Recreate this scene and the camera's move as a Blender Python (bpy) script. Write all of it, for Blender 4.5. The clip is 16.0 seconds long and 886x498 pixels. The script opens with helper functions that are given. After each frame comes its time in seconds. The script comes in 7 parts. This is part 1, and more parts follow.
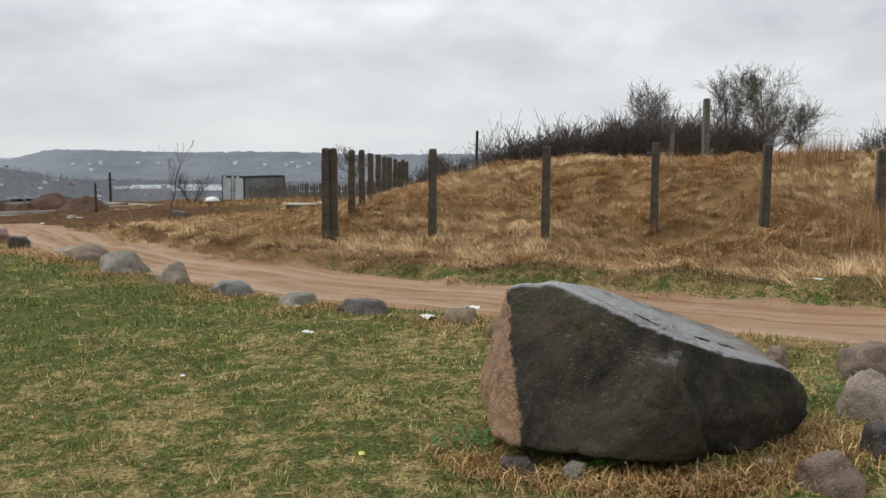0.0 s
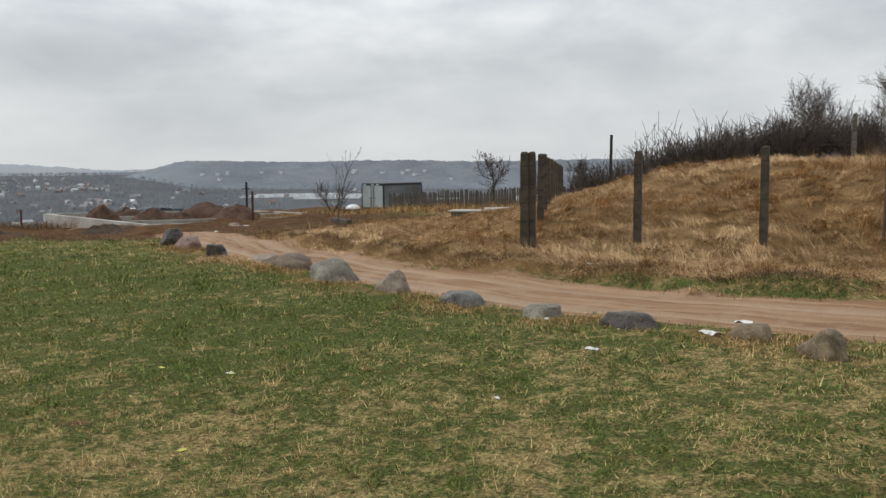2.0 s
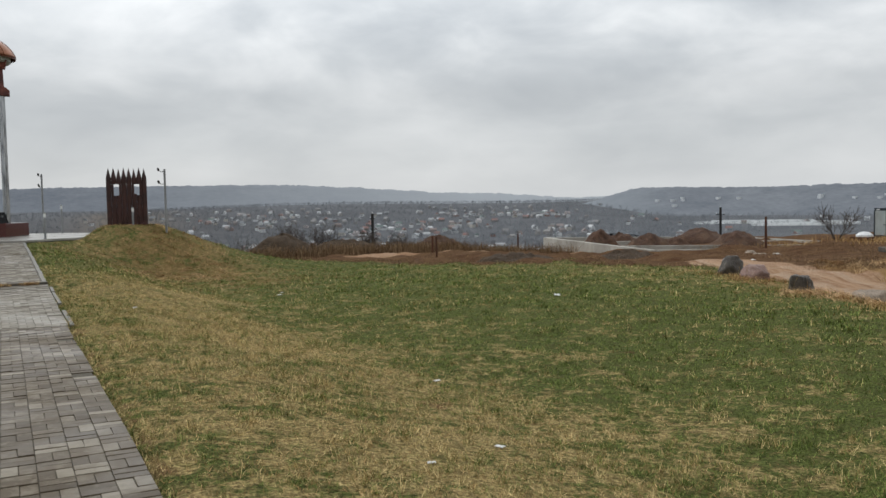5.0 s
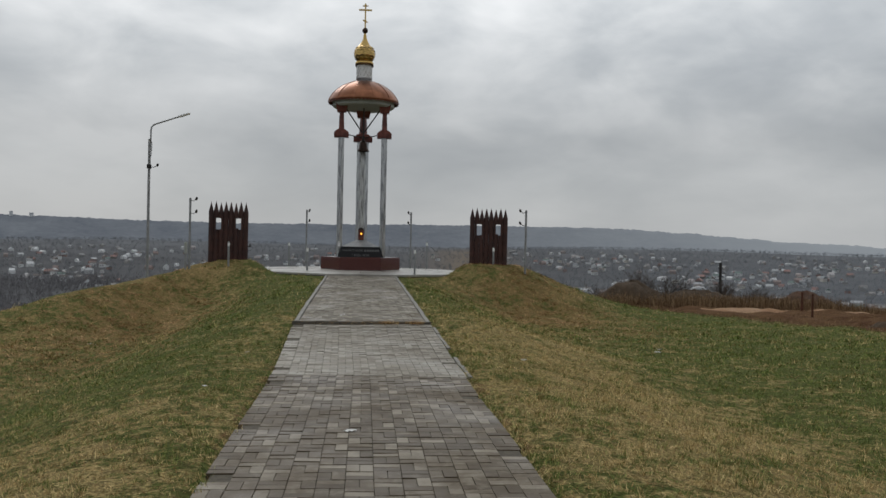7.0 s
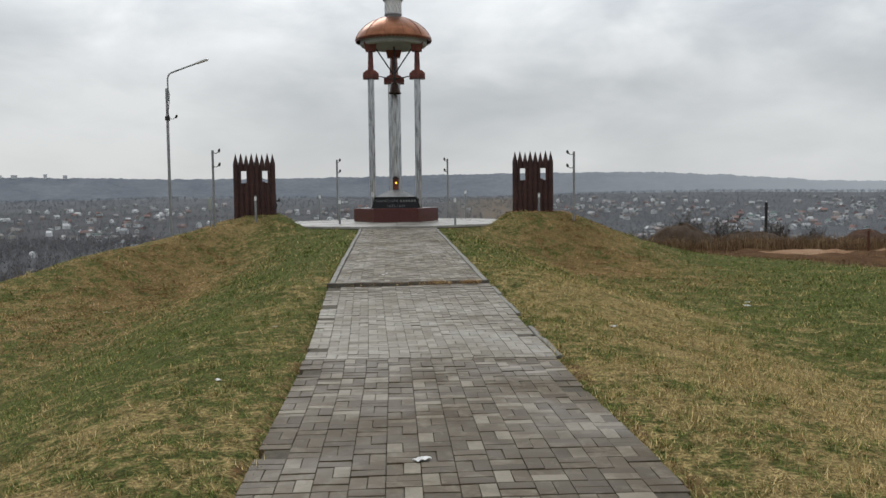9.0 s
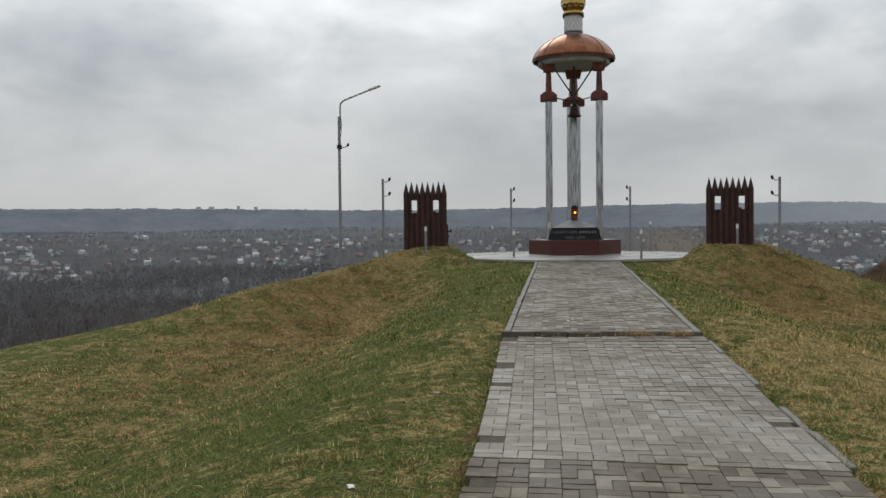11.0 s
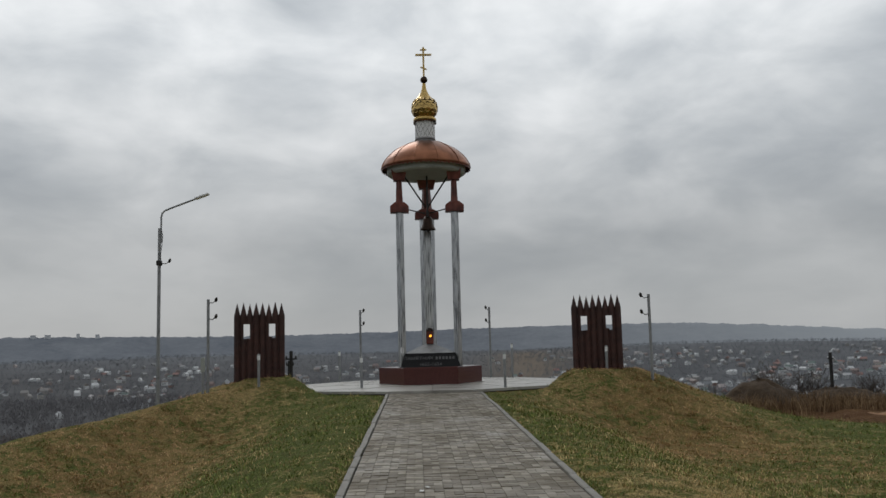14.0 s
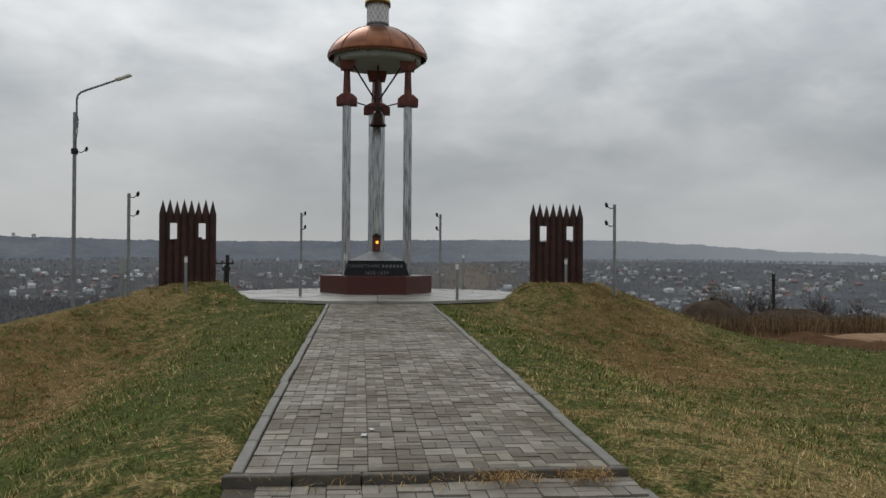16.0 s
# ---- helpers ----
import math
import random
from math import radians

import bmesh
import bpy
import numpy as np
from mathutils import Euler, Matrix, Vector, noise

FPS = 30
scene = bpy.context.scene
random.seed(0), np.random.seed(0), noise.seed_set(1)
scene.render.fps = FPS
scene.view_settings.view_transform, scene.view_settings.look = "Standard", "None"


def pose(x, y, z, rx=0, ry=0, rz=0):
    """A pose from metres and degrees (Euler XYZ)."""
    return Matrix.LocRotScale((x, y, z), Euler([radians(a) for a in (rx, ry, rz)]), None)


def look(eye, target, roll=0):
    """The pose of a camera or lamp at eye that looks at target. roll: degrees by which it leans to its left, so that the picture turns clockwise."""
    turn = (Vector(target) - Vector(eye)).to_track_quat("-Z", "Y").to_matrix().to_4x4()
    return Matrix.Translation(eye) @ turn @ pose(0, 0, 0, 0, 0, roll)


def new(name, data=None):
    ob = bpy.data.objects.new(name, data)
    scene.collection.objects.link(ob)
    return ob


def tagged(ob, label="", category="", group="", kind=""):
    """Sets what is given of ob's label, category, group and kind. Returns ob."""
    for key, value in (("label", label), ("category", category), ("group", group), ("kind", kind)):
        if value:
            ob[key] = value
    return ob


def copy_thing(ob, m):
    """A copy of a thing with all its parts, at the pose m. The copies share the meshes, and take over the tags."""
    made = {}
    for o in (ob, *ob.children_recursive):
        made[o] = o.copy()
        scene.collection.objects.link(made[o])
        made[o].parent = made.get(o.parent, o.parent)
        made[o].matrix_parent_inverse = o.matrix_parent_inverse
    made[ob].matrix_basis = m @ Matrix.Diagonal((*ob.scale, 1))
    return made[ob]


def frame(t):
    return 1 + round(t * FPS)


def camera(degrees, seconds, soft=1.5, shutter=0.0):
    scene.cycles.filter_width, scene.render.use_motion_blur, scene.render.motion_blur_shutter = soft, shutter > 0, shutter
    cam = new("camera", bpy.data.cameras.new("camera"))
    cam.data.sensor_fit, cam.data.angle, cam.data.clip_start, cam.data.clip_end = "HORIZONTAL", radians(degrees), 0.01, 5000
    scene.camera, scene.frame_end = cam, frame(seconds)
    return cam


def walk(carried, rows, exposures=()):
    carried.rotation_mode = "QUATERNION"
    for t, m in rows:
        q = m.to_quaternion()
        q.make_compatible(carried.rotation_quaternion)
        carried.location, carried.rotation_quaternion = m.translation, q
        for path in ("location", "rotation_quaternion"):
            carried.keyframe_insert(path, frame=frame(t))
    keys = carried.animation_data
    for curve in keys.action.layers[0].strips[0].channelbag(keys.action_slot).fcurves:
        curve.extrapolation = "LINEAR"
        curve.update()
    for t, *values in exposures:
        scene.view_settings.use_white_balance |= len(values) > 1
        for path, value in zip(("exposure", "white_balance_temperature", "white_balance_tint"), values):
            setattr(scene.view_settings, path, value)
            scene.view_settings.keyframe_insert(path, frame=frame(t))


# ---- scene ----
cam = camera(54.57, 16.0)
PATH = [
    (0.0, pose(1.620, -24.707, 1.742, 84.10, -0.28, -64.22)),
    (0.5, pose(1.563, -24.180, 1.736, 84.71, 0.13, -68.83)),
    (1.0, pose(1.575, -23.605, 1.695, 84.42, -0.12, -65.29)),
    (1.2, pose(1.533, -23.359, 1.697, 84.33, -0.39, -61.34)),
    (1.5, pose(1.413, -22.999, 1.672, 84.08, -0.53, -57.00)),
    (2.0, pose(1.393, -22.398, 1.679, 84.56, 0.51, -56.66)),
    (2.5, pose(1.341, -21.754, 1.674, 85.70, 1.74, -54.89)),
    (3.0, pose(1.184, -21.142, 1.635, 86.65, 1.80, -52.71)),
    (3.5, pose(1.008, -20.596, 1.614, 86.34, 1.27, -48.22)),
    (4.0, pose(0.828, -19.988, 1.624, 86.08, -0.10, -40.14)),
    (4.5, pose(0.657, -19.386, 1.625, 85.61, 0.56, -34.27)),
    (5.0, pose(0.573, -18.769, 1.608, 86.72, 1.10, -27.17)),
    (5.2, pose(0.510, -18.536, 1.646, 87.98, 0.86, -23.47)),
    (7.3, pose(-0.028, -16.437, 1.685, 89.38, -1.25, -4.85)),
    (7.5, pose(-0.014, -16.195, 1.640, 88.10, -1.32, -6.02)),
    (8.0, pose(-0.068, -15.534, 1.665, 87.99, -0.45, -7.79)),
    (8.5, pose(-0.173, -14.888, 1.637, 85.99, 0.46, -8.39)),
    (9.0, pose(-0.244, -14.220, 1.600, 86.23, 0.66, -3.26)),
    (9.5, pose(-0.373, -13.639, 1.568, 87.11, 0.20, 1.69)),
    (10.0, pose(-0.421, -13.042, 1.573, 87.61, 0.61, 6.19)),
    (10.2, pose(-0.430, -12.796, 1.593, 87.46, 0.74, 8.29)),
    (12.3, pose(-0.549, -10.172, 1.597, 90.85, -1.22, 5.52)),
    (12.5, pose(-0.501, -9.924, 1.581, 91.04, -0.78, 2.69)),
    (13.0, pose(-0.437, -9.267, 1.597, 91.43, -0.39, 0.04)),
    (13.5, pose(-0.440, -8.647, 1.598, 93.52, 0.72, -1.71)),
    (14.0, pose(-0.419, -8.071, 1.628, 96.51, 1.44, -1.35)),
    (14.5, pose(-0.427, -7.535, 1.620, 97.00, 0.94, -0.38)),
    (15.0, pose(-0.417, -6.940, 1.642, 96.22, 0.86, -0.87)),
    (15.5, pose(-0.404, -6.339, 1.616, 93.17, 0.11, -1.12)),
    (16.0, pose(-0.442, -5.667, 1.540, 90.59, -0.32, -5.03)),
]
LIGHT = [(0.0, 0.38), (0.5, 0.21), (1.0, 0.16), (1.5, 0.24), (2.0, 0.22), (2.5, 0.20), (3.0, 0.08), (3.5, 0.10), (4.5, 0.20), (5.2, 0.11), (7.3, -0.35), (7.5, -0.33), (8.0, 0.03), (8.5, -0.13), (9.0, 0.10), (9.5, 0.05), (10.2, -0.07), (12.3, -0.15), (12.5, -0.18), (13.0, -0.36), (13.5, -0.22), (14.0, -0.50), (14.5, -0.70), (15.0, -0.60), (15.5, -0.70), (16.0, -0.38)]
walk(cam, PATH, LIGHT)

# ---- world, sun ----
world = bpy.data.worlds.new("overcast")
world.use_nodes = True
scene.world = world


def link(tree, a, b):
    tree.links.new(a, b)


def nd(tree, kind, **values):
    n = tree.nodes.new(kind)
    for k, v in values.items():
        if k in n.inputs:
            n.inputs[k].default_value = v
    return n


def mathn(tree, op, a, b=None, c=None, clamp=False):
    n = tree.nodes.new("ShaderNodeMath")
    n.operation, n.use_clamp = op, clamp
    for i, v in enumerate((a, b, c)):
        if v is None:
            continue
        if isinstance(v, (int, float)):
            n.inputs[i].default_value = v
        else:
            tree.links.new(v, n.inputs[i])
    return n.outputs[0]


def mixc(tree, fac, a, b):
    n = tree.nodes.new("ShaderNodeMix")
    n.data_type = "RGBA"
    for sock, v in ((n.inputs[0], fac), (n.inputs[6], a), (n.inputs[7], b)):
        if isinstance(v, (int, float)):
            sock.default_value = v
        elif isinstance(v, tuple):
            sock.default_value = (*v[:3], 1)
        else:
            tree.links.new(v, sock)
    return n.outputs[2]


def ramp(tree, fac, *stops):
    n = tree.nodes.new("ShaderNodeValToRGB")
    while len(n.color_ramp.elements) < len(stops):
        n.color_ramp.elements.new(0.5)
    for e, (p, c) in zip(n.color_ramp.elements, stops):
        e.position = p
        e.color = (*c, 1) if isinstance(c, tuple) else (c, c, c, 1)
    tree.links.new(fac, n.inputs[0])
    return n.outputs[0]


def noisen(tree, vec, scale, detail=4.0, rough=0.55, distort=0.0):
    n = nd(tree, "ShaderNodeTexNoise", Scale=scale, Detail=detail, Roughness=rough, Distortion=distort)
    if vec is not None:
        tree.links.new(vec, n.inputs["Vector"])
    return n.outputs["Fac"]


wt = world.node_tree
wt.nodes.clear()
sky = wt.nodes.new("ShaderNodeTexSky")
sky.sky_type = "NISHITA"
sky.sun_disc = False
sky.sun_elevation, sky.sun_rotation = radians(42), radians(342)
coord = wt.nodes.new("ShaderNodeTexCoord")
sep = wt.nodes.new("ShaderNodeSeparateXYZ")
link(wt, coord.outputs["Generated"], sep.inputs[0])
height = mathn(wt, "MAXIMUM", sep.outputs[2], 0.0)
comb = wt.nodes.new("ShaderNodeCombineXYZ")
link(wt, sep.outputs[0], comb.inputs[0])
link(wt, sep.outputs[1], comb.inputs[1])
link(wt, mathn(wt, "MULTIPLY", mathn(wt, "POWER", height, 0.85), 2.0), comb.inputs[2])
big = noisen(wt, comb.outputs[0], 2.7, 4.0, 0.5, 0.25)
fine = noisen(wt, comb.outputs[0], 7.5, 5.0, 0.55, 0.3)
cover = mathn(wt, "ADD", mathn(wt, "MULTIPLY", big, 0.70), mathn(wt, "MULTIPLY", fine, 0.30))
cloud = ramp(wt, cover, (0.35, (0.39, 0.42, 0.45)), (0.45, (0.52, 0.548, 0.571)), (0.52, (0.645, 0.668, 0.684)), (0.63, (0.83, 0.845, 0.855)))
haze = ramp(wt, height, (0.0, 0.8), (0.08, 0.5), (0.2, 0.0))
cloud = mixc(wt, haze, cloud, (0.60, 0.62, 0.635))
back_sky = nd(wt, "ShaderNodeBackground", Strength=0.06)
link(wt, sky.outputs[0], back_sky.inputs[0])
back_cloud = nd(wt, "ShaderNodeBackground", Strength=1.0)
# the cloud is thinner and brighter higher up, towards the hidden sun
lift = ramp(wt, height, (0.12, 0.0), (0.34, 1.0))
towards = mathn(wt, "MULTIPLY_ADD", sep.outputs[1], 0.5, 0.5)
link(wt, mathn(wt, "MULTIPLY_ADD", mathn(wt, "MULTIPLY", lift, towards), 0.86, 0.95), back_cloud.inputs[1])
link(wt, cloud, back_cloud.inputs[0])
mixs = wt.nodes.new("ShaderNodeMixShader")
mixs.inputs[0].default_value = 0.93
link(wt, back_sky.outputs[0], mixs.inputs[1])
link(wt, back_cloud.outputs[0], mixs.inputs[2])
wout = wt.nodes.new("ShaderNodeOutputWorld")
link(wt, mixs.outputs[0], wout.inputs[0])

sun = new("sun", bpy.data.lights.new("sun", "SUN"))
sun.data.energy, sun.data.angle, sun.data.color = 0.9, radians(28), (1.0, 0.97, 0.92)
sun.matrix_world = look((0, 0, 0), (math.sin(radians(162)) * 0.74, math.cos(radians(162)) * 0.74, -0.67))


# ---- lay of the land ----
def S(a, b, v):
    t = np.clip((v - a) / (b - a), 0, 1)
    return t * t * (3 - 2 * t)


def wob(x, y, k, a, ph):
    return a * (np.sin(x * k + ph + 1.3 * np.sin(y * k * 0.7 + ph)) * np.cos(y * k * 1.1 - ph * 1.7))


def ledge(x, y):
    """How far outside the plateau's edge a place lies."""
    ye = 26.5 + 15 * S(10, 20, x) - 8 * S(60, 95, x)
    xe = 9.15 + 3.0 * S(14, 6, y) - 3.8 * S(8, 20, y)
    e1, e2, e3 = y - ye, -x - xe, x - 150 + 40 * S(-10, 10, y)
    return np.maximum(np.maximum(e1, e2), e3)


def land(x, y):
    x, y = np.asarray(x, float), np.asarray(y, float)
    p = -0.03 + 0.105 * S(-0.7, 0.15, y) + 0.185 * np.clip(y, 0, 17.4) / 17.4
    lawn = -0.62 - 0.036 * np.clip(y, 0, 42) - 0.010 * np.clip(x - 20, 0, 60) + 0.03 * np.clip(-15 - y, 0, 12)
    left = -1.28 + 0.0 * y
    h = np.where(x > 0, p + (lawn - p) * S(1.5, 6.0, x), p + (left - p) * S(1.6, 6.8, -x))
    # flanking mounds
    b1 = 2.322 * np.exp(-(np.abs(x - 5.707) / 4.280) ** 1.67 - (np.abs(y - 20.6) / np.where(y < 20.7, 4.100, 4.5)) ** 2.1)
    h = h + (np.minimum(b1, 2.132) + 0.3 * np.clip(b1 - 2.132, 0, 1)) * (x > 0) * S(1.146, 5.355, x)
    xc = -7.029 - 0.547 * np.clip(20.7 - y, 0, 12)
    w = np.where(x > xc, 4.783, 10.415)
    b2 = 2.271 * np.exp(-((x - xc) / w) ** 2 - ((y - 20.7) / np.where(y < 20.7, 8.491, 4.5)) ** 2)
    h = h + (np.minimum(b2, 1.939) + 0.3 * np.clip(b2 - 1.939, 0, 1)) * (x < 0) * S(1.063, 4.936, -x)
    h = h + 0.38 * np.exp(-((x + 9.7) / 2.2) ** 2 - ((y - 12.8) / 3.4) ** 2)
    # the mounds are level where the palisades stand
    cap = np.where(x < 0, 0.46 + 0.33 * S(18.7, 20.3, y), 0.80)
    h = np.where(y > 10, np.minimum(h, cap) + 0.12 * np.clip(h - cap, 0, 1), h)
    # terrace round the monument
    r = np.hypot(x + 0.15, y - 22.1)
    h = h + (0.27 - h) * (1 - S(0, 0.65, r - terrace_edge(x, y)))
    # hill with dry grass
    x0 = 18.1 + 0.25 * np.clip(-15 - y, 0, 5)
    hill = 2.45 * S(x0, 33.5, x) * S(-4.3, -13.5, y) * (1 - 0.22 * S(-23, -30, y))
    bumps = wob(x, y, 0.9, 0.08, 0.3) + wob(x, y, 0.43, 0.10, 1.9) + wob(x, y, 2.3, 0.07, 0.9) + wob(x, y, 4.6, 0.035, 2.1)
    h = h + hill + bumps * S(17.5, 22, x) * S(4, -3, y)
    # level shelf beside the track
    h = h + 0.42 * np.exp(-((x - 31.5) / 6.5) ** 2 - ((y + 5.2) / 4.2) ** 2) * S(19.5, 23, x)
    h = h + 0.24 * np.exp(-((x - 21.5) / 2.6) ** 2 - ((y + 12.3) / 3.0) ** 2)
    # worn road with ruts
    c = road_mid(y)
    d = x - c
    onroad = (1 - S(1.2, 1.9, np.abs(d))) * S(6, 1, y)
    h = h - 0.06 * onroad - 0.045 * (np.exp(-((d - 0.75 - 0.12 * np.sin(y * 0.7)) / 0.20) ** 2) + np.exp(-((d + 0.75 - 0.12 * np.sin(y * 0.6 + 1)) / 0.20) ** 2)) * S(6, 1, y)
    # low bank where the dry slope meets the track
    edge_ = d + 0.25 * np.sin(y * 1.3) + 0.15 * np.sin(y * 3.1)
    h = h + (0.20 + 0.06 * np.sin(y * 2.2)) * S(1.55, 2.2, edge_) * S(1, -4, y) * (1 - S(2.6, 4.5, d))
    # disturbed soil of the building site
    site = S(19, 22, x + 0.25 * y) * S(2, 8, y) * (1 - S(36, 44, y)) + S(24, 30, y) * S(12, 17, x) * (1 - S(44, 50, y)) * 0.8
    h = h + np.clip(site, 0, 1) * (wob(x, y, 0.8, 0.13, 2.2) + wob(x, y, 1.7, 0.09, 0.6) + wob(x, y, 3.3, 0.06, 1.4))
    h = h - 0.5 * S(26, 32, x) * (1 - S(56, 62, x)) * S(15, 20, y) * (1 - S(44, 50, y))
    # soil banked against the foundation
    s_ = np.clip(((x - 34.2) * 15.9 + (y - 20.0) * -4.6) / 274.0, 0, 1)
    off = np.hypot(x - 34.2 - 15.9 * s_, y - 20.0 + 4.6 * s_)
    front = ((x - 34.2) * -4.6 - (y - 20.0) * 15.9) > 0
    h = np.where(front, np.maximum(h, h + (-1.66 - h) * np.exp(-(np.maximum(off - 0.3, 0) / 1.6) ** 2)), h)
    # soil thrown up inside the foundation
    dx_, dy_ = x - 34.2, y - 20.0
    det = 15.9 * 19.2 + 4.6 * 5.4
    s1, s2 = (dx_ * 19.2 - dy_ * 5.4) / det, (dx_ * 4.6 + dy_ * 15.9) / det
    inside = (s1 > 0.02) & (s1 < 0.98) & (s2 > 0.02) & (s2 < 0.98)
    h = np.where(inside, np.maximum(h, -2.0 + wob(x, y, 0.9, 0.15, 0.4)), h)
    # clods and tussocks on the mounds
    rough_ = np.exp(-((x + 7.0) / 4.0) ** 2 - ((y - 11) / 9) ** 2) + np.exp(-((x - 6.4) / 3.6) ** 2 - ((y - 14) / 7) ** 2)
    h = h + rough_ * (wob(x, y, 5.5, 0.035, 0.7) + wob(x, y, 2.9, 0.04, 2.9))
    # small unevenness of the lawn
    near = S(1.5, 3.0, np.abs(x))
    h = h + near * (wob(x, y, 0.55, 0.045, 0.2) + wob(x, y, 1.6, 0.018, 1.1) + wob(x, y, 4.1, 0.008, 2.5))
    # the drop into the valley and the far side
    e = np.maximum(ledge(x, y), 0)
    h = h - 56 * (1 - np.exp(-e / 85.0)) * S(0, 7, e)
    far = np.hypot(x, y)
    az = np.degrees(np.arctan2(x, y))
    climb = (44 + 4 * S(4, 16, az)) * (1 - 0.62 * S(37, 43, az) * S(200, 120, az))
    h = h + S(950, 2700, far) * (climb + 5 * np.sin(x * 0.0041 + 1) * np.cos(y * 0.0037))
    return h


def terrace_edge(x, y):
    """How far from its middle the terrace is free of turf, which has crept over its sides."""
    return 4.9 - 0.62 * S(2.8, 4.2, np.abs(x + 0.15)) * S(23.6, 21.8, y)


def road_mid(y):
    """x of the track's middle."""
    y = np.asarray(y, float)
    return 14.05 + 0.0115 * np.clip(y + 26, 0, 40) ** 2 - 0.0045 * np.clip(y + 10, 0, 30) ** 2


def zone_road(x, y):
    on = 1 - S(1.0, 2.0, np.abs(x - road_mid(y)))
    # a second track along the edge of the site
    side = (1 - S(0.8, 1.7, np.abs(y - 27.6 - 0.16 * (x - 20)))) * S(15, 19, x) * (1 - S(36, 44, x)) * 0.75
    return np.maximum(on * S(9, 2, y), side)


def zone_soil(x, y):
    site = S(18.5, 21.5, x + 0.3 * (y - 4)) * S(-4.0, 1.0, y - 0.04 * x) * (1 - S(30, 50, x) * S(14, 4, y))
    strip = S(12.5, 15.5, x + 0.12 * (y - 20)) * S(23.0, 27.0, y + 0.55 * (x - 13)) * (x > 9)
    return np.clip(np.maximum(site, strip), 0, 1)


def zone_straw(x, y):
    a = S(16.0, 18.2, x - 0.9 * np.clip((y + 14) / 8, 0, 2.6)) * S(1.5, -2.5, y - 0.12 * (x - 20))
    a = a * np.where(y < -4, 0.70 + 0.30 * S(1.5, 2.2, x - road_mid(y) + 0.35 * np.sin(y * 1.3) + 0.2 * np.sin(y * 3.1)), 1.0)
    b = S(40, 46, x) * S(2, 8, y)
    rims = 0.5 * np.exp(-((x - (road_mid(y) - 2.1)) / 0.7) ** 2) * S(3, -1, y)
    mound = 0.34 * np.exp(-((x - 6.6) / 3.2) ** 2 - ((y - 16.0) / 8) ** 2) + 0.34 * np.exp(-((x + 7.4) / 2.8) ** 2 - ((y - 14) / 9) ** 2)
    return np.clip(np.maximum(np.maximum(a, b), np.maximum(rims, mound)), 0, 1)


# ---- materials ----
def material(name, rough=0.8, metal=0.0):
    m = bpy.data.materials.new(name)
    m.use_nodes = True
    t = m.node_tree
    b = t.nodes["Principled BSDF"]
    b.inputs["Roughness"].default_value = rough
    b.inputs["Metallic"].default_value = metal
    return m, t, b


def obj_vec(t):
    return t.nodes.new("ShaderNodeTexCoord").outputs["Object"]


def bump(t, b, fac, strength, dist):
    n = nd(t, "ShaderNodeBump", Strength=strength, Distance=dist)
    link(t, fac, n.inputs["Height"])
    link(t, n.outputs[0], b.inputs["Normal"])


def plain(name, dark, light, scale=6.0, rough=0.75, metal=0.0, bumpy=0.25, dist=0.01, stain=None, rvar=0.1, gloss=0.4):
    """A surface with grain and larger stains."""
    m, t, b = material(name, rough, metal)
    b.inputs["Specular IOR Level"].default_value = gloss
    v = obj_vec(t)
    a = noisen(t, v, scale, 5.0, 0.6)
    c = mixc(t, ramp(t, a, (0.3, 0.0), (0.7, 1.0)), dark, light)
    if stain:
        s = noisen(t, v, scale * 0.22, 4.0, 0.65, 0.4)
        c = mixc(t, mathn(t, "MULTIPLY", ramp(t, s, (0.48, 0.0), (0.66, 1.0)), 0.7), c, stain)
    link(t, c, b.inputs["Base Color"])
    g = noisen(t, v, scale * 5, 5.0, 0.6)
    bump(t, b, mathn(t, "ADD", g, a), bumpy, dist)
    r = mathn(t, "MULTIPLY_ADD", a, 2 * rvar, rough - rvar)
    link(t, r, b.inputs["Roughness"])
    return m


def lawn_colour(t, v):
    """Patches of green and bleached turf, shared by soil and blades."""
    n1 = noisen(t, v, 0.33, 4.0, 0.6, 0.6)
    n2 = noisen(t, v, 1.3, 4.0, 0.6, 0.4)
    n3 = noisen(t, v, 5.5, 3.0, 0.6, 0.5)
    n4 = noisen(t, v, 15.0, 3.0, 0.6, 0.5)
    mixv = mathn(t, "ADD", mathn(t, "ADD", mathn(t, "MULTIPLY", n1, 0.24), mathn(t, "MULTIPLY", ramp(t, n4, (0.36, 0.0), (0.64, 1.0)), 0.15)), mathn(t, "ADD", mathn(t, "MULTIPLY", ramp(t, n2, (0.30, 0.0), (0.70, 1.0)), 0.30), mathn(t, "MULTIPLY", ramp(t, n3, (0.36, 0.0), (0.64, 1.0)), 0.28)))
    return mixv, n2, n3


def attr(t, name):
    n = t.nodes.new("ShaderNodeAttribute")
    n.attribute_name = name
    return n.outputs["Fac"]


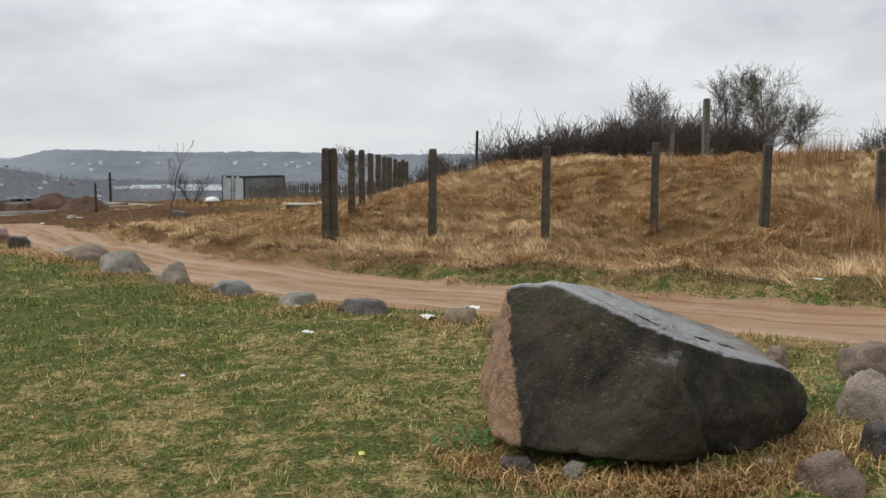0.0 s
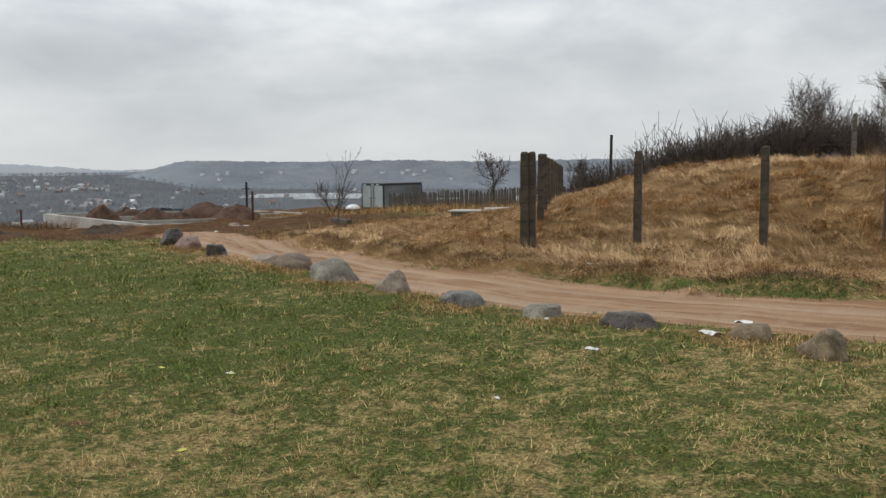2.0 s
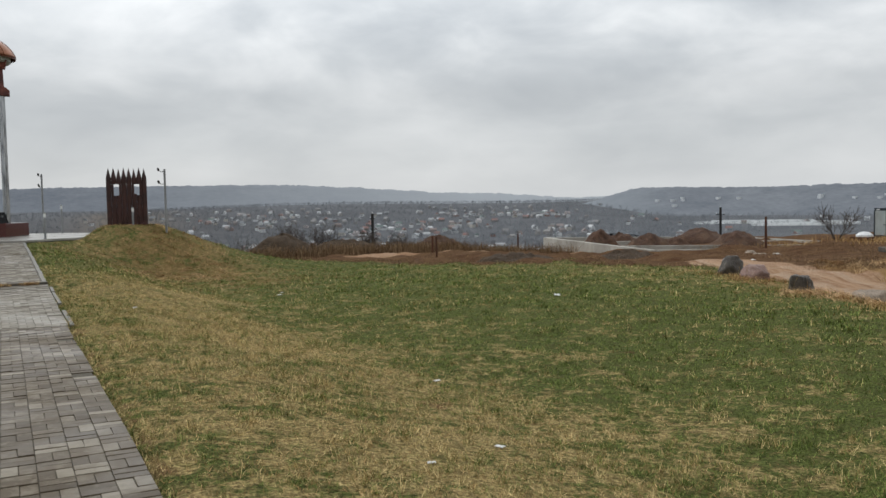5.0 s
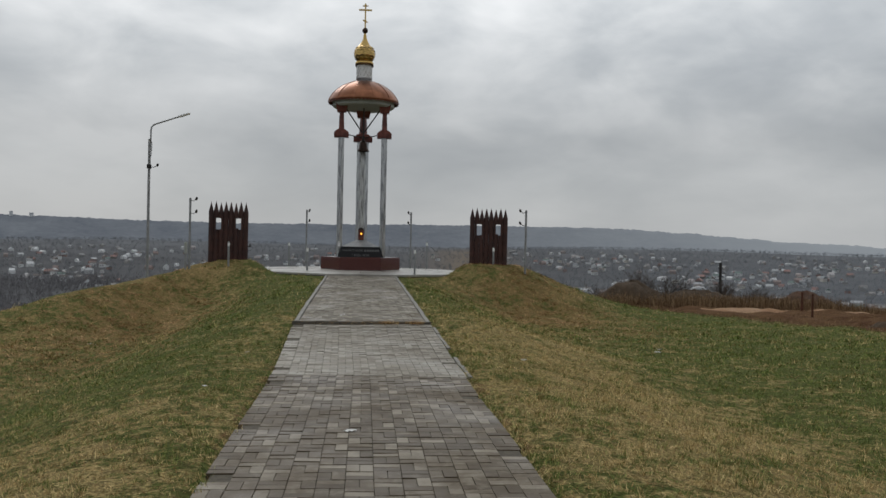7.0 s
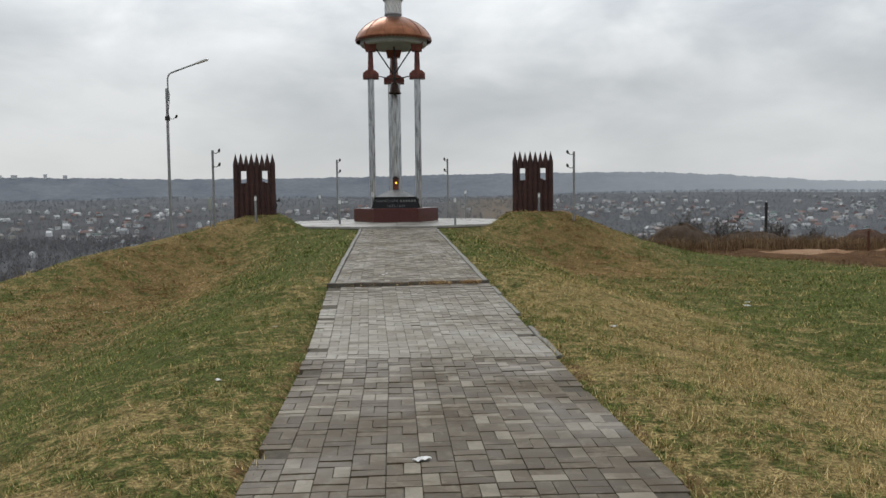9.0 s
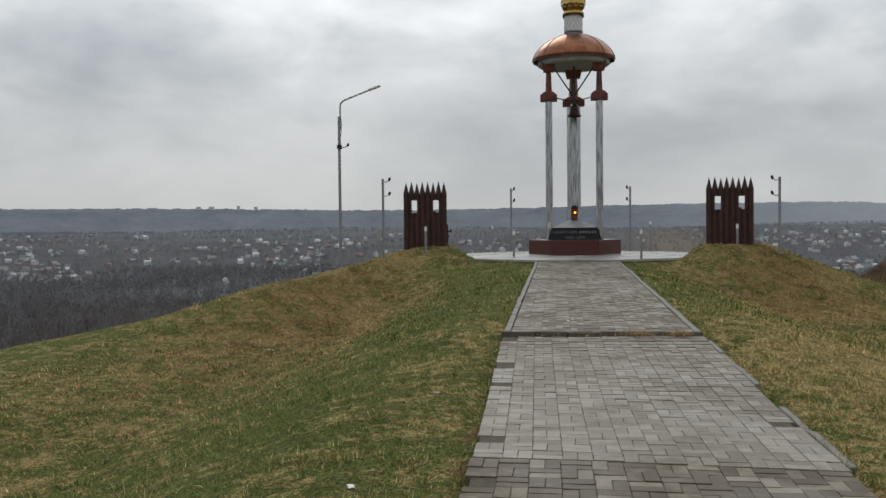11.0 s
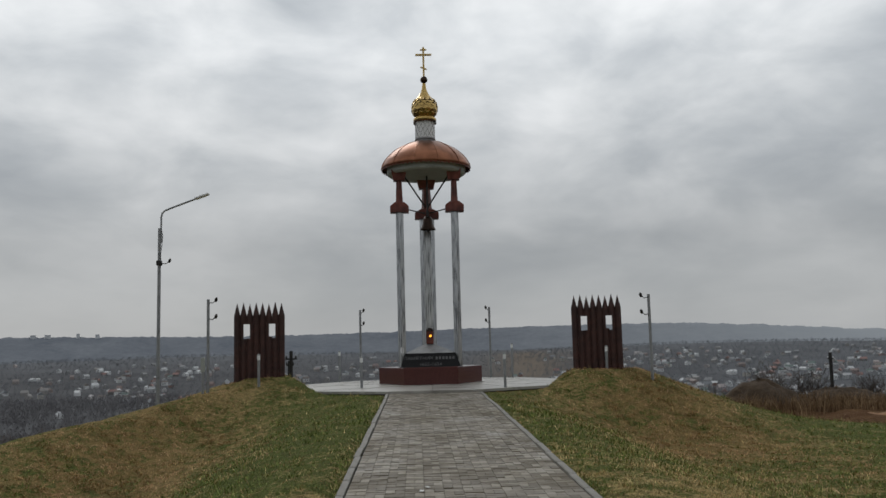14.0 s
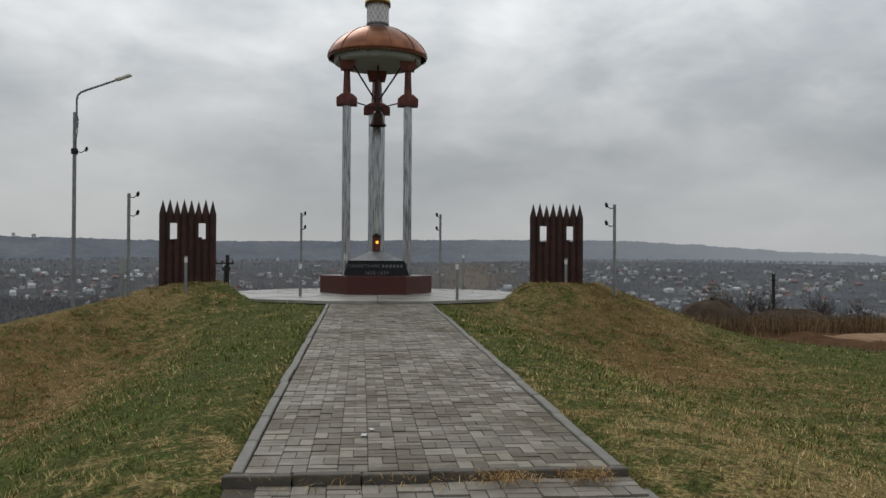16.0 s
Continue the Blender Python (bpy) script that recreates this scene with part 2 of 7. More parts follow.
def ground_material():
    m, t, b = material("turf_and_soil", 0.95)
    b.inputs["Specular IOR Level"].default_value = 0.04
    v = obj_vec(t)
    mixv, n2, n3 = lawn_colour(t, v)
    grain = noisen(t, v, 28.0, 5.0, 0.7)
    green = mixc(t, ramp(t, grain, (0.38, 0.0), (0.64, 1.0)), (0.030, 0.042, 0.012), (0.165, 0.188, 0.055))
    dry = mixc(t, ramp(t, grain, (0.38, 0.0), (0.64, 1.0)), (0.108, 0.080, 0.034), (0.55, 0.428, 0.190))
    side = attr(t, "pale")
    k = mathn(t, "ADD", mixv, mathn(t, "MULTIPLY", side, 0.11))
    dead = mixc(t, ramp(t, grain, (0.3, 0.0), (0.7, 1.0)), (0.090, 0.061, 0.026), (0.345, 0.235, 0.098))
    dry = mixc(t, attr(t, "dead"), dry, dead)
    turf = mixc(t, ramp(t, k, (0.44, 0.0), (0.64, 1.0)), green, dry)
    clod = noisen(t, v, 5.0, 5.0, 0.65)
    turf = mixc(t, ramp(t, clod, (0.50, 0.0), (0.64, 0.50)), turf, (0.085, 0.068, 0.030))
    straw = mixc(t, ramp(t, n2, (0.35, 0.0), (0.65, 1.0)), mixc(t, grain, (0.092, 0.051, 0.024), (0.255, 0.152, 0.070)), mixc(t, grain, (0.21, 0.128, 0.056), (0.42, 0.272, 0.130)))
    jag = mathn(t, "SUBTRACT", mathn(t, "ADD", mathn(t, "MULTIPLY", n2, 0.6), mathn(t, "MULTIPLY", n3, 0.4)), 0.5)
    f = mathn(t, "ADD", attr(t, "straw"), mathn(t, "MULTIPLY", jag, 0.9))
    c = mixc(t, ramp(t, f, (0.40, 0.0), (0.60, 1.0)), turf, straw)
    soil = mixc(t, ramp(t, n2, (0.35, 0.0), (0.65, 1.0)), mixc(t, grain, (0.050, 0.025, 0.013), (0.125, 0.064, 0.034)), mixc(t, grain, (0.10, 0.056, 0.028), (0.20, 0.120, 0.062)))
    f = mathn(t, "ADD", attr(t, "soil"), mathn(t, "MULTIPLY", jag, 1.1))
    c = mixc(t, ramp(t, f, (0.45, 0.0), (0.60, 1.0)), c, soil)
    across = attr(t, "across")
    s3 = t.nodes.new("ShaderNodeSeparateXYZ")
    link(t, v, s3.inputs[0])
    along = t.nodes.new("ShaderNodeCombineXYZ")
    link(t, mathn(t, "MULTIPLY", across, 2.4), along.inputs[0])
    link(t, mathn(t, "MULTIPLY", s3.outputs[1], 0.16), along.inputs[1])
    lanes = noisen(t, along.outputs[0], 1.3, 6.0, 0.62, 0.5)
    fine = noisen(t, along.outputs[0], 5.0, 5.0, 0.65, 0.8)
    sand = mixc(t, ramp(t, lanes, (0.38, 0.0), (0.60, 1.0)), mixc(t, grain, (0.235, 0.130, 0.070), (0.340, 0.198, 0.114)), mixc(t, grain, (0.37, 0.230, 0.136), (0.50, 0.335, 0.215)))
    sand = mixc(t, ramp(t, fine, (0.56, 0.0), (0.66, 0.65)), sand, (0.150, 0.082, 0.046))
    sand = mixc(t, ramp(t, noisen(t, v, 1.1, 5.0, 0.65, 0.4), (0.50, 0.0), (0.66, 0.6)), sand, (0.44, 0.315, 0.215))
    # tyres have worn pale wet tracks
    track = mathn(t, "ABSOLUTE", mathn(t, "SUBTRACT", mathn(t, "ABSOLUTE", mathn(t, "ADD", across, mathn(t, "MULTIPLY_ADD", lanes, 0.9, -0.45))), 0.75))
    track = ramp(t, track, (0.05, 1.0), (0.24, 0.0))
    sand = mixc(t, mathn(t, "MULTIPLY", track, 0.55), sand, (0.46, 0.335, 0.235))
    f = mathn(t, "ADD", attr(t, "road"), mathn(t, "MULTIPLY", jag, 0.8))
    onroad = ramp(t, f, (0.40, 0.0), (0.55, 1.0))
    c = mixc(t, onroad, c, sand)
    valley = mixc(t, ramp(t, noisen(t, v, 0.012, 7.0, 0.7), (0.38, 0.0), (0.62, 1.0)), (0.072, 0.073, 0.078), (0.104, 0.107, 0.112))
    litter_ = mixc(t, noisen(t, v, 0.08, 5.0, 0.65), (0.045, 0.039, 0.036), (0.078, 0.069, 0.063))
    # haze put into the far ground's colour, paler than the near valley
    far_haze = mixc(t, ramp(t, noisen(t, v, 0.006, 7.0, 0.7), (0.38, 0.0), (0.62, 1.0)), (0.106, 0.112, 0.121), (0.142, 0.150, 0.162))
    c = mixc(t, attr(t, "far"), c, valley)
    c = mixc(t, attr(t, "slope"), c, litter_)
    c = mixc(t, attr(t, "far_haze"), c, far_haze)
    c = mixc(t, attr(t, "fallow"), c, mixc(t, noisen(t, v, 0.02, 5.0, 0.6), (0.125, 0.105, 0.085), (0.185, 0.155, 0.125)))
    link(t, c, b.inputs["Base Color"])
    link(t, mathn(t, "MULTIPLY_ADD", mathn(t, "MULTIPLY", onroad, mathn(t, "ADD", lanes, mathn(t, "MULTIPLY", track, 0.3))), -0.55, 0.95), b.inputs["Roughness"])
    bump(t, b, mathn(t, "ADD", grain, mathn(t, "MULTIPLY", noisen(t, v, 5.0, 5.0, 0.65), 3.0)), 0.8, 0.05)
    return m


def blade_material(name, low_g, high_g, low_d, high_d, lo, hi):
    m, t, b = material(name, 0.85)
    b.inputs["Specular IOR Level"].default_value = 0.05
    v = obj_vec(t)
    mixv, n2, n3 = lawn_colour(t, v)
    rnd = t.nodes.new("ShaderNodeNewGeometry").outputs["Random Per Island"]
    k = mathn(t, "ADD", mathn(t, "ADD", mixv, mathn(t, "MULTIPLY", attr(t, "pale"), 0.11)), mathn(t, "MULTIPLY_ADD", rnd, 0.36, -0.18))
    own = mathn(t, "FRACT", mathn(t, "MULTIPLY", rnd, 37.0))
    own = mathn(t, "POWER", own, 2.2)
    c = mixc(t, ramp(t, k, (lo, 0.0), (hi, 1.0)), mixc(t, own, low_g, high_g), mixc(t, attr(t, "dead"), mixc(t, own, low_d, high_d), mixc(t, own, tuple(0.70 * q for q in low_d), tuple(q * s for q, s in zip(high_d, (0.72, 0.62, 0.54))))))
    link(t, c, b.inputs["Base Color"])
    return m


def paver_material(name, dark, mid, pale, share, joined):
    """Wet concrete pavers, each with its own tone."""
    m, t, b = material(name, 0.5)
    v = obj_vec(t)
    rnd = t.nodes.new("ShaderNodeNewGeometry").outputs["Random Per Island"] if joined else t.nodes.new("ShaderNodeObjectInfo").outputs["Random"]
    geo = t.nodes.new("ShaderNodeNewGeometry").outputs["Position"]
    g = noisen(t, geo, 45.0, 4.0, 0.7)
    patch = noisen(t, geo, 0.9, 4.0, 0.6, 0.4)
    tone = mathn(t, "ADD", rnd, mathn(t, "MULTIPLY_ADD", patch, 0.9, -0.45))
    c = ramp(t, tone, (0.0, dark), (max(0.05, 1 - share - 0.12), mid), (min(0.97, 1 - share + 0.03), pale))
    # paler crust worn off in blotches
    worn = noisen(t, geo, 7.0, 5.0, 0.7, 0.6)
    c = mixc(t, ramp(t, mathn(t, "ADD", worn, mathn(t, "MULTIPLY_ADD", rnd, 0.16, -0.08)), (0.50, 0.0), (0.68, 0.55)), c, pale)
    c = mixc(t, mathn(t, "MULTIPLY", g, 0.35), c, dark)
    c = mixc(t, ramp(t, noisen(t, geo, 2.3, 5.0, 0.65, 0.5), (0.52, 0.0), (0.70, 0.5)), c, tuple(0.75 * v for v in dark))
    # mud trodden in, thickest in specks and streaks
    mud = mathn(t, "ADD", mathn(t, "MULTIPLY", noisen(t, geo, 0.55, 5.0, 0.65, 0.8), 0.5), mathn(t, "MULTIPLY", noisen(t, geo, 11.0, 6.0, 0.75, 0.4), 0.5))
    c = mixc(t, ramp(t, mud, (0.49, 0.0), (0.60, 0.45)), c, (0.108, 0.082, 0.052))
    link(t, c, b.inputs["Base Color"])
    b.inputs["Specular IOR Level"].default_value = 0.24
    wet = ramp(t, patch, (0.35, 0.75), (0.65, 0.36))
    link(t, wet, b.inputs["Roughness"])
    bump(t, b, g, 0.25, 0.004)
    return m


def stone_material(name, dark, light, fleck, scale, rough=0.5, lichen=None):
    m, t, b = material(name, rough)
    b.inputs["Specular IOR Level"].default_value = 0.2
    v = obj_vec(t)
    a = noisen(t, v, 2.2 * scale, 6.0, 0.65, 0.5)
    g = noisen(t, v, 38 * scale, 4.0, 0.7)
    vor = nd(t, "ShaderNodeTexVoronoi", Scale=60.0 * scale)
    link(t, v, vor.inputs["Vector"])
    c = mixc(t, ramp(t, a, (0.36, 0.0), (0.62, 1.0)), dark, light)
    c = mixc(t, ramp(t, g, (0.53, 0.0), (0.66, 0.85)), c, fleck)
    c = mixc(t, ramp(t, noisen(t, v, 7 * scale, 5.0, 0.65), (0.54, 0.0), (0.66, 0.5)), c, dark)
    if lichen:
        l = noisen(t, v, 4.5 * scale, 5.0, 0.7)
        c = mixc(t, ramp(t, l, (0.58, 0.0), (0.68, 0.7)), c, lichen)
    link(t, c, b.inputs["Base Color"])
    link(t, mathn(t, "MULTIPLY_ADD", a, 0.35, rough - 0.17), b.inputs["Roughness"])
    bump(t, b, mathn(t, "ADD", g, mathn(t, "ADD", mathn(t, "MULTIPLY", a, 3.0), mathn(t, "MULTIPLY", vor.outputs["Distance"], 0.5))), 0.85, 0.022)
    return m


def great_boulder_material():
    """Dark wet stone with a fresh pink granite end."""
    m, t, b = material("wet_boulder", 0.5)
    v = obj_vec(t)
    s3 = t.nodes.new("ShaderNodeSeparateXYZ")
    link(t, v, s3.inputs[0])
    a = noisen(t, v, 1.7, 7.0, 0.62, 0.9)
    mid = noisen(t, v, 6.0, 6.0, 0.65, 0.6)
    g = noisen(t, v, 30.0, 5.0, 0.7)
    grit = noisen(t, v, 75.0, 3.0, 0.7)
    rock = mixc(t, ramp(t, a, (0.34, 0.0), (0.50, 0.35), (0.68, 1.0)), (0.018, 0.0155, 0.012), (0.082, 0.072, 0.053))
    rock = mixc(t, ramp(t, mid, (0.48, 0.0), (0.62, 0.55)), rock, (0.074, 0.061, 0.045))
    rock = mixc(t, ramp(t, g, (0.58, 0.0), (0.70, 0.5)), rock, (0.14, 0.128, 0.105))
    rust = noisen(t, v, 2.4, 5.0, 0.65, 0.8)
    rock = mixc(t, ramp(t, rust, (0.59, 0.0), (0.69, 0.5)), rock, (0.115, 0.070, 0.043))
    moss = noisen(t, v, 3.4, 5.0, 0.7, 0.3)
    rock = mixc(t, ramp(t, moss, (0.53, 0.0), (0.64, 0.6)), rock, (0.062, 0.064, 0.030))
    # crystals
    spark = nd(t, "ShaderNodeTexVoronoi", Scale=42.0)
    link(t, v, spark.inputs["Vector"])
    rock = mixc(t, mathn(t, "MULTIPLY", ramp(t, spark.outputs["Distance"], (0.10, 1.0), (0.17, 0.0)), ramp(t, mid, (0.44, 0.0), (0.56, 0.9))), rock, (0.26, 0.25, 0.22))
    # lime runs low on the overhang
    run = nd(t, "ShaderNodeMapping")
    run.inputs["Scale"].default_value = (14, 14, 1.1)
    link(t, v, run.inputs[0])
    streak = ramp(t, noisen(t, run.outputs[0], 1.6, 4.0, 0.6), (0.60, 0.0), (0.70, 0.55))
    low_ = ramp(t, mathn(t, "ADD", s3.outputs[2], 0.5), (0.05, 1.0), (0.42, 0.0))
    there = ramp(t, mathn(t, "MULTIPLY_ADD", s3.outputs[1], -0.5, 0.5), (0.55, 0.0), (0.66, 1.0))
    rock = mixc(t, mathn(t, "MULTIPLY", mathn(t, "MULTIPLY", streak, low_), there), rock, (0.23, 0.21, 0.18))
    pink = mixc(t, ramp(t, grit, (0.35, 0.0), (0.65, 1.0)), (0.20, 0.112, 0.064), (0.43, 0.29, 0.185))
    pink = mixc(t, ramp(t, mid, (0.5, 0.0), (0.62, 0.6)), pink, (0.15, 0.075, 0.05))
    edge = mathn(t, "ADD", s3.outputs[1], mathn(t, "MULTIPLY_ADD", mid, 0.3, -0.15))
    edge = mathn(t, "SUBTRACT", edge, mathn(t, "MULTIPLY", s3.outputs[2], 0.30))
    edge = mathn(t, "ADD", edge, mathn(t, "MULTIPLY", s3.outputs[0], 0.45))
    c = mixc(t, ramp(t, mathn(t, "MULTIPLY_ADD", edge, 0.5, 0.5), (0.980, 0.0), (0.992, 1.0)), rock, pink)
    link(t, c, b.inputs["Base Color"])
    # rain lies on the faces that look up
    nz = t.nodes.new("ShaderNodeSeparateXYZ")
    link(t, t.nodes.new("ShaderNodeNewGeometry").outputs["Normal"], nz.inputs[0])
    wet = ramp(t, nz.outputs[2], (0.64, 0.0), (0.86, 1.0))
    link(t, mathn(t, "MULTIPLY_ADD", wet, 1.1, 0.14), b.inputs["Specular IOR Level"])
    dry_rough = mathn(t, "MULTIPLY_ADD", g, 0.3, 0.46)
    link(t, mathn(t, "MULTIPLY_ADD", wet, -0.46, dry_rough), b.inputs["Roughness"])
    hgt = mathn(t, "ADD", mathn(t, "MULTIPLY", g, 1.0), mathn(t, "ADD", mathn(t, "MULTIPLY", mid, 2.2), mathn(t, "MULTIPLY", grit, 0.5)))
    hgt = mathn(t, "ADD", hgt, mathn(t, "MULTIPLY", a, 1.2))
    b.inputs["Coat IOR"].default_value = 1.6
    link(t, mathn(t, "MULTIPLY", wet, 0.7), b.inputs["Coat Weight"])
    link(t, mathn(t, "MULTIPLY_ADD", g, 0.30, 0.05), b.inputs["Coat Roughness"])
    bump(t, b, hgt, 0.85, 0.03)
    return m


def gilt_material():
    m, t, b = material("gilded_scales", 0.22, 1.0)
    v = obj_vec(t)
    c = mixc(t, noisen(t, v, 9.0, 4.0, 0.6), (0.31, 0.195, 0.06), (0.64, 0.455, 0.175))
    link(t, c, b.inputs["Base Color"])
    return m


def steel_material():
    """Brushed stainless sheet with streaks."""
    m, t, b = material("brushed_steel", 0.3, 1.0)
    v = obj_vec(t)
    st = nd(t, "ShaderNodeMapping")
    st.inputs["Scale"].default_value = (9, 9, 0.5)
    link(t, v, st.inputs[0])
    n = noisen(t, st.outputs[0], 3.0, 5.0, 0.6)
    link(t, mixc(t, ramp(t, n, (0.36, 0.0), (0.64, 1.0)), (0.17, 0.176, 0.180), (0.56, 0.575, 0.585)), b.inputs["Base Color"])
    link(t, mathn(t, "MULTIPLY_ADD", n, 0.28, 0.16), b.inputs["Roughness"])
    return m


def copper_material():
    m, t, b = material("copper_sheet", 0.32, 0.9)
    v = obj_vec(t)
    n = noisen(t, v, 2.0, 5.0, 0.6, 0.5)
    c = mixc(t, ramp(t, n, (0.3, 0.0), (0.7, 1.0)), (0.145, 0.058, 0.032), (0.34, 0.148, 0.082))
    link(t, c, b.inputs["Base Color"])
    link(t, mathn(t, "MULTIPLY_ADD", n, 0.25, 0.22), b.inputs["Roughness"])
    return m


M_GROUND = ground_material()
M_BLADE = blade_material("lawn_blades", (0.050, 0.074, 0.016), (0.315, 0.385, 0.105), (0.215, 0.152, 0.054), (1.0, 0.78, 0.39), 0.46, 0.65)
M_STRAW = blade_material("dry_stalks", (0.15, 0.078, 0.030), (0.62, 0.385, 0.165), (0.30, 0.180, 0.068), (0.92, 0.68, 0.35), 0.40, 0.68)
M_MAT = blade_material("matted_grass", (0.150, 0.077, 0.035), (0.60, 0.365, 0.185), (0.30, 0.178, 0.082), (0.88, 0.62, 0.36), 0.40, 0.68)
M_TUFT = blade_material("fallen_tufts", (0.28, 0.165, 0.078), (0.86, 0.59, 0.32), (0.47, 0.305, 0.145), (0.98, 0.77, 0.47), 0.40, 0.68)
M_DEAD = blade_material("dead_brush", (0.075, 0.047, 0.027), (0.27, 0.175, 0.100), (0.14, 0.092, 0.050), (0.42, 0.29, 0.165), 0.42, 0.58)
LOWT = ((0.072, 0.054, 0.034), (0.118, 0.091, 0.059), (0.268, 0.235, 0.180), 0.12)
UPT = ((0.104, 0.086, 0.060), (0.174, 0.150, 0.111), (0.30, 0.272, 0.216), 0.22)
M_LOWPAVE = paver_material("weathered_pavers", *LOWT, False)
M_LOWPAVE_J = paver_material("weathered_pavers_far", *LOWT, True)
M_MIDPAVE_J = paver_material("washed_pavers", (0.188, 0.168, 0.134), (0.232, 0.210, 0.170), (0.31, 0.285, 0.236), 0.25, True)
M_UPPAVE = paver_material("grey_pavers", *UPT, False)
M_UPPAVE_J = paver_material("grey_pavers_far", *UPT, True)
M_JOINT = plain("sandy_joint", (0.052, 0.044, 0.031), (0.105, 0.090, 0.066), 20.0, 0.95)
M_KERB = plain("kerb_concrete", (0.135, 0.127, 0.110), (0.245, 0.234, 0.208), 5.0, 0.7, stain=(0.10, 0.095, 0.07))
# soil on the step kerb; painted shade on the terrace base
M_KERBDARK = plain("soiled_shaded_kerb", (0.055, 0.048, 0.037), (0.135, 0.122, 0.10), 5.0, 0.75, stain=(0.06, 0.05, 0.04))
M_PLAT = plain("wet_terrace_slabs", (0.25, 0.24, 0.215), (0.41, 0.395, 0.36), 2.0, 0.35, stain=(0.17, 0.16, 0.14))
M_GRANITE = plain("red_granite", (0.052, 0.014, 0.013), (0.105, 0.030, 0.026), 30.0, 0.22, bumpy=0.05)
M_BLACK = plain("black_granite", (0.006, 0.006, 0.007), (0.018, 0.018, 0.019), 30.0, 0.42, bumpy=0.03, gloss=0.12)
M_STEEL = steel_material()
M_COPPER = copper_material()
M_MAROON = plain("maroon_copper", (0.085, 0.022, 0.018), (0.21, 0.068, 0.050), 4.0, 0.35, 0.35, 0.1, stain=(0.05, 0.02, 0.018))
M_SOFFIT = plain("pale_soffit", (0.27, 0.29, 0.27), (0.38, 0.40, 0.375), 3.0, 0.7)
M_WHITE = plain("white_enamel", (0.70, 0.71, 0.71), (0.82, 0.83, 0.83), 5.0, 0.4, bumpy=0.05)
M_GILT = gilt_material()
M_BRONZE = plain("dark_bronze", (0.02, 0.013, 0.01), (0.06, 0.035, 0.025), 6.0, 0.35, 0.7, 0.1)
M_IRON = plain("dark_iron", (0.02, 0.02, 0.02), (0.055, 0.052, 0.05), 8.0, 0.5, 0.5)
M_ZINC = plain("galvanised_pole", (0.20, 0.208, 0.215), (0.33, 0.34, 0.348), 4.0, 0.5, 0.35, 0.1)
M_STAKE = plain("red_brown_stakes", (0.030, 0.012, 0.010), (0.072, 0.028, 0.022), 5.0, 0.6, stain=(0.02, 0.01, 0.01))
M_POST = plain("mossy_concrete", (0.034, 0.027, 0.019), (0.108, 0.088, 0.063), 5.0, 0.9, bumpy=0.6, dist=0.02, stain=(0.035, 0.032, 0.026))
M_GREYPOST = plain("grey_concrete", (0.075, 0.069, 0.055), (0.165, 0.155, 0.130), 5.0, 0.9, stain=(0.06, 0.055, 0.035))
M_FORMED = plain("fresh_concrete", (0.33, 0.315, 0.28), (0.50, 0.48, 0.43), 1.2, 0.85, stain=(0.22, 0.20, 0.165))
M_SOIL = plain("heaped_soil", (0.045, 0.023, 0.014), (0.115, 0.060, 0.036), 3.0, 0.95, bumpy=0.9, dist=0.08, stain=(0.16, 0.10, 0.06))
M_BRUSH = plain("earth_with_brush", (0.048, 0.032, 0.020), (0.10, 0.068, 0.042), 4.0, 0.95, bumpy=0.9, dist=0.08)
M_BARK = plain("grey_bark", (0.040, 0.034, 0.029), (0.095, 0.083, 0.070), 8.0, 0.9, bumpy=0.6, dist=0.02)
M_TWIG = plain("dark_twigs", (0.052, 0.041, 0.035), (0.110, 0.088, 0.074), 3.0, 0.9)
M_BIRCHY = plain("olive_twigs", (0.085, 0.078, 0.055), (0.15, 0.135, 0.10), 3.0, 0.9)
M_WOOD = plain("weathered_wood", (0.042, 0.036, 0.029), (0.105, 0.090, 0.073), 5.0, 0.85, bumpy=0.5)
M_DARKWOOD = plain("tarred_pole", (0.014, 0.013, 0.013), (0.035, 0.032, 0.030), 5.0, 0.8)
M_RUST = plain("rusty_steel", (0.045, 0.020, 0.012), (0.13, 0.052, 0.028), 9.0, 0.8, 0.2)
M_SHEET = plain("pale_container_sheet", (0.34, 0.39, 0.385), (0.46, 0.51, 0.50), 1.5, 0.55, stain=(0.27, 0.27, 0.25), bumpy=0.1)
M_SIDE = plain("grey_container_side", (0.17, 0.19, 0.20), (0.27, 0.295, 0.305), 1.5, 0.6, stain=(0.13, 0.12, 0.11), bumpy=0.1)
M_FRAME = plain("dark_blue_steel", (0.018, 0.024, 0.030), (0.045, 0.055, 0.064), 3.0, 0.5, 0.3)
M_PLASTIC = plain("clouded_film", (0.60, 0.62, 0.62), (0.76, 0.78, 0.78), 1.5, 0.4)
M_PIPE = plain("pale_pipe", (0.40, 0.34, 0.28), (0.56, 0.49, 0.42), 2.5, 0.7, stain=(0.36, 0.30, 0.24))
M_ROOFGREY = plain("zinc_roof", (0.30, 0.33, 0.35), (0.42, 0.45, 0.47), 1.0, 0.5, 0.2)
M_LITTER = plain("white_litter", (0.62, 0.62, 0.60), (0.78, 0.78, 0.76), 9.0, 0.6)
M_YELLOW = plain("yellow_litter", (0.55, 0.52, 0.10), (0.72, 0.68, 0.16), 9.0, 0.6)
M_LEAF = plain("weed_leaves", (0.035, 0.090, 0.012), (0.095, 0.20, 0.028), 6.0, 0.6)
M_LETTER = plain("etched_letters", (0.075, 0.075, 0.075), (0.13, 0.13, 0.13), 9.0, 0.5)


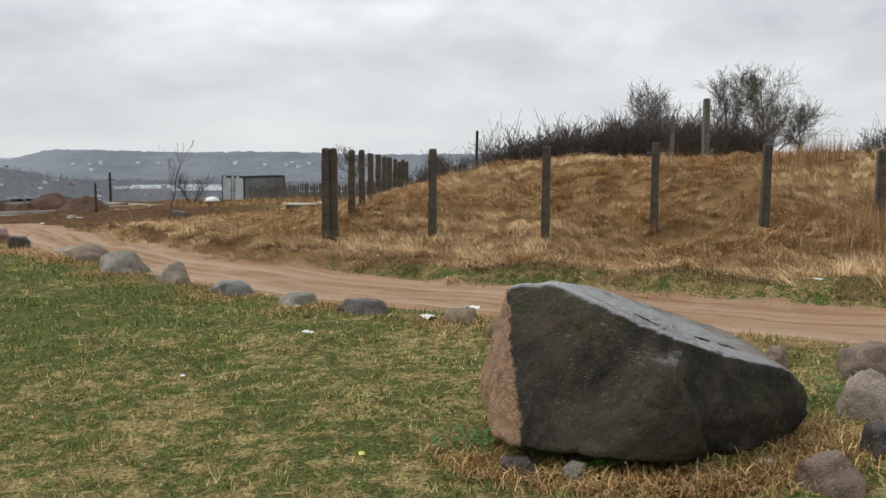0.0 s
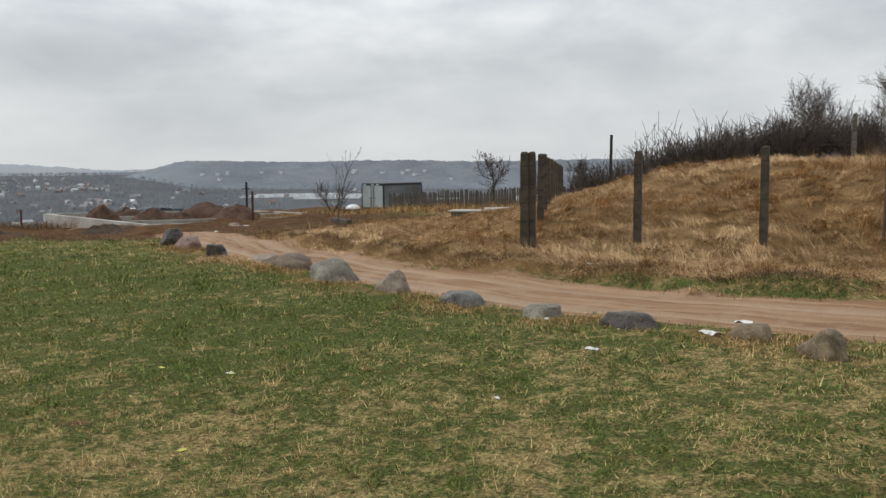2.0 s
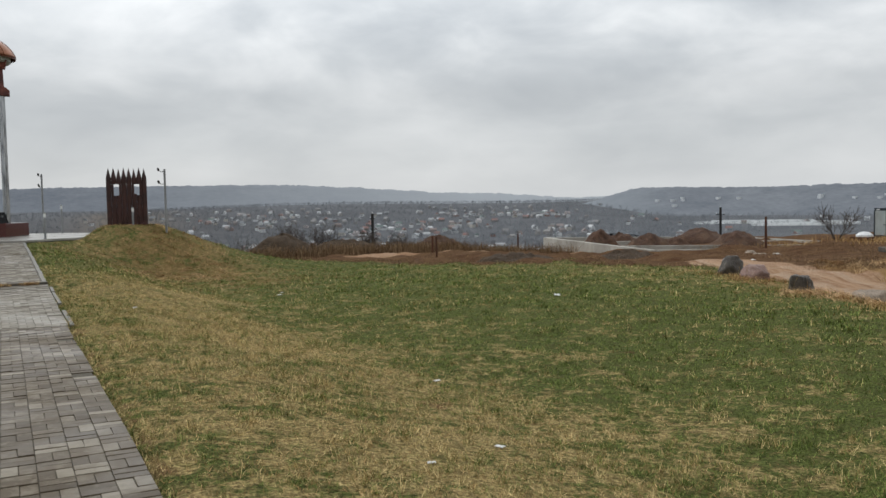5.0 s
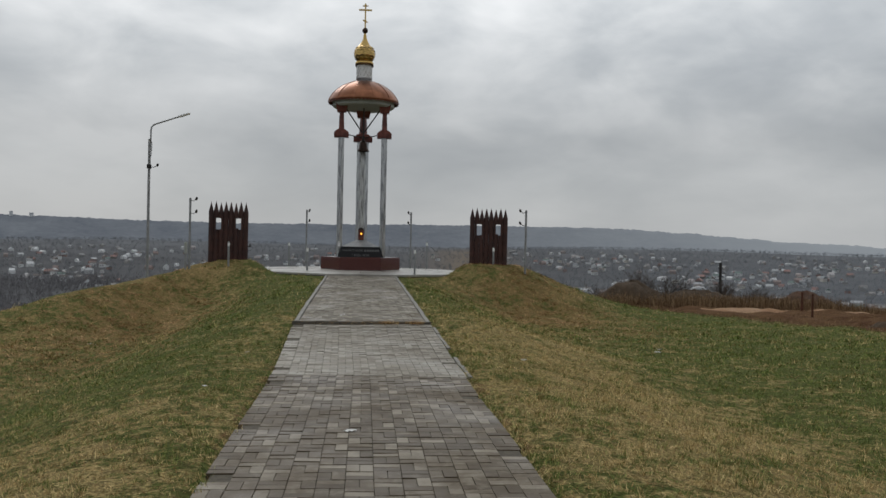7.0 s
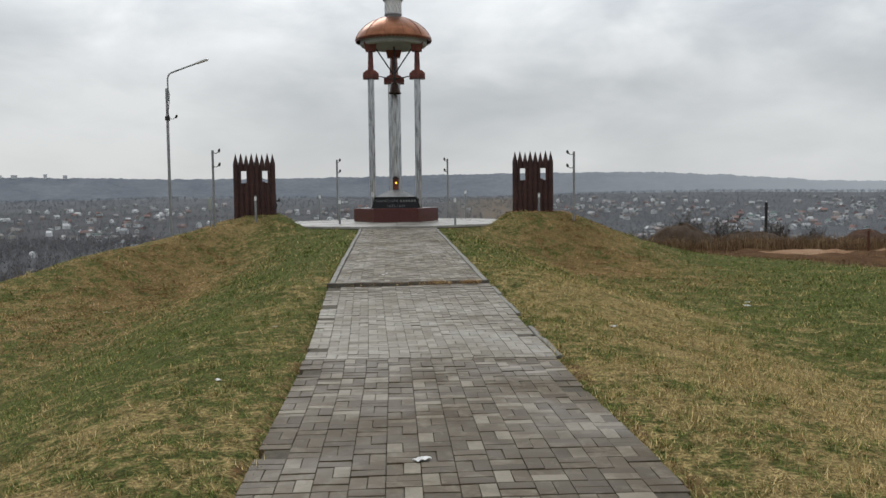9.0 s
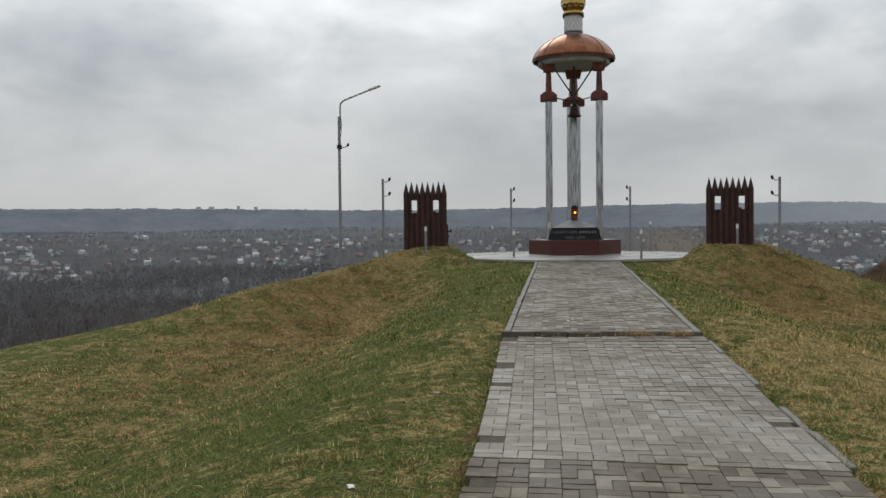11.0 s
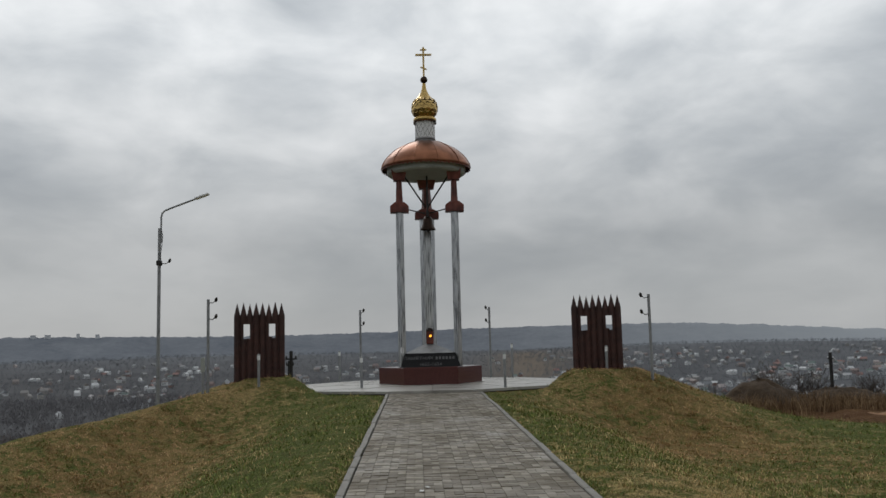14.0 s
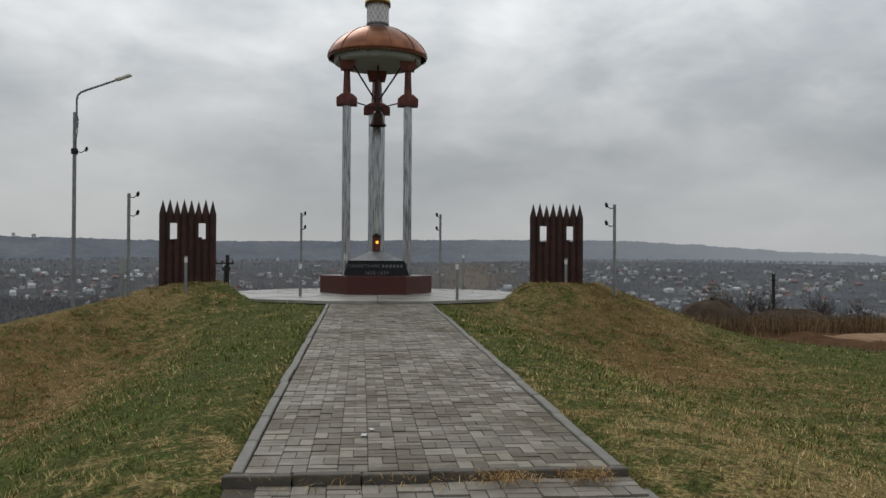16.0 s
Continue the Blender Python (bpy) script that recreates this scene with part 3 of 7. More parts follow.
def glow(name, colour, strength):
    m, t, b = material(name, 0.4)
    b.inputs["Base Color"].default_value = (*colour, 1)
    b.inputs["Emission Color"].default_value = (*colour, 1)
    b.inputs["Emission Strength"].default_value = strength
    return m


M_FLAME = glow("amber_lamp", (1.0, 0.45, 0.04), 2.2)


# ---- building helpers ----
def mesh_of(name, bm, mat):
    me = bpy.data.meshes.new(name)
    bm.to_mesh(me)
    bm.free()
    for m in mat if isinstance(mat, tuple) else (mat,):
        me.materials.append(m)
    return me


def part(name, bm, mat, parent=None, label="", smooth=False):
    """One bmesh as one mesh object, under a thing or a part."""
    me = mesh_of(name, bm, mat)
    if smooth:
        me.polygons.foreach_set("use_smooth", [True] * len(me.polygons))
    ob = new(name, me)
    if parent is not None:
        ob.parent = parent
    return tagged(ob, label)


def thing(name, m, label, category, group=""):
    ob = new(name)
    ob.matrix_world = m
    return tagged(ob, label, category, group)


def box(bm, x0, x1, y0, y1, z0, z1, bevel=0.0):
    r = bmesh.ops.create_cube(bm, size=1)
    vs = r["verts"]
    for v in vs:
        v.co = (x0 + (v.co.x + 0.5) * (x1 - x0), y0 + (v.co.y + 0.5) * (y1 - y0), z0 + (v.co.z + 0.5) * (z1 - z0))
    if bevel:
        es = list({e for v in vs for e in v.link_edges})
        bmesh.ops.bevel(bm, geom=es, offset=bevel, segments=1, affect="EDGES", clamp_overlap=True)
    return bm


def B(*a, **k):
    return box(bmesh.new(), *a, **k)


def tube(bm, p, q, r0, r1=None, n=8, caps=True):
    """A tapered bar from p to q."""
    p, q = Vector(p), Vector(q)
    r1 = r0 if r1 is None else r1
    d = (q - p).normalized()
    u = d.orthogonal().normalized()
    w = d.cross(u)
    rings = []
    for c, r in ((p, r0), (q, r1)):
        rings.append([bm.verts.new(c + r * (math.cos(2 * math.pi * k / n) * u + math.sin(2 * math.pi * k / n) * w)) for k in range(n)])
    for k in range(n):
        bm.faces.new((rings[0][k], rings[0][(k + 1) % n], rings[1][(k + 1) % n], rings[1][k]))
    if caps:
        bm.faces.new(rings[0][::-1])
        bm.faces.new(rings[1])
    return bm


def bent(bm, pts, r, n=8):
    """A round bar along a line of points."""
    pts = [Vector(p) for p in pts]
    rings = []
    for i, p in enumerate(pts):
        d = (pts[min(i + 1, len(pts) - 1)] - pts[max(i - 1, 0)]).normalized()
        u = d.orthogonal().normalized() if not rings else (rings[-1][1] - d * d.dot(rings[-1][1])).normalized()
        w = d.cross(u)
        rings.append(([bm.verts.new(p + r * (math.cos(2 * math.pi * k / n) * u + math.sin(2 * math.pi * k / n) * w)) for k in range(n)], u))
    for (a, _), (b, _) in zip(rings, rings[1:]):
        for k in range(n):
            bm.faces.new((a[k], a[(k + 1) % n], b[(k + 1) % n], b[k]))
    bm.faces.new(rings[0][0][::-1])
    bm.faces.new(rings[-1][0])
    return bm


def lathe(bm, profile, n=32, close_bottom=False, close_top=False):
    """A turned form from (radius, z) pairs, from bottom to top."""
    rings = []
    for r, z in profile:
        rings.append([bm.verts.new((r * math.cos(2 * math.pi * k / n), r * math.sin(2 * math.pi * k / n), z)) for k in range(n)])
    for a, b in zip(rings, rings[1:]):
        for k in range(n):
            bm.faces.new((a[k], a[(k + 1) % n], b[(k + 1) % n], b[k]))
    if close_bottom:
        bm.faces.new(rings[0][::-1])
    if close_top:
        bm.faces.new(rings[-1])
    return bm


def prism(bm, ring0, z0, ring1, z1):
    """A solid between two polygons of (x, y)."""
    a = [bm.verts.new((x, y, z0)) for x, y in ring0]
    b = [bm.verts.new((x, y, z1)) for x, y in ring1]
    k = len(a)
    for i in range(k):
        bm.faces.new((a[i], a[(i + 1) % k], b[(i + 1) % k], b[i]))
    bm.faces.new(a[::-1])
    bm.faces.new(b)
    return bm


def gon(n, r, turn=0.0, cx=0.0, cy=0.0, sx=1.0, sy=1.0):
    return [(cx + sx * r * math.cos(2 * math.pi * k / n + turn), cy + sy * r * math.sin(2 * math.pi * k / n + turn)) for k in range(n)]


def fast_mesh(name, verts, faces_tri, mat, attrs=()):
    """A mesh from arrays of corners and triangles."""
    me = bpy.data.meshes.new(name)
    me.vertices.add(len(verts))
    me.vertices.foreach_set("co", np.asarray(verts, np.float32).ravel())
    f = np.asarray(faces_tri, np.int32)
    k = f.shape[1]
    me.loops.add(f.size)
    me.loops.foreach_set("vertex_index", f.ravel())
    me.polygons.add(len(f))
    me.polygons.foreach_set("loop_start", np.arange(0, f.size, k, dtype=np.int32))
    me.polygons.foreach_set("loop_total", np.full(len(f), k, np.int32))
    for key, val in attrs:
        a = me.attributes.new(key, "FLOAT", "POINT")
        a.data.foreach_set("value", np.asarray(val, np.float32))
    me.update()
    me.validate()
    me.materials.append(mat)
    return me


def z_at(x, y):
    return float(land(x, y))


# ---- ground: one sheet to the horizon ----
def pale_side(x, y):
    """Where the turf beside the path is bleached."""
    a = np.exp(-((np.abs(x) - 2.6) / 1.5) ** 2) * (1 - S(0, 6, y)) * np.where(x < 0, 1 - 0.7 * S(-10, -5, y), 1.0) + 0.45 * np.exp(-((x - 3.0) / 1.7) ** 2) * S(-26, -21, y) * S(-3, -8, y)
    b = np.exp(-((x - 4.5 + 0.12 * (y + 8)) / 1.2) ** 2) * S(-22, -14, y) * S(6, 0, y)
    lush = 1.3 * np.exp(-((x - 11.5) / 5.2) ** 2) * S(-22, -12, y) + 1.4 * np.exp(-((x + 3.5) / 1.4) ** 2) * S(-10, -4, y) + 0.8 * np.exp(-((np.abs(x) - 2.0) / 1.0) ** 2) * S(2, 7, y)
    dry = 0.22 * S(-13, -21, y) * S(1, 4, x) + 0.8 * np.exp(-((x - road_mid(y) - 2.7) / 1.1) ** 2) * S(0, -3, y)
    dry = dry + 1.45 * np.exp(-((x - 6.4) / 3.0) ** 2 - ((y - 16.5) / 7) ** 2) + 1.4 * np.exp(-((x + 7.2) / 2.6) ** 2 - ((y - 14) / 9) ** 2)
    return np.clip(0.9 * a + 0.9 * b, 0, 1.5) + dry - 0.95 * lush * np.clip(1 - dry, 0, 1)


def dead_side(x, y):
    """Where the turf of the mounds and of the far verge has died to brown thatch."""
    a = np.exp(-((x - 6.4) / 3.4) ** 2 - ((y - 15.5) / 8) ** 2) + np.exp(-((x + 7.4) / 2.7) ** 2 - ((y - 11) / 10) ** 2)
    verge = 0.75 * np.exp(-((x - road_mid(y) - 2.7) / 1.1) ** 2) * S(0, -3, y)
    return np.clip(np.maximum(a, verge), 0, 1)


def build_ground():
    def axis(*core):
        """Even steps where the ground is near, growing ones out to the horizon."""
        mid = np.concatenate([np.arange(a, b - 1e-6, s) for a, b, s in core])
        out = np.cumsum(0.22 * 1.075 ** np.arange(100))
        return np.concatenate([mid[0] - out[::-1], mid, mid[-1] + out])
    gx = axis((-12, 11, 0.2), (11, 23, 0.12), (23, 36, 0.2))
    gy = axis((-31, 27, 0.25))
    X, Y = np.meshgrid(gx, gy, indexing="ij")
    Z = land(X, Y)
    # the ground lies below the paving
    under = (X > -1.12 - 0.27 * np.clip((Y + 6.6) / 6.6, 0, 1) - 0.008 * np.clip(Y, 0, 18)) & (X < 1.3) & (Y < 17.5) & (Y > -33)
    Z = np.where(under, Z - 0.12, Z)
    rr = np.hypot(X + 0.15, Y - 22.1)
    Z = np.where(rr < terrace_edge(X, Y) - 0.3, Z - 0.10, Z)
    bare = np.zeros_like(X)
    i = np.arange(X.size).reshape(X.shape)
    f = np.stack([i[:-1, :-1], i[1:, :-1], i[1:, 1:], i[:-1, 1:]], -1).reshape(-1, 4)
    # molehills and worn spots
    for sx, sy, sr in ((-3.1, 4.6, 0.30), (-4.6, 1.8, 0.35), (-2.5, 8.2, 0.32), (-5.4, 7.0, 0.30), (-2.7, 11.5, 0.35), (5.8, -15.6, 0.4), (4.4, -11.0, 0.4), (8.6, -9.0, 0.35), (3.4, 9.0, 0.3)):
        bare = np.maximum(bare, 0.60 * np.exp(-((X - sx) / sr) ** 2 - ((Y - sy) / (1.3 * sr)) ** 2))
    bare = np.maximum(bare, 0.36 * dead_side(X, Y))
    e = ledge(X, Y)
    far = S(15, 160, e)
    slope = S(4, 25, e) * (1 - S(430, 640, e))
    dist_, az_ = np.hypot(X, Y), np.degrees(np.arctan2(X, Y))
    # share of the painted haze tone, growing with distance and bearing
    far_haze = np.maximum(S(1500, 2700, dist_), 0.75 * S(2, 30, az_) * S(110, 60, az_) * S(250, 900, dist_))
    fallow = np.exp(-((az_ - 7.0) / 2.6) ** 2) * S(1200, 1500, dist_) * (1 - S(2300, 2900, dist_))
    edging = 0.50 * np.exp(-((np.abs(X - 0.13) - 1.29) / 0.20) ** 2) * (Y < 0.2) * (Y > -33)
    verge_ = X - road_mid(Y)
    edging = np.maximum(edging, 0.47 * np.exp(-((verge_ - 2.3) / 0.9) ** 2) * (Y < 0) * (Y > -30))
    edging = np.maximum(edging, 0.75 * np.exp(-((X - 7.1) / 0.65) ** 2 - ((Y + 23.9) / 0.85) ** 2))
    attrs = (("across", np.clip(X - road_mid(Y), -6, 6).ravel()), ("road", zone_road(X, Y).ravel()), ("soil", np.maximum(np.maximum(zone_soil(X, Y), edging), bare).ravel()), ("slope", slope.ravel()), ("far_haze", far_haze.ravel()), ("fallow", fallow.ravel()), ("straw", zone_straw(X, Y).ravel()),
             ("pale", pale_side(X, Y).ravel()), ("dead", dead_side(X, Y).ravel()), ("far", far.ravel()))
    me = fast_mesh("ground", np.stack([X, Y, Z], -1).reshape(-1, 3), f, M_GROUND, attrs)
    me.polygons.foreach_set("use_smooth", [True] * len(me.polygons))
    return tagged(new("ground", me), "green and bleached lawn, muddy track and dry grass slope", "ground", kind="structure")


build_ground()


# ---- far side of the valley ----
def skyline(az):
    """Degrees above the eye at which the woods end."""
    a = 1.12 + 0.1 * np.sin(az * 0.16) - 0.62 * S(16, 31, az) - 0.45 * S(30, 36.5, az)
    b = -0.5 + 1.0 * S(35.5, 41, az) - 0.10 * S(44, 66, az) + 0.05 * np.sin(az * 0.5)
    return a, b


def ridge(name, which, dist, lo, hi, mat, seed, label, base=-60.0):
    rng = np.random.default_rng(seed)
    az = np.arange(lo, hi, 0.06)
    k = len(az)
    el = skyline(az)[which]
    rough = np.convolve(rng.normal(0, 1, k + 40), np.ones(9) / 9, "same")[20:20 + k] * 0.05 + np.convolve(rng.normal(0, 1, k + 40), np.ones(3) / 3, "same")[20:20 + k] * 0.022
    top = 1.6 + dist * np.tan(np.radians(el))
    crest = dist * np.radians(rough)
    rows = []
    for frac, back in ((0.0, -0.16), (0.35, -0.09), (0.7, -0.045), (0.9, -0.015), (1.0, 0.0), (0.8, 0.05)):
        d = dist * (1 + back)
        rows.append(np.stack([d * np.sin(np.radians(az)), d * np.cos(np.radians(az)), base + (top - base) * frac + (crest if frac == 1.0 else 0)], -1))
    V = np.concatenate(rows)
    i = np.arange(len(rows) * k).reshape(len(rows), k)
    f = np.stack([i[:-1, :-1], i[:-1, 1:], i[1:, 1:], i[1:, :-1]], -1).reshape(-1, 4)
    return tagged(new(name, fast_mesh(name, V, f, mat)), label, "backdrop", kind="structure")


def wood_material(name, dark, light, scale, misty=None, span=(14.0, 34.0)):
    """Leafless woods seen from afar, haze put into their colour; misty: their tone where the air between is thicker,
    over a span of bearings.
    """
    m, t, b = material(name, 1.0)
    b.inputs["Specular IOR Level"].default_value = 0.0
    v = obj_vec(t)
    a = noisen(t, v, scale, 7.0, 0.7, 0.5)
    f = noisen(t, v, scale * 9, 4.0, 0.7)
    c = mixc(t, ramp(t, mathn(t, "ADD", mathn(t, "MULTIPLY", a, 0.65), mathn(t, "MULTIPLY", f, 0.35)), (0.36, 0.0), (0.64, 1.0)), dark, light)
    # haze is mixed into the base colour by bearing
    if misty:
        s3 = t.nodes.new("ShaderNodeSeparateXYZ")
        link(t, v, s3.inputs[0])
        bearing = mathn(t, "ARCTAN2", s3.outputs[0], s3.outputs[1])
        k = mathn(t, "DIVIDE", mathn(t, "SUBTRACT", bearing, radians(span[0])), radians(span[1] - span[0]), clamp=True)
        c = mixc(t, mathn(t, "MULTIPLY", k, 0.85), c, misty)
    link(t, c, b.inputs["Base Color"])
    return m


# ridge colours hold the haze: blue-grey, paler where the air is thicker
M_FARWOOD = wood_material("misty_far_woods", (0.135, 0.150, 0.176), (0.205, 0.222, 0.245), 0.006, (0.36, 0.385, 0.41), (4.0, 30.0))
M_NEARWOOD = wood_material("hazed_wooded_hill", (0.145, 0.160, 0.184), (0.225, 0.242, 0.264), 0.009, (0.255, 0.28, 0.305), (43.0, 36.0))
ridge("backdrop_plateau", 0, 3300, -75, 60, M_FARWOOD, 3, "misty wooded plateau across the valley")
ridge("backdrop_knoll", 1, 2300, 33, 140, M_NEARWOOD, 5, "wooded hill across the valley, blue-grey with painted haze")
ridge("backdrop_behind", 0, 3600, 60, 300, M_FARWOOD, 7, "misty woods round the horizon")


def knoll_houses(n, seed):
    """Pale house fronts scattered over the wooded hill."""
    rg = np.random.default_rng(seed)
    bm = bmesh.new()
    for _ in range(n):
        az, u = rg.uniform(41, 74), rg.uniform(0.2, 1.0)
        el = float(skyline(np.array([az]))[1][0])
        top = 1.6 + 2300 * math.tan(radians(el))
        d = 2300 * (1 - 0.09 + 0.045 * u) - 6
        z = -60 + (top + 60) * (0.35 + 0.35 * u)
        x, y = d * math.sin(radians(az)), d * math.cos(radians(az))
        w, hh = rg.uniform(3, 6), rg.uniform(2, 4)
        box(bm, x - w, x + w, y - 4, y + 4, z - 6, z + hh)
    return tagged(part("hill_houses", bm, M_FARHOUSE), "pale houses scattered over the wooded hill", "houses", kind="stuff")


# mist is put into this pale wall colour
M_FARHOUSE = plain("misty_house_walls", (0.52, 0.54, 0.56), (0.64, 0.66, 0.675), 0.02, 0.9, bumpy=0.0)
knoll_houses(17, 19)
for az, el, w, h_ in ((-27.2, 1.28, 9, 26), (-24.1, 1.39, 12, 24), (-23.3, 1.41, 14, 18), (-21.6, 1.45, 8, 22), (-20.5, 1.40, 10, 16), (6.5, 1.15, 20, 12), (7.5, 1.16, 22, 26)):
    d = 3290
    zt = 1.6 + d * math.tan(radians(el))
    m_ = pose(d * math.sin(radians(az)), d * math.cos(radians(az)), zt - 64.5, 0, 0, -az)
    th = thing("tower_block", m_, "distant grey building on the wooded skyline", "building", "buildings on the skyline")
    part("wall", B(-w * 0.7, w * 0.7, -8, 8, 0, 56 + h_ * 0.1), M_FARHOUSE, th)
    part("roof", B(-w * 0.75, w * 0.75, -9, 9, 56 + h_ * 0.1, 57.2 + h_ * 0.1), M_FARHOUSE, th)


# ---- paving ----
def paver_verts(L, W, top=0.0, deep=0.06, gap=0.0022, ch=0.002):
    a, b = L / 2 - gap, W / 2 - gap
    v = [(-a, -b, -deep), (a, -b, -deep), (a, b, -deep), (-a, b, -deep), (-a, -b, top - ch), (a, -b, top - ch), (a, b, top - ch), (-a, b, top - ch),
         (-a + ch, -b + ch, top), (a - ch, -b + ch, top), (a - ch, b - ch, top), (-a + ch, b - ch, top)]
    f = [(8, 9, 10, 11)] + [(i, (i + 1) % 4, 4 + (i + 1) % 4, 4 + i) for i in range(4)] + [(4 + i, 4 + (i + 1) % 4, 8 + (i + 1) % 4, 8 + i) for i in range(4)]
    return np.array(v, float), f


def paving(owner, x0, cols, y0, rows, zf, mat_piece, mat_joined, near, seed, spread, ragged=0.0):
    """Basket-weave pavers, 0.2 x 0.1 m, laid in squares of two; a near stretch as single pieces, the rest joined."""
    rng = random.Random(seed)
    v0, f0 = paver_verts(0.2, 0.1)
    me = bpy.data.meshes.new("paver")
    me.from_pydata([tuple(p) for p in v0], [], f0)
    me.materials.append(mat_piece)
    V, F = [], []
    for r in range(rows):
        for c in range(cols):
            cx, cy = x0 + (c + 0.5) * 0.2, y0 + (r + 0.5) * 0.2
            if ragged and (c == 0 or c == cols - 1) and rng.random() < ragged:
                continue
            along = (r + c) % 2 == 0
            for s in (-0.05, 0.05):
                px, py = (cx, cy + s) if along else (cx + s, cy)
                px -= spread(py) * (x0 + cols * 0.2 - px) / (cols * 0.2)
                z = zf(px, py) + rng.uniform(-0.0035, 0.0035)
                tilt = (rng.uniform(-0.9, 0.9), rng.uniform(-0.9, 0.9), (0 if along else 90) + rng.uniform(-1.1, 1.1))
                # pavers lie closer to each other than the edge spreads
                wide = 1 + spread(py) / (cols * 0.2)
                m = pose(px, py, z, *tilt) @ Matrix.Diagonal((wide, 1, 1, 1) if along else (1, wide, 1, 1))
                if near[0] <= cy < near[1]:
                    ob = new("paver", me)
                    ob.parent = owner
                    ob.matrix_world = m
                else:
                    k = len(V) * 12
                    V.append(np.array([m @ Vector(p) for p in v0]))
                    F.extend(tuple(q + k for q in face) for face in f0)
    me2 = bpy.data.meshes.new("pavers")
    me2.from_pydata(np.concatenate(V).tolist(), [], F)
    me2.materials.append(mat_joined)
    ob = new("pavers", me2)
    ob.parent = owner
    return tagged(ob, kind="stuff")


def spread_low(y):
    """How far the path's edge towards the steep side stands out from its straight line."""
    return 0.02 + 0.27 * max(0.0, min(1.0, (y + 6.6) / 6.6))


def spread_up(y):
    return 0.055 + 0.0095 * y


def z_low(x, y):
    return 0.068 * math.exp(min(0.0, y + 0.3)) + 0.012 * math.sin(x * 1.7 + y * 0.6) + 0.008 * math.sin(y * 1.9)


def z_up(x, y):
    return 0.115 + 0.19 * max(0.0, y) / 17.4 + 0.006 * math.sin(x * 2 + y)


def kerb_run(owner, xa, ya, xb, yb, zf, piece, w=0.065, up=0.014, deep=0.2, seed=1, skip=(), mat=None):
    """Kerb stones end to end, each a piece of its own."""
    rng = random.Random(seed)
    L = math.hypot(xb - xa, yb - ya)
    n = max(1, round(L / piece))
    ang = math.degrees(math.atan2(yb - ya, xb - xa))
    for k in range(n):
        if k in skip:
            continue
        t = (k + 0.5) / n
        x, y = xa + (xb - xa) * t, ya + (yb - ya) * t
        ob = part("kerb_stone", B(-L / n / 2 + 0.004, L / n / 2 - 0.004, -w / 2, w / 2, -deep, up, bevel=0.008), mat or M_KERB, owner)
        slope = math.degrees(math.atan2(zf(xb, yb) - zf(xa, ya), L))
        ob.matrix_world = pose(x + rng.uniform(-0.008, 0.008), y + rng.uniform(-0.006, 0.006), zf(x, y) + rng.uniform(-0.006, 0.006), rng.uniform(-1, 1), -slope, ang + rng.uniform(-0.5, 0.5))


def paving_bed(name, left, right, y0, y1, zf, under, label):
    """The sand bed between the pavers: a slab whose top follows them."""
    bm = bmesh.new()
    ny, nx = int((y1 - y0) / 0.4) + 1, 8
    top, low_ = [], []
    for k in range(ny + 1):
        y = y0 + (y1 - y0) * k / ny
        xs = [left(y) + (right(y) - left(y)) * c / nx for c in range(nx + 1)]
        top.append([bm.verts.new((x, y, zf(x, y) - under)) for x in xs])
        low_.append([bm.verts.new((x, y, -0.16)) for x in xs])
    for k in range(ny):
        for c in range(nx):
            bm.faces.new((top[k][c], top[k][c + 1], top[k + 1][c + 1], top[k + 1][c]))
        for c, flip in ((0, 1), (nx, 0)):
            q = (low_[k][c], low_[k + 1][c], top[k + 1][c], top[k][c])
            bm.faces.new(q[::-1] if flip else q)
    for k, flip in ((0, 0), (ny, 1)):
        for c in range(nx):
            q = (low_[k][c], low_[k][c + 1], top[k][c + 1], top[k][c])
            bm.faces.new(q[::-1] if flip else q)
    return tagged(part(name, bm, M_JOINT), label, "pavement", kind="structure")


low = paving_bed("pavement_lower", lambda y: -1.06 - spread_low(y), lambda y: 1.28, -33.0, -0.05, z_low, 0.009, "worn brown-grey concrete paver path with pale single pavers")
up = paving_bed("pavement_upper", lambda y: -1.19 - spread_up(y), lambda y: 1.235, 0.06, 17.4, z_up, 0.009, "wet grey concrete paver path edged with kerb stones")


# ---- terrace of the monument ----
CX, CY = -0.17, 20.9
# the base's dark tone stands in for shade under the overhanging slabs
plat = tagged(part("pavement_terrace", prism(bmesh.new(), gon(12, 4.93, radians(15), -0.15, 22.1), 0.0, gon(12, 4.93, radians(15), -0.15, 22.1), 0.31), M_KERBDARK), "wet pale slab terrace round the monument", "pavement", kind="structure")
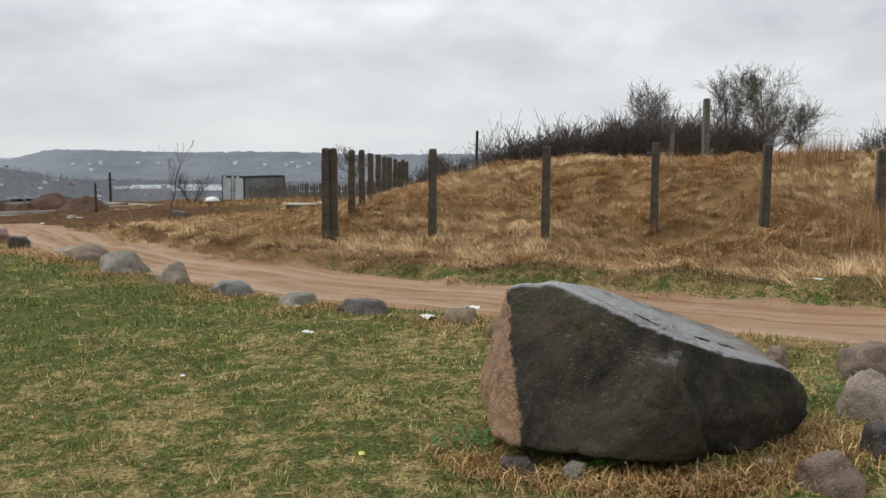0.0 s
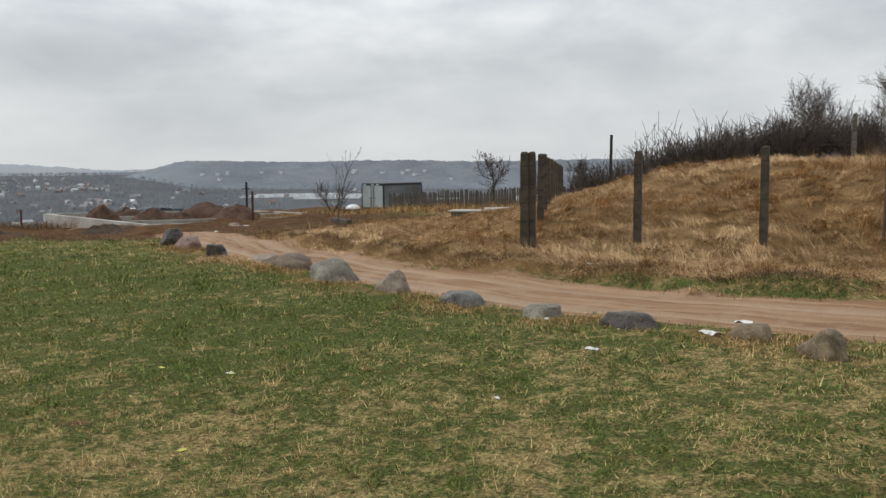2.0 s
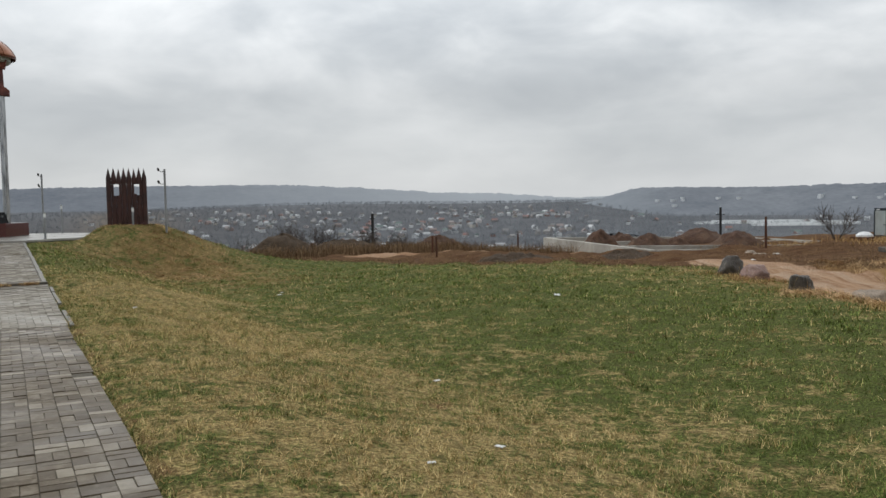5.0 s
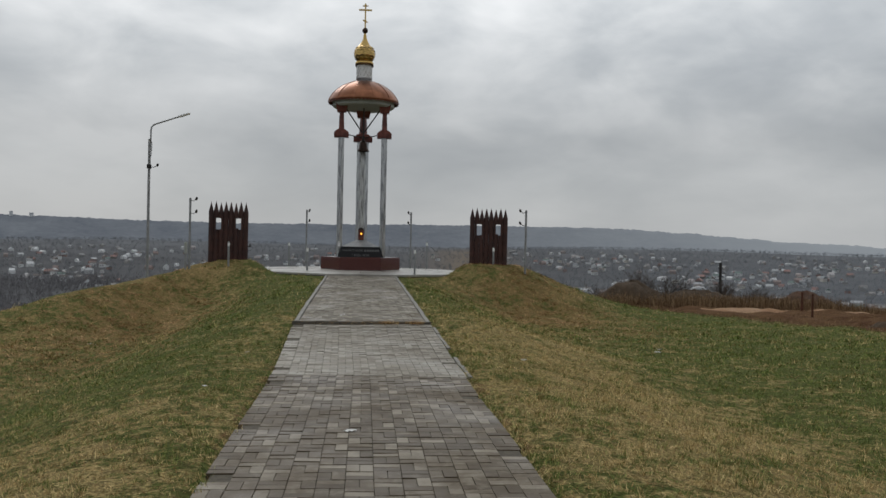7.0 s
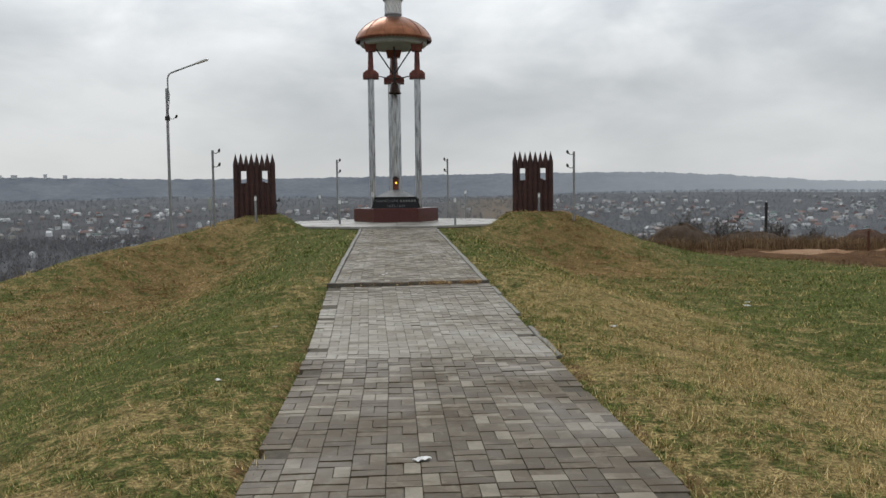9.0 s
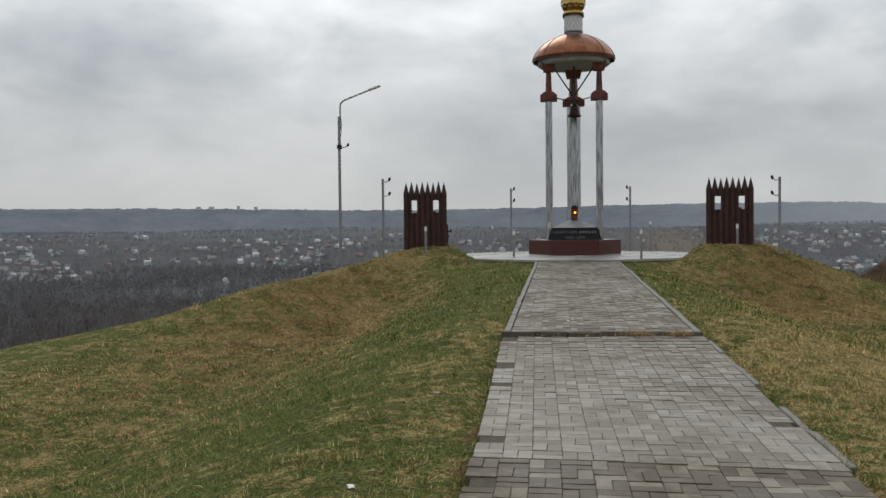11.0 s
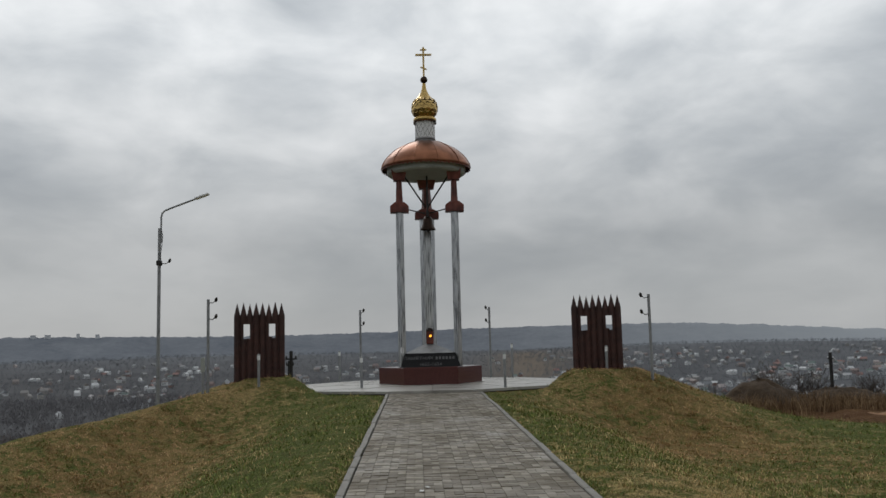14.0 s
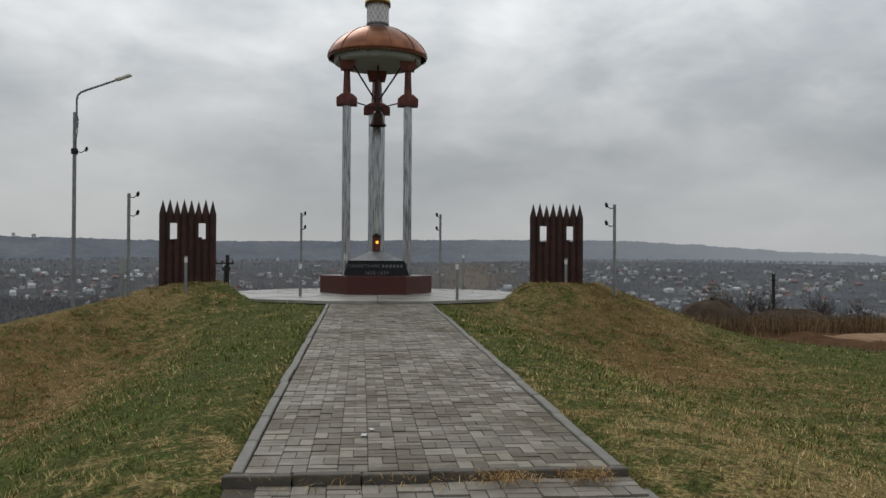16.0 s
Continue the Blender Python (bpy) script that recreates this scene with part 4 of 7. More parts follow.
for ring, (ra, rb) in enumerate(((0.2, 1.4), (1.4, 2.3), (2.3, 3.2), (3.2, 4.1), (4.1, 5.05))):
    k = 12 if ring < 2 else 24
    for j in range(k):
        a0, a1 = 2 * math.pi * j / k + radians(15), 2 * math.pi * (j + 1) / k + radians(15)

        def at_ring(r, a):
            # the terrace is a twelve-sided figure
            s = (a - radians(15)) % (math.pi / 6) - math.pi / 12
            return (-0.15 + r * math.cos(math.pi / 12) / math.cos(s) * math.cos(a), 22.1 + r * math.cos(math.pi / 12) / math.cos(s) * math.sin(a))
        g = 0.008
        q = [at_ring(ra + g, a0 + g / ra), at_ring(rb - g, a0 + g / rb), at_ring(rb - g, a1 - g / rb), at_ring(ra + g, a1 - g / ra)]
        part("slab", prism(bmesh.new(), q, 0.30, q, 0.0), M_PLAT, plat)
        sl = plat.children[-1].data
        for v in sl.vertices[4:]:
            v.co.z = 0.375 + 0.15 * (1 - math.hypot(v.co.x + 0.15, v.co.y - 22.1) / 5.0) + 0.003 * ((j * 7 + ring) % 3)


# ---- monument ----
def hexcol(bm, x, y, rx, ry, z0, z1, turn=0.0):
    return prism(bm, gon(6, 1.0, turn, x, y, rx, ry), z0, gon(6, 1.0, turn, x, y, rx, ry), z1)


def bracket(w, h, d):
    """A splayed collar, wider at the ends."""
    bm = bmesh.new()
    prof = [(-w, -h), (w, -h), (w, h * 0.25), (w * 0.52, h), (-w * 0.52, h), (-w, h * 0.25)]
    a = [bm.verts.new((x, -d, z)) for x, z in prof]
    b = [bm.verts.new((x, d, z)) for x, z in prof]
    k = len(prof)
    for i in range(k):
        bm.faces.new((a[i], a[(i + 1) % k], b[(i + 1) % k], b[i]))
    bm.faces.new(a)
    bm.faces.new(b[::-1])
    bmesh.ops.recalc_face_normals(bm, faces=bm.faces)
    bmesh.ops.bevel(bm, geom=list(bm.edges), offset=0.012, segments=1, affect="EDGES", clamp_overlap=True)
    return bm


def build_monument():
    mon = thing("monument", pose(CX, CY, 0.352), "tall steel-columned belfry monument with copper dome and gilded onion", "monument")
    g = 0.352
    hexa = [(-1.72, 0.0), (-0.86, -1.36), (0.86, -1.36), (1.72, 0.0), (0.86, 1.36), (-0.86, 1.36)]
    bm = prism(bmesh.new(), hexa, 0.0, hexa, 1.0 - g)
    bmesh.ops.bevel(bm, geom=list(bm.edges), offset=0.015, segments=1, affect="EDGES")
    part("base", bm, M_GRANITE, mon, "polished dark red granite base")
    q0 = [(-0.98, -0.98), (0.98, -0.98), (0.70, 0.9), (-0.70, 0.9)]
    q1 = [(-0.82, -0.62), (0.82, -0.62), (0.62, 0.75), (-0.62, 0.75)]
    plaque = part("plaque", prism(bmesh.new(), q0, 1.002 - g, q1, 1.44 - g), M_BLACK, mon, "black granite block with worn inscription")
    q2 = [(-0.84, -0.64), (0.84, -0.64), (0.64, 0.77), (-0.64, 0.77)]
    q3 = [(-0.16, -0.16), (0.16, -0.16), (0.16, 0.3), (-0.16, 0.3)]
    part("cap", prism(bmesh.new(), q2, 1.444 - g, q3, 1.74 - g), M_ZINC, mon, "low steel pyramid over the plaque")
    # inscription on the sloping front
    slope = math.degrees(math.atan2(0.438, 0.36))
    for body, dz, size in (("ПАМЯТНИК", 0.66, 0.17), ("1632-1634", 0.22, 0.17)):
        cu = bpy.data.curves.new("lettering", "FONT")
        cu.body, cu.size, cu.extrude, cu.align_x = body, size, 0.004, "CENTER" if dz < 0.5 else "RIGHT"
        tmp = bpy.data.objects.new("lettering", cu)
        me = bpy.data.meshes.new_from_object(tmp)
        bpy.data.objects.remove(tmp)
        ob = new("lettering", me)
        me.materials.append(M_LETTER)
        ob.parent = plaque
        f = dz - 0.137
        ob.matrix_local = pose(0.0 if dz < 0.5 else 0.10, -0.98 + 0.36 * f - 0.006, 1.002 - g + 0.438 * f + 0.005, slope, 0, 0)
    for k, x in enumerate((0.20, 0.31, 0.42, 0.53, 0.64, 0.75)):
        f = 0.523
        ob = part("lettering", B(-0.036, 0.036, -0.0, 0.11, 0.0, 0.004), M_LETTER, plaque)
        ob.matrix_local = pose(x, -0.98 + 0.36 * f - 0.006, 1.002 - g + 0.438 * f + 0.005, slope, 0, 0)
    # columns: two in front, one wide behind
    for x, y, rx, ry in ((-0.92, -0.52, 0.145, 0.145), (0.92, -0.52, 0.145, 0.145), (0.0, 1.02, 0.26, 0.20)):
        back = y > 0
        turn = 0.0 if back else radians(30)
        col = part("column", hexcol(bmesh.new(), x, y, rx, ry, 0.6 if back else 1.002 - g, 6.12 - g, turn), M_STEEL, mon, "streaked brushed steel column")
        ob = part("collar", bracket(0.31 if not back else 0.42, 0.17, 0.19), M_MAROON, col, "maroon sheet collar")
        ob.matrix_local = pose(x, y, 6.29 - g)
        s = 1.0 if not back else 1.35
        sh = part("shaft", prism(bmesh.new(), gon(6, 0.135 * s, turn, x, y), 6.46 - g, gon(6, 0.105 * s, turn, x, y), 7.22 - g), M_MAROON, col, "tapering maroon shaft")
        ob = part("head", prism(bmesh.new(), gon(4, 0.27 * s, radians(45), x, y, 1.0, 0.8), 7.2 - g, gon(4, 0.36 * s, radians(45), x, y, 1.0, 0.8), 7.56 - g), M_MAROON, sh)
    # round sticker on one column
    bm = lathe(bmesh.new(), [(0.0001, 0), (0.07, 0), (0.07, 0.006), (0.0001, 0.006)], 20)
    ob = part("sticker", bm, M_WHITE, mon, "worn white sticker")
    ob.matrix_local = pose(-0.92, -0.52 - 0.131, 1.55 - g, 90, 0, 0)
    ob.scale = (0.8, 1.7, 1)
    # ties and braces between the columns
    for x in (-0.92, 0.92):
        part("tie", tube(bmesh.new(), (x, -0.52, 6.30 - g), (0, 0.95, 6.30 - g), 0.022, n=8), M_IRON, mon)
        part("brace", tube(bmesh.new(), (x * 0.82, -0.45, 7.40 - g), (x * 0.05, 0.8, 6.52 - g), 0.028, n=8), M_IRON, mon)
    # dome: white ring, soffit, copper shell with ribs
    part("soffit", lathe(bmesh.new(), [(0.0001, 7.50 - g), (1.26, 7.46 - g), (1.33, 7.51 - g), (1.36, 7.86 - g), (0.0001, 7.87 - g)], 48), M_SOFFIT, mon, "pale drum under the dome", smooth=False)
    prof = [(1.50, 7.66 - g), (1.545, 7.70 - g), (1.53, 7.77 - g)]
    for k in range(1, 13):
        r = 1 - 0.83 * k / 12
        prof.append((1.53 * r, 7.77 - g + 0.88 * (1 - r ** 2.15) ** 0.78))
    prof = [(r, z) for r, z in prof if r > 0.2] + [(0.22, 8.665 - g)]
    dome = part("dome", lathe(bmesh.new(), prof, 64, close_top=True), M_COPPER, mon, "bright and tarnished copper sheet dome", smooth=True)
    for k in range(12):
        a = 2 * math.pi * (k + 0.5) / 12
        pts = [(r * math.cos(a) * 1.004, r * math.sin(a) * 1.004, z + 0.006) for r, z in prof[1:]]
        part("seam", bent(bmesh.new(), pts, 0.011, 5), M_COPPER, dome)
    for k in range(60):
        a = 2 * math.pi * k / 60
        ob = part("scallop", prism(bmesh.new(), [(-0.06, 0.0), (0.06, 0.0), (0.06, 0.012), (-0.06, 0.012)], 0.0, [(-0.02, 0.0), (0.02, 0.0), (0.02, 0.012), (-0.02, 0.012)], -0.055), M_MAROON, dome)
        ob.matrix_local = pose(1.515 * math.cos(a), 1.515 * math.sin(a), 7.68 - g, 0, 0, math.degrees(a) + 90)
    # drum and onion
    part("neck", lathe(bmesh.new(), [(0.30, 8.60 - g), (0.30, 8.70 - g), (0.35, 8.72 - g), (0.35, 8.76 - g), (0.3, 8.77 - g)], 32), M_ZINC, mon)
    drum = part("drum", lathe(bmesh.new(), [(0.335, 8.74 - g), (0.335, 9.36 - g)], 40), M_WHITE, mon, "white drum with a lattice of dark lines", smooth=True)
    for k in range(14):
        for s in (-1, 1):
            a = 2 * math.pi * k / 14
            pts = [(0.338 * math.cos(a + s * u * 1.0), 0.338 * math.sin(a + s * u * 1.0), 8.76 - g + 0.6 * u) for u in np.linspace(0, 1, 7)]
            part("lattice_bar", bent(bmesh.new(), pts, 0.0048, 4), M_IRON, drum)
    ring = part("ring", lathe(bmesh.new(), [(0.34, 9.33 - g), (0.39, 9.36 - g), (0.40, 9.44 - g), (0.36, 9.50 - g), (0.30, 9.52 - g)], 40), M_GILT, mon, "gilded cornice ring", smooth=True)
    for k in range(26):
        a = 2 * math.pi * k / 26
        ob = part("tooth", B(-0.02, 0.02, -0.012, 0.012, -0.07, 0.01), M_BRONZE, ring)
        ob.matrix_local = pose(0.385 * math.cos(a), 0.385 * math.sin(a), 9.36 - g, 0, 0, math.degrees(a) + 90)
    onion_prof = [(0.30, 9.50), (0.40, 9.60), (0.452, 9.74), (0.455, 9.84), (0.42, 9.98), (0.33, 10.12), (0.22, 10.25), (0.135, 10.38), (0.085, 10.52), (0.06, 10.68), (0.05, 10.78)]
    onion = part("onion", lathe(bmesh.new(), [(r, z - g) for r, z in onion_prof], 48, close_top=True), M_GILT, mon, "gilded scaled onion cupola", smooth=True)
    zs = [z for r, z in onion_prof]
    rs = [r for r, z in onion_prof]
    bm = bmesh.new()
    for row in range(6):
        z = 9.64 + row * 0.105
        r = float(np.interp(z, zs, rs)) + 0.006
        r2 = float(np.interp(z - 0.13, zs, rs)) + 0.016
        k = 12
        for j in range(k):
            a = 2 * math.pi * (j + 0.5 * (row % 2)) / k
            wv = math.pi / k * 1.02
            top = [bm.verts.new((r * math.cos(a + t), r * math.sin(a + t), z - g)) for t in (-wv, wv)]
            low_ = [bm.verts.new((r2 * math.cos(a + t), r2 * math.sin(a + t), z - g - dz)) for t, dz in ((wv, 0.06), (wv * 0.6, 0.105), (0, 0.13), (-wv * 0.6, 0.105), (-wv, 0.06))]
            bm.faces.new([top[0], top[1]] + low_)
    tagged(part("scales", bm, M_GILT, onion), kind="stuff")
    part("ball", lathe(bmesh.new(), [(0.125 * math.sin(a) + 0.0001, 10.86 - g - 0.125 * math.cos(a)) for a in np.linspace(0.05, math.pi - 0.05, 12)], 24), M_BRONZE, mon, "dark gilt ball", smooth=True)
    cross = part("cross", B(-0.032, 0.032, -0.02, 0.02, 10.95 - g, 12.04 - g, bevel=0.006), M_GILT, mon, "gilded eight-ended cross")
    part("bar", B(-0.28, 0.28, -0.022, 0.022, 11.72 - g, 11.79 - g, bevel=0.006), M_GILT, cross)
    part("bar", B(-0.115, 0.115, -0.022, 0.022, 11.91 - g, 11.96 - g, bevel=0.006), M_GILT, cross)
    ob = part("bar", B(-0.115, 0.115, -0.022, 0.022, -0.025, 0.025, bevel=0.006), M_GILT, cross)
    ob.matrix_local = pose(0, 0, 11.27 - g, 0, 24, 0)
    return mon


build_monument()

bell = thing("bell", pose(CX + 0.02, CY + 0.12, 5.62), "dark bronze bell hung between the columns", "bell")
part("body", lathe(bmesh.new(), [(0.27, 0.0), (0.265, 0.03), (0.215, 0.10), (0.18, 0.22), (0.165, 0.36), (0.12, 0.44), (0.0001, 0.46)], 32), M_BRONZE, bell, smooth=True)
part("yoke", B(-0.05, 0.05, -0.03, 0.03, 0.44, 0.66), M_IRON, bell)
part("clapper", tube(bmesh.new(), (0, 0, -0.1), (0, 0, 0.3), 0.03, 0.015), M_IRON, bell)
part("hanger", tube(bmesh.new(), (0, 0, 0.6), (0, 0, 1.90), 0.03), M_IRON, bell)

lan = thing("memorial_lantern", pose(CX, CY - 0.10, 1.735), "copper lantern with amber light on the monument's cap", "lantern")
part("body", B(-0.12, 0.12, -0.12, 0.12, 0.0, 0.44, bevel=0.02), M_MAROON, lan)
part("roof", prism(bmesh.new(), gon(4, 0.22, radians(45)), 0.44, gon(4, 0.05, radians(45)), 0.54), M_BRONZE, lan)
ob = part("lamp", lathe(bmesh.new(), [(0.0001, 0), (0.042, 0), (0.042, 0.02), (0.0001, 0.02)], 20), M_FLAME, lan, "glowing amber lamp")
ob.matrix_local = pose(0.02, -0.121, 0.27, 90, 0, 0)


# ---- palisade towers ----
def stake(bm, x, z0, z1, w, pointed):
    r = w / 2
    ring = gon(8, r / math.cos(math.pi / 8), math.pi / 8, x, 0.0, 1.0, 0.8)
    a = [bm.verts.new((p[0], p[1], z0)) for p in ring]
    b = [bm.verts.new((p[0], p[1], z1)) for p in ring]
    for i in range(8):
        bm.faces.new((a[i], a[(i + 1) % 8], b[(i + 1) % 8], b[i]))
    bm.faces.new(a[::-1])
    if pointed:
        tip = bm.verts.new((x, 0, z1 + 0.43))
        for i in range(8):
            bm.faces.new((b[i], b[(i + 1) % 8], tip))
    else:
        bm.faces.new(b)
    return bm


def half_stake(x, side, z0, z1, w):
    """What is left of a stake beside a window slot."""
    a, b = sorted((x + side * 0.02 * w, x + side * 0.485 * w))
    return B(a, b, -0.065, 0.065, z0, z1, bevel=0.012)


def palisade(x, y, turn, label):
    zb = 0.80
    th = thing("palisade", pose(x, y, zb, 0, 0, turn), label, "palisade", "palisade towers by the monument")
    w = 1.66 / 8
    for k in range(8):
        cx = (k - 3.5) * w
        dz = 0.03 * math.sin(k * 2.3)
        if k in (1, 2, 5, 6):
            sill = 1.30 + 0.05 * math.sin(k * 5.1)
            part("stake", stake(bmesh.new(), cx, -0.5, sill, w * 0.97, False), M_STAKE, th)
            part("stake", stake(bmesh.new(), cx, 1.74, 2.02 + dz, w * 0.97, True), M_STAKE, th)
            part("stake", half_stake(cx, -1 if k in (1, 5) else 1, sill - 0.01, 1.75, w), M_STAKE, th)
        else:
            part("stake", stake(bmesh.new(), cx, -0.5, 2.02 + dz, w * 0.97, True), M_STAKE, th)
    for z0, z1 in ((0.35, 0.47), (1.80, 1.92)):
        part("rail", B(-0.82, 0.82, 0.085, 0.13, z0, z1), M_STAKE, th)
    return th


palisade(-5.82, 20.7, 4, "dark red-brown pointed stake wall with two window slots on the mound")
palisade(5.42, 20.67, -4, "dark red-brown pointed stake wall with two window slots on the mound")


# ---- poles round the terrace ----
def camera_arm(th, x, z, side):
    arm = part("arm", bent(bmesh.new(), [(x, 0, z), (x + side * 0.10, -0.02, z - 0.02), (x + side * 0.18, -0.04, z + 0.04), (x + side * 0.2, -0.05, z + 0.10)], 0.014, 6), M_IRON, th)
    bm = lathe(bmesh.new(), [(0.0001, -0.075), (0.036, -0.07), (0.05, 0.0), (0.04, 0.05), (0.022, 0.065), (0.022, 0.085), (0.0001, 0.09)], 12)
    ob = part("floodlight", bm, M_IRON, arm, "small dark floodlight", smooth=True)
    ob.matrix_local = pose(x + side * 0.22, -0.06, z + 0.08, 35, side * 25, 0)


def lamp_post(x, y, top, side, zb=None):
    zb = z_at(x, y) if zb is None else zb
    th = thing("floodlight_pole", pose(x, y, zb - 0.03), "slim grey steel pole with two small floodlights", "pole", "floodlight poles round the terrace")
    h = top - zb + 0.03
    part("pole", tube(bmesh.new(), (0, 0, 0), (0, 0, h), 0.045, n=12), M_ZINC, th, smooth=False)
    camera_arm(th, 0.04 * side, h - 0.10, side)
    camera_arm(th, 0.04 * side, h - 0.62, side)


lamp_post(-7.12, 19.1, 3.30, 1)
lamp_post(6.72, 18.8, 3.12, -1)
lamp_post(-2.95, 27.3, 3.22, 0.55, 0.27)
lamp_post(2.35, 27.3, 3.22, -0.55, 0.27)


def bollard(x, y, zb, h):
    th = thing("bollard", pose(x, y, zb - 0.03), "slim grey light bollard with a pale ringed top", "bollard", "bollards round the terrace")
    part("post", tube(bmesh.new(), (0, 0, 0), (0, 0, h - 0.20), 0.042, n=12), M_ZINC, th)
    part("lens", tube(bmesh.new(), (0, 0, h - 0.195), (0, 0, h - 0.05), 0.046, n=12), M_WHITE, th, "white ringed lens")
    part("cap", lathe(bmesh.new(), [(0.05, h - 0.046), (0.05, h - 0.02), (0.0001, h)], 12), M_ZINC, th)


for bx, by, bz in ((-5.58, 19.3, 1.56), (5.52, 19.8, 1.556), (-2.36, 19.3, 1.40), (2.03, 17.9, 1.42), (-3.75, 26.6, 1.58), (3.1, 26.0, 1.72)):
    zb = z_at(bx, by) + (0.12 if math.hypot(bx + 0.15, by - 22.1) < 4.9 else 0.0)
    bollard(bx, by, zb, bz - zb + 0.03)

box_x, box_y = -7.25, 19.0
th = thing("meter_box", pose(box_x, box_y, z_at(box_x, box_y) - 0.03), "pale narrow box on a short grey post", "meter box")
part("post", tube(bmesh.new(), (0, 0, 0), (0, 0, 0.75), 0.04, n=10), M_ZINC, th)
part("box", B(-0.06, 0.06, -0.05, 0.05, 0.75, 1.2, bevel=0.01), M_SOFFIT, th)

lx, ly = -9.30, 21.2
zl = z_at(lx, ly) - 0.05
lamp = thing("street_lamp", pose(lx, ly, zl), "tall grey street lamp with one curved arm", "street lamp")
H = 5.89 - zl
part("pole", tube(bmesh.new(), (0, 0, 0), (0, 0, H), 0.062, 0.054, 12), M_ZINC, lamp)
arm = part("arm", bent(bmesh.new(), [(0.05, 0, H - 0.5), (0.05, 0, H + 0.38), (0.08, 0, H + 0.52), (0.18, -0.02, H + 0.61), (0.40, -0.05, H + 0.69), (1.28, -0.2, H + 0.97)], 0.032, 8), M_ZINC, lamp)
bm = bmesh.new()
box(bm, -0.26, 0.26, -0.09, 0.09, -0.035, 0.05, bevel=0.03)
ob = part("lamp_head", bm, M_WHITE, arm, "pale grey lamp head")
ob.matrix_local = pose(1.49, -0.24, H + 1.035, 0, -17, -10)
part("cable", bent(bmesh.new(), [(0.07, -0.06, H), (0.13, -0.09, H - 0.25), (0.11, -0.09, H - 0.6), (0.06, -0.08, H - 0.9), (0.10, -0.08, H - 1.3)], 0.012, 5), M_IRON, lamp)
part("clamp", B(-0.085, 0.085, -0.09, 0.09, H - 1.27, H - 1.10, bevel=0.02), M_IRON, lamp)
camera_arm(lamp, 0.08, H - 1.2, 1.3)


# ---- stones ----
def rock(name, x, y, half, planes, mat, label, category, seed, sink=0.1, turn=0.0, p=12, fine=5, rough=0.035, zc=None, group="", dents=(), crease=0.0, sway=2.2, chips=0.0):
    """A worn block: the soft meeting of a few faces, with lumps and chips."""
    bm = bmesh.new()
    bmesh.ops.create_icosphere(bm, subdivisions=fine, radius=1.0)
    N = np.array([Vector(n).normalized() for n, d in planes])
    D = np.array([d for n, d in planes])
    off = Vector((seed * 3.1, seed * 1.7, seed * 0.9))
    big_s = 1.0 / max(half)
    for v in bm.verts:
        d = v.co.normalized()
        k = np.maximum(N @ np.array(d), 0) / D
        r = float((k ** p).sum() ** (-1 / p))
        q = Vector(d) * r
        q = Vector((q.x * half[0], q.y * half[1], q.z * half[2]))
        n = 1 + rough * sway * noise.noise(q * 1.7 * big_s + off) + rough * noise.noise(q * 4.5 * big_s + off) + rough * 0.6 * noise.noise(q * 11 * big_s + off) + rough * 0.3 * noise.noise(q * 24 * big_s + off)
        ridge_ = abs(noise.noise(q * 2.6 * big_s - off))
        v.co = q * (n - rough * 0.9 * max(0, 0.12 - ridge_) * 6)
        if chips:
            for k, amp in ((2.7, 1.0), (6.5, 0.42), (15.0, 0.16)):
                near_, _ = noise.voronoi(q * k + off + Vector((0.3, 0.2, 0.1)) * noise.noise(q * k))
                v.co -= d * chips * amp * (near_[0] - 0.5)
            v.co += d * chips * 0.09 * noise.noise(q * 55)
    for v in bm.verts:
        for c, depth, wide in dents:
            v.co -= v.co.normalized() * depth * math.exp(-((v.co - Vector(c)).length / wide) ** 2)
        if crease and v.co.x < 0:
            s = v.co.y + 0.06 - 0.45 * v.co.z + 0.05 * noise.noise(v.co * 4)
            v.co.x += crease * max(0.0, min(1.0, 0.5 - s / 0.05)) * math.exp(-((v.co.y + 0.25) / 0.30) ** 2)
    zb = min(v.co.z for v in bm.verts)
    zz = (z_at(x, y) - sink - zb) if zc is None else zc
    me = mesh_of(name, bm, mat)
    me.polygons.foreach_set("use_smooth", [True] * len(me.polygons))
    ob = new(name, me)
    ob.matrix_world = pose(x, y, zz, 0, 0, turn)
    return tagged(ob, label, category, group)


M_BOULDER = great_boulder_material()
M_GREYSTONE = stone_material("grey_fieldstone", (0.112, 0.100, 0.076), (0.275, 0.247, 0.196), (0.38, 0.345, 0.29), 1.0, 0.55)
M_DARKSTONE = stone_material("dark_wet_stone", (0.033, 0.027, 0.022), (0.095, 0.081, 0.066), (0.155, 0.137, 0.115), 1.0, 0.35)
M_BLUESTONE = stone_material("bluish_stone", (0.080, 0.080, 0.073), (0.20, 0.195, 0.18), (0.29, 0.285, 0.265), 1.0, 0.45)
M_PINKSTONE = stone_material("pink_granite", (0.16, 0.095, 0.078), (0.33, 0.215, 0.18), (0.42, 0.34, 0.30), 1.4, 0.6)
M_BUFFSTONE = stone_material("buff_stone", (0.18, 0.138, 0.102), (0.37, 0.30, 0.235), (0.47, 0.41, 0.34), 1.2, 0.65)
M_TANSTONE = stone_material("tan_stone", (0.13, 0.096, 0.058), (0.29, 0.225, 0.145), (0.37, 0.30, 0.21), 1.5, 0.6, lichen=(0.15, 0.145, 0.075))
M_BROWNSTONE = stone_material("brown_stone", (0.105, 0.074, 0.053), (0.25, 0.182, 0.132), (0.33, 0.26, 0.20), 1.2, 0.5, lichen=(0.12, 0.12, 0.07))

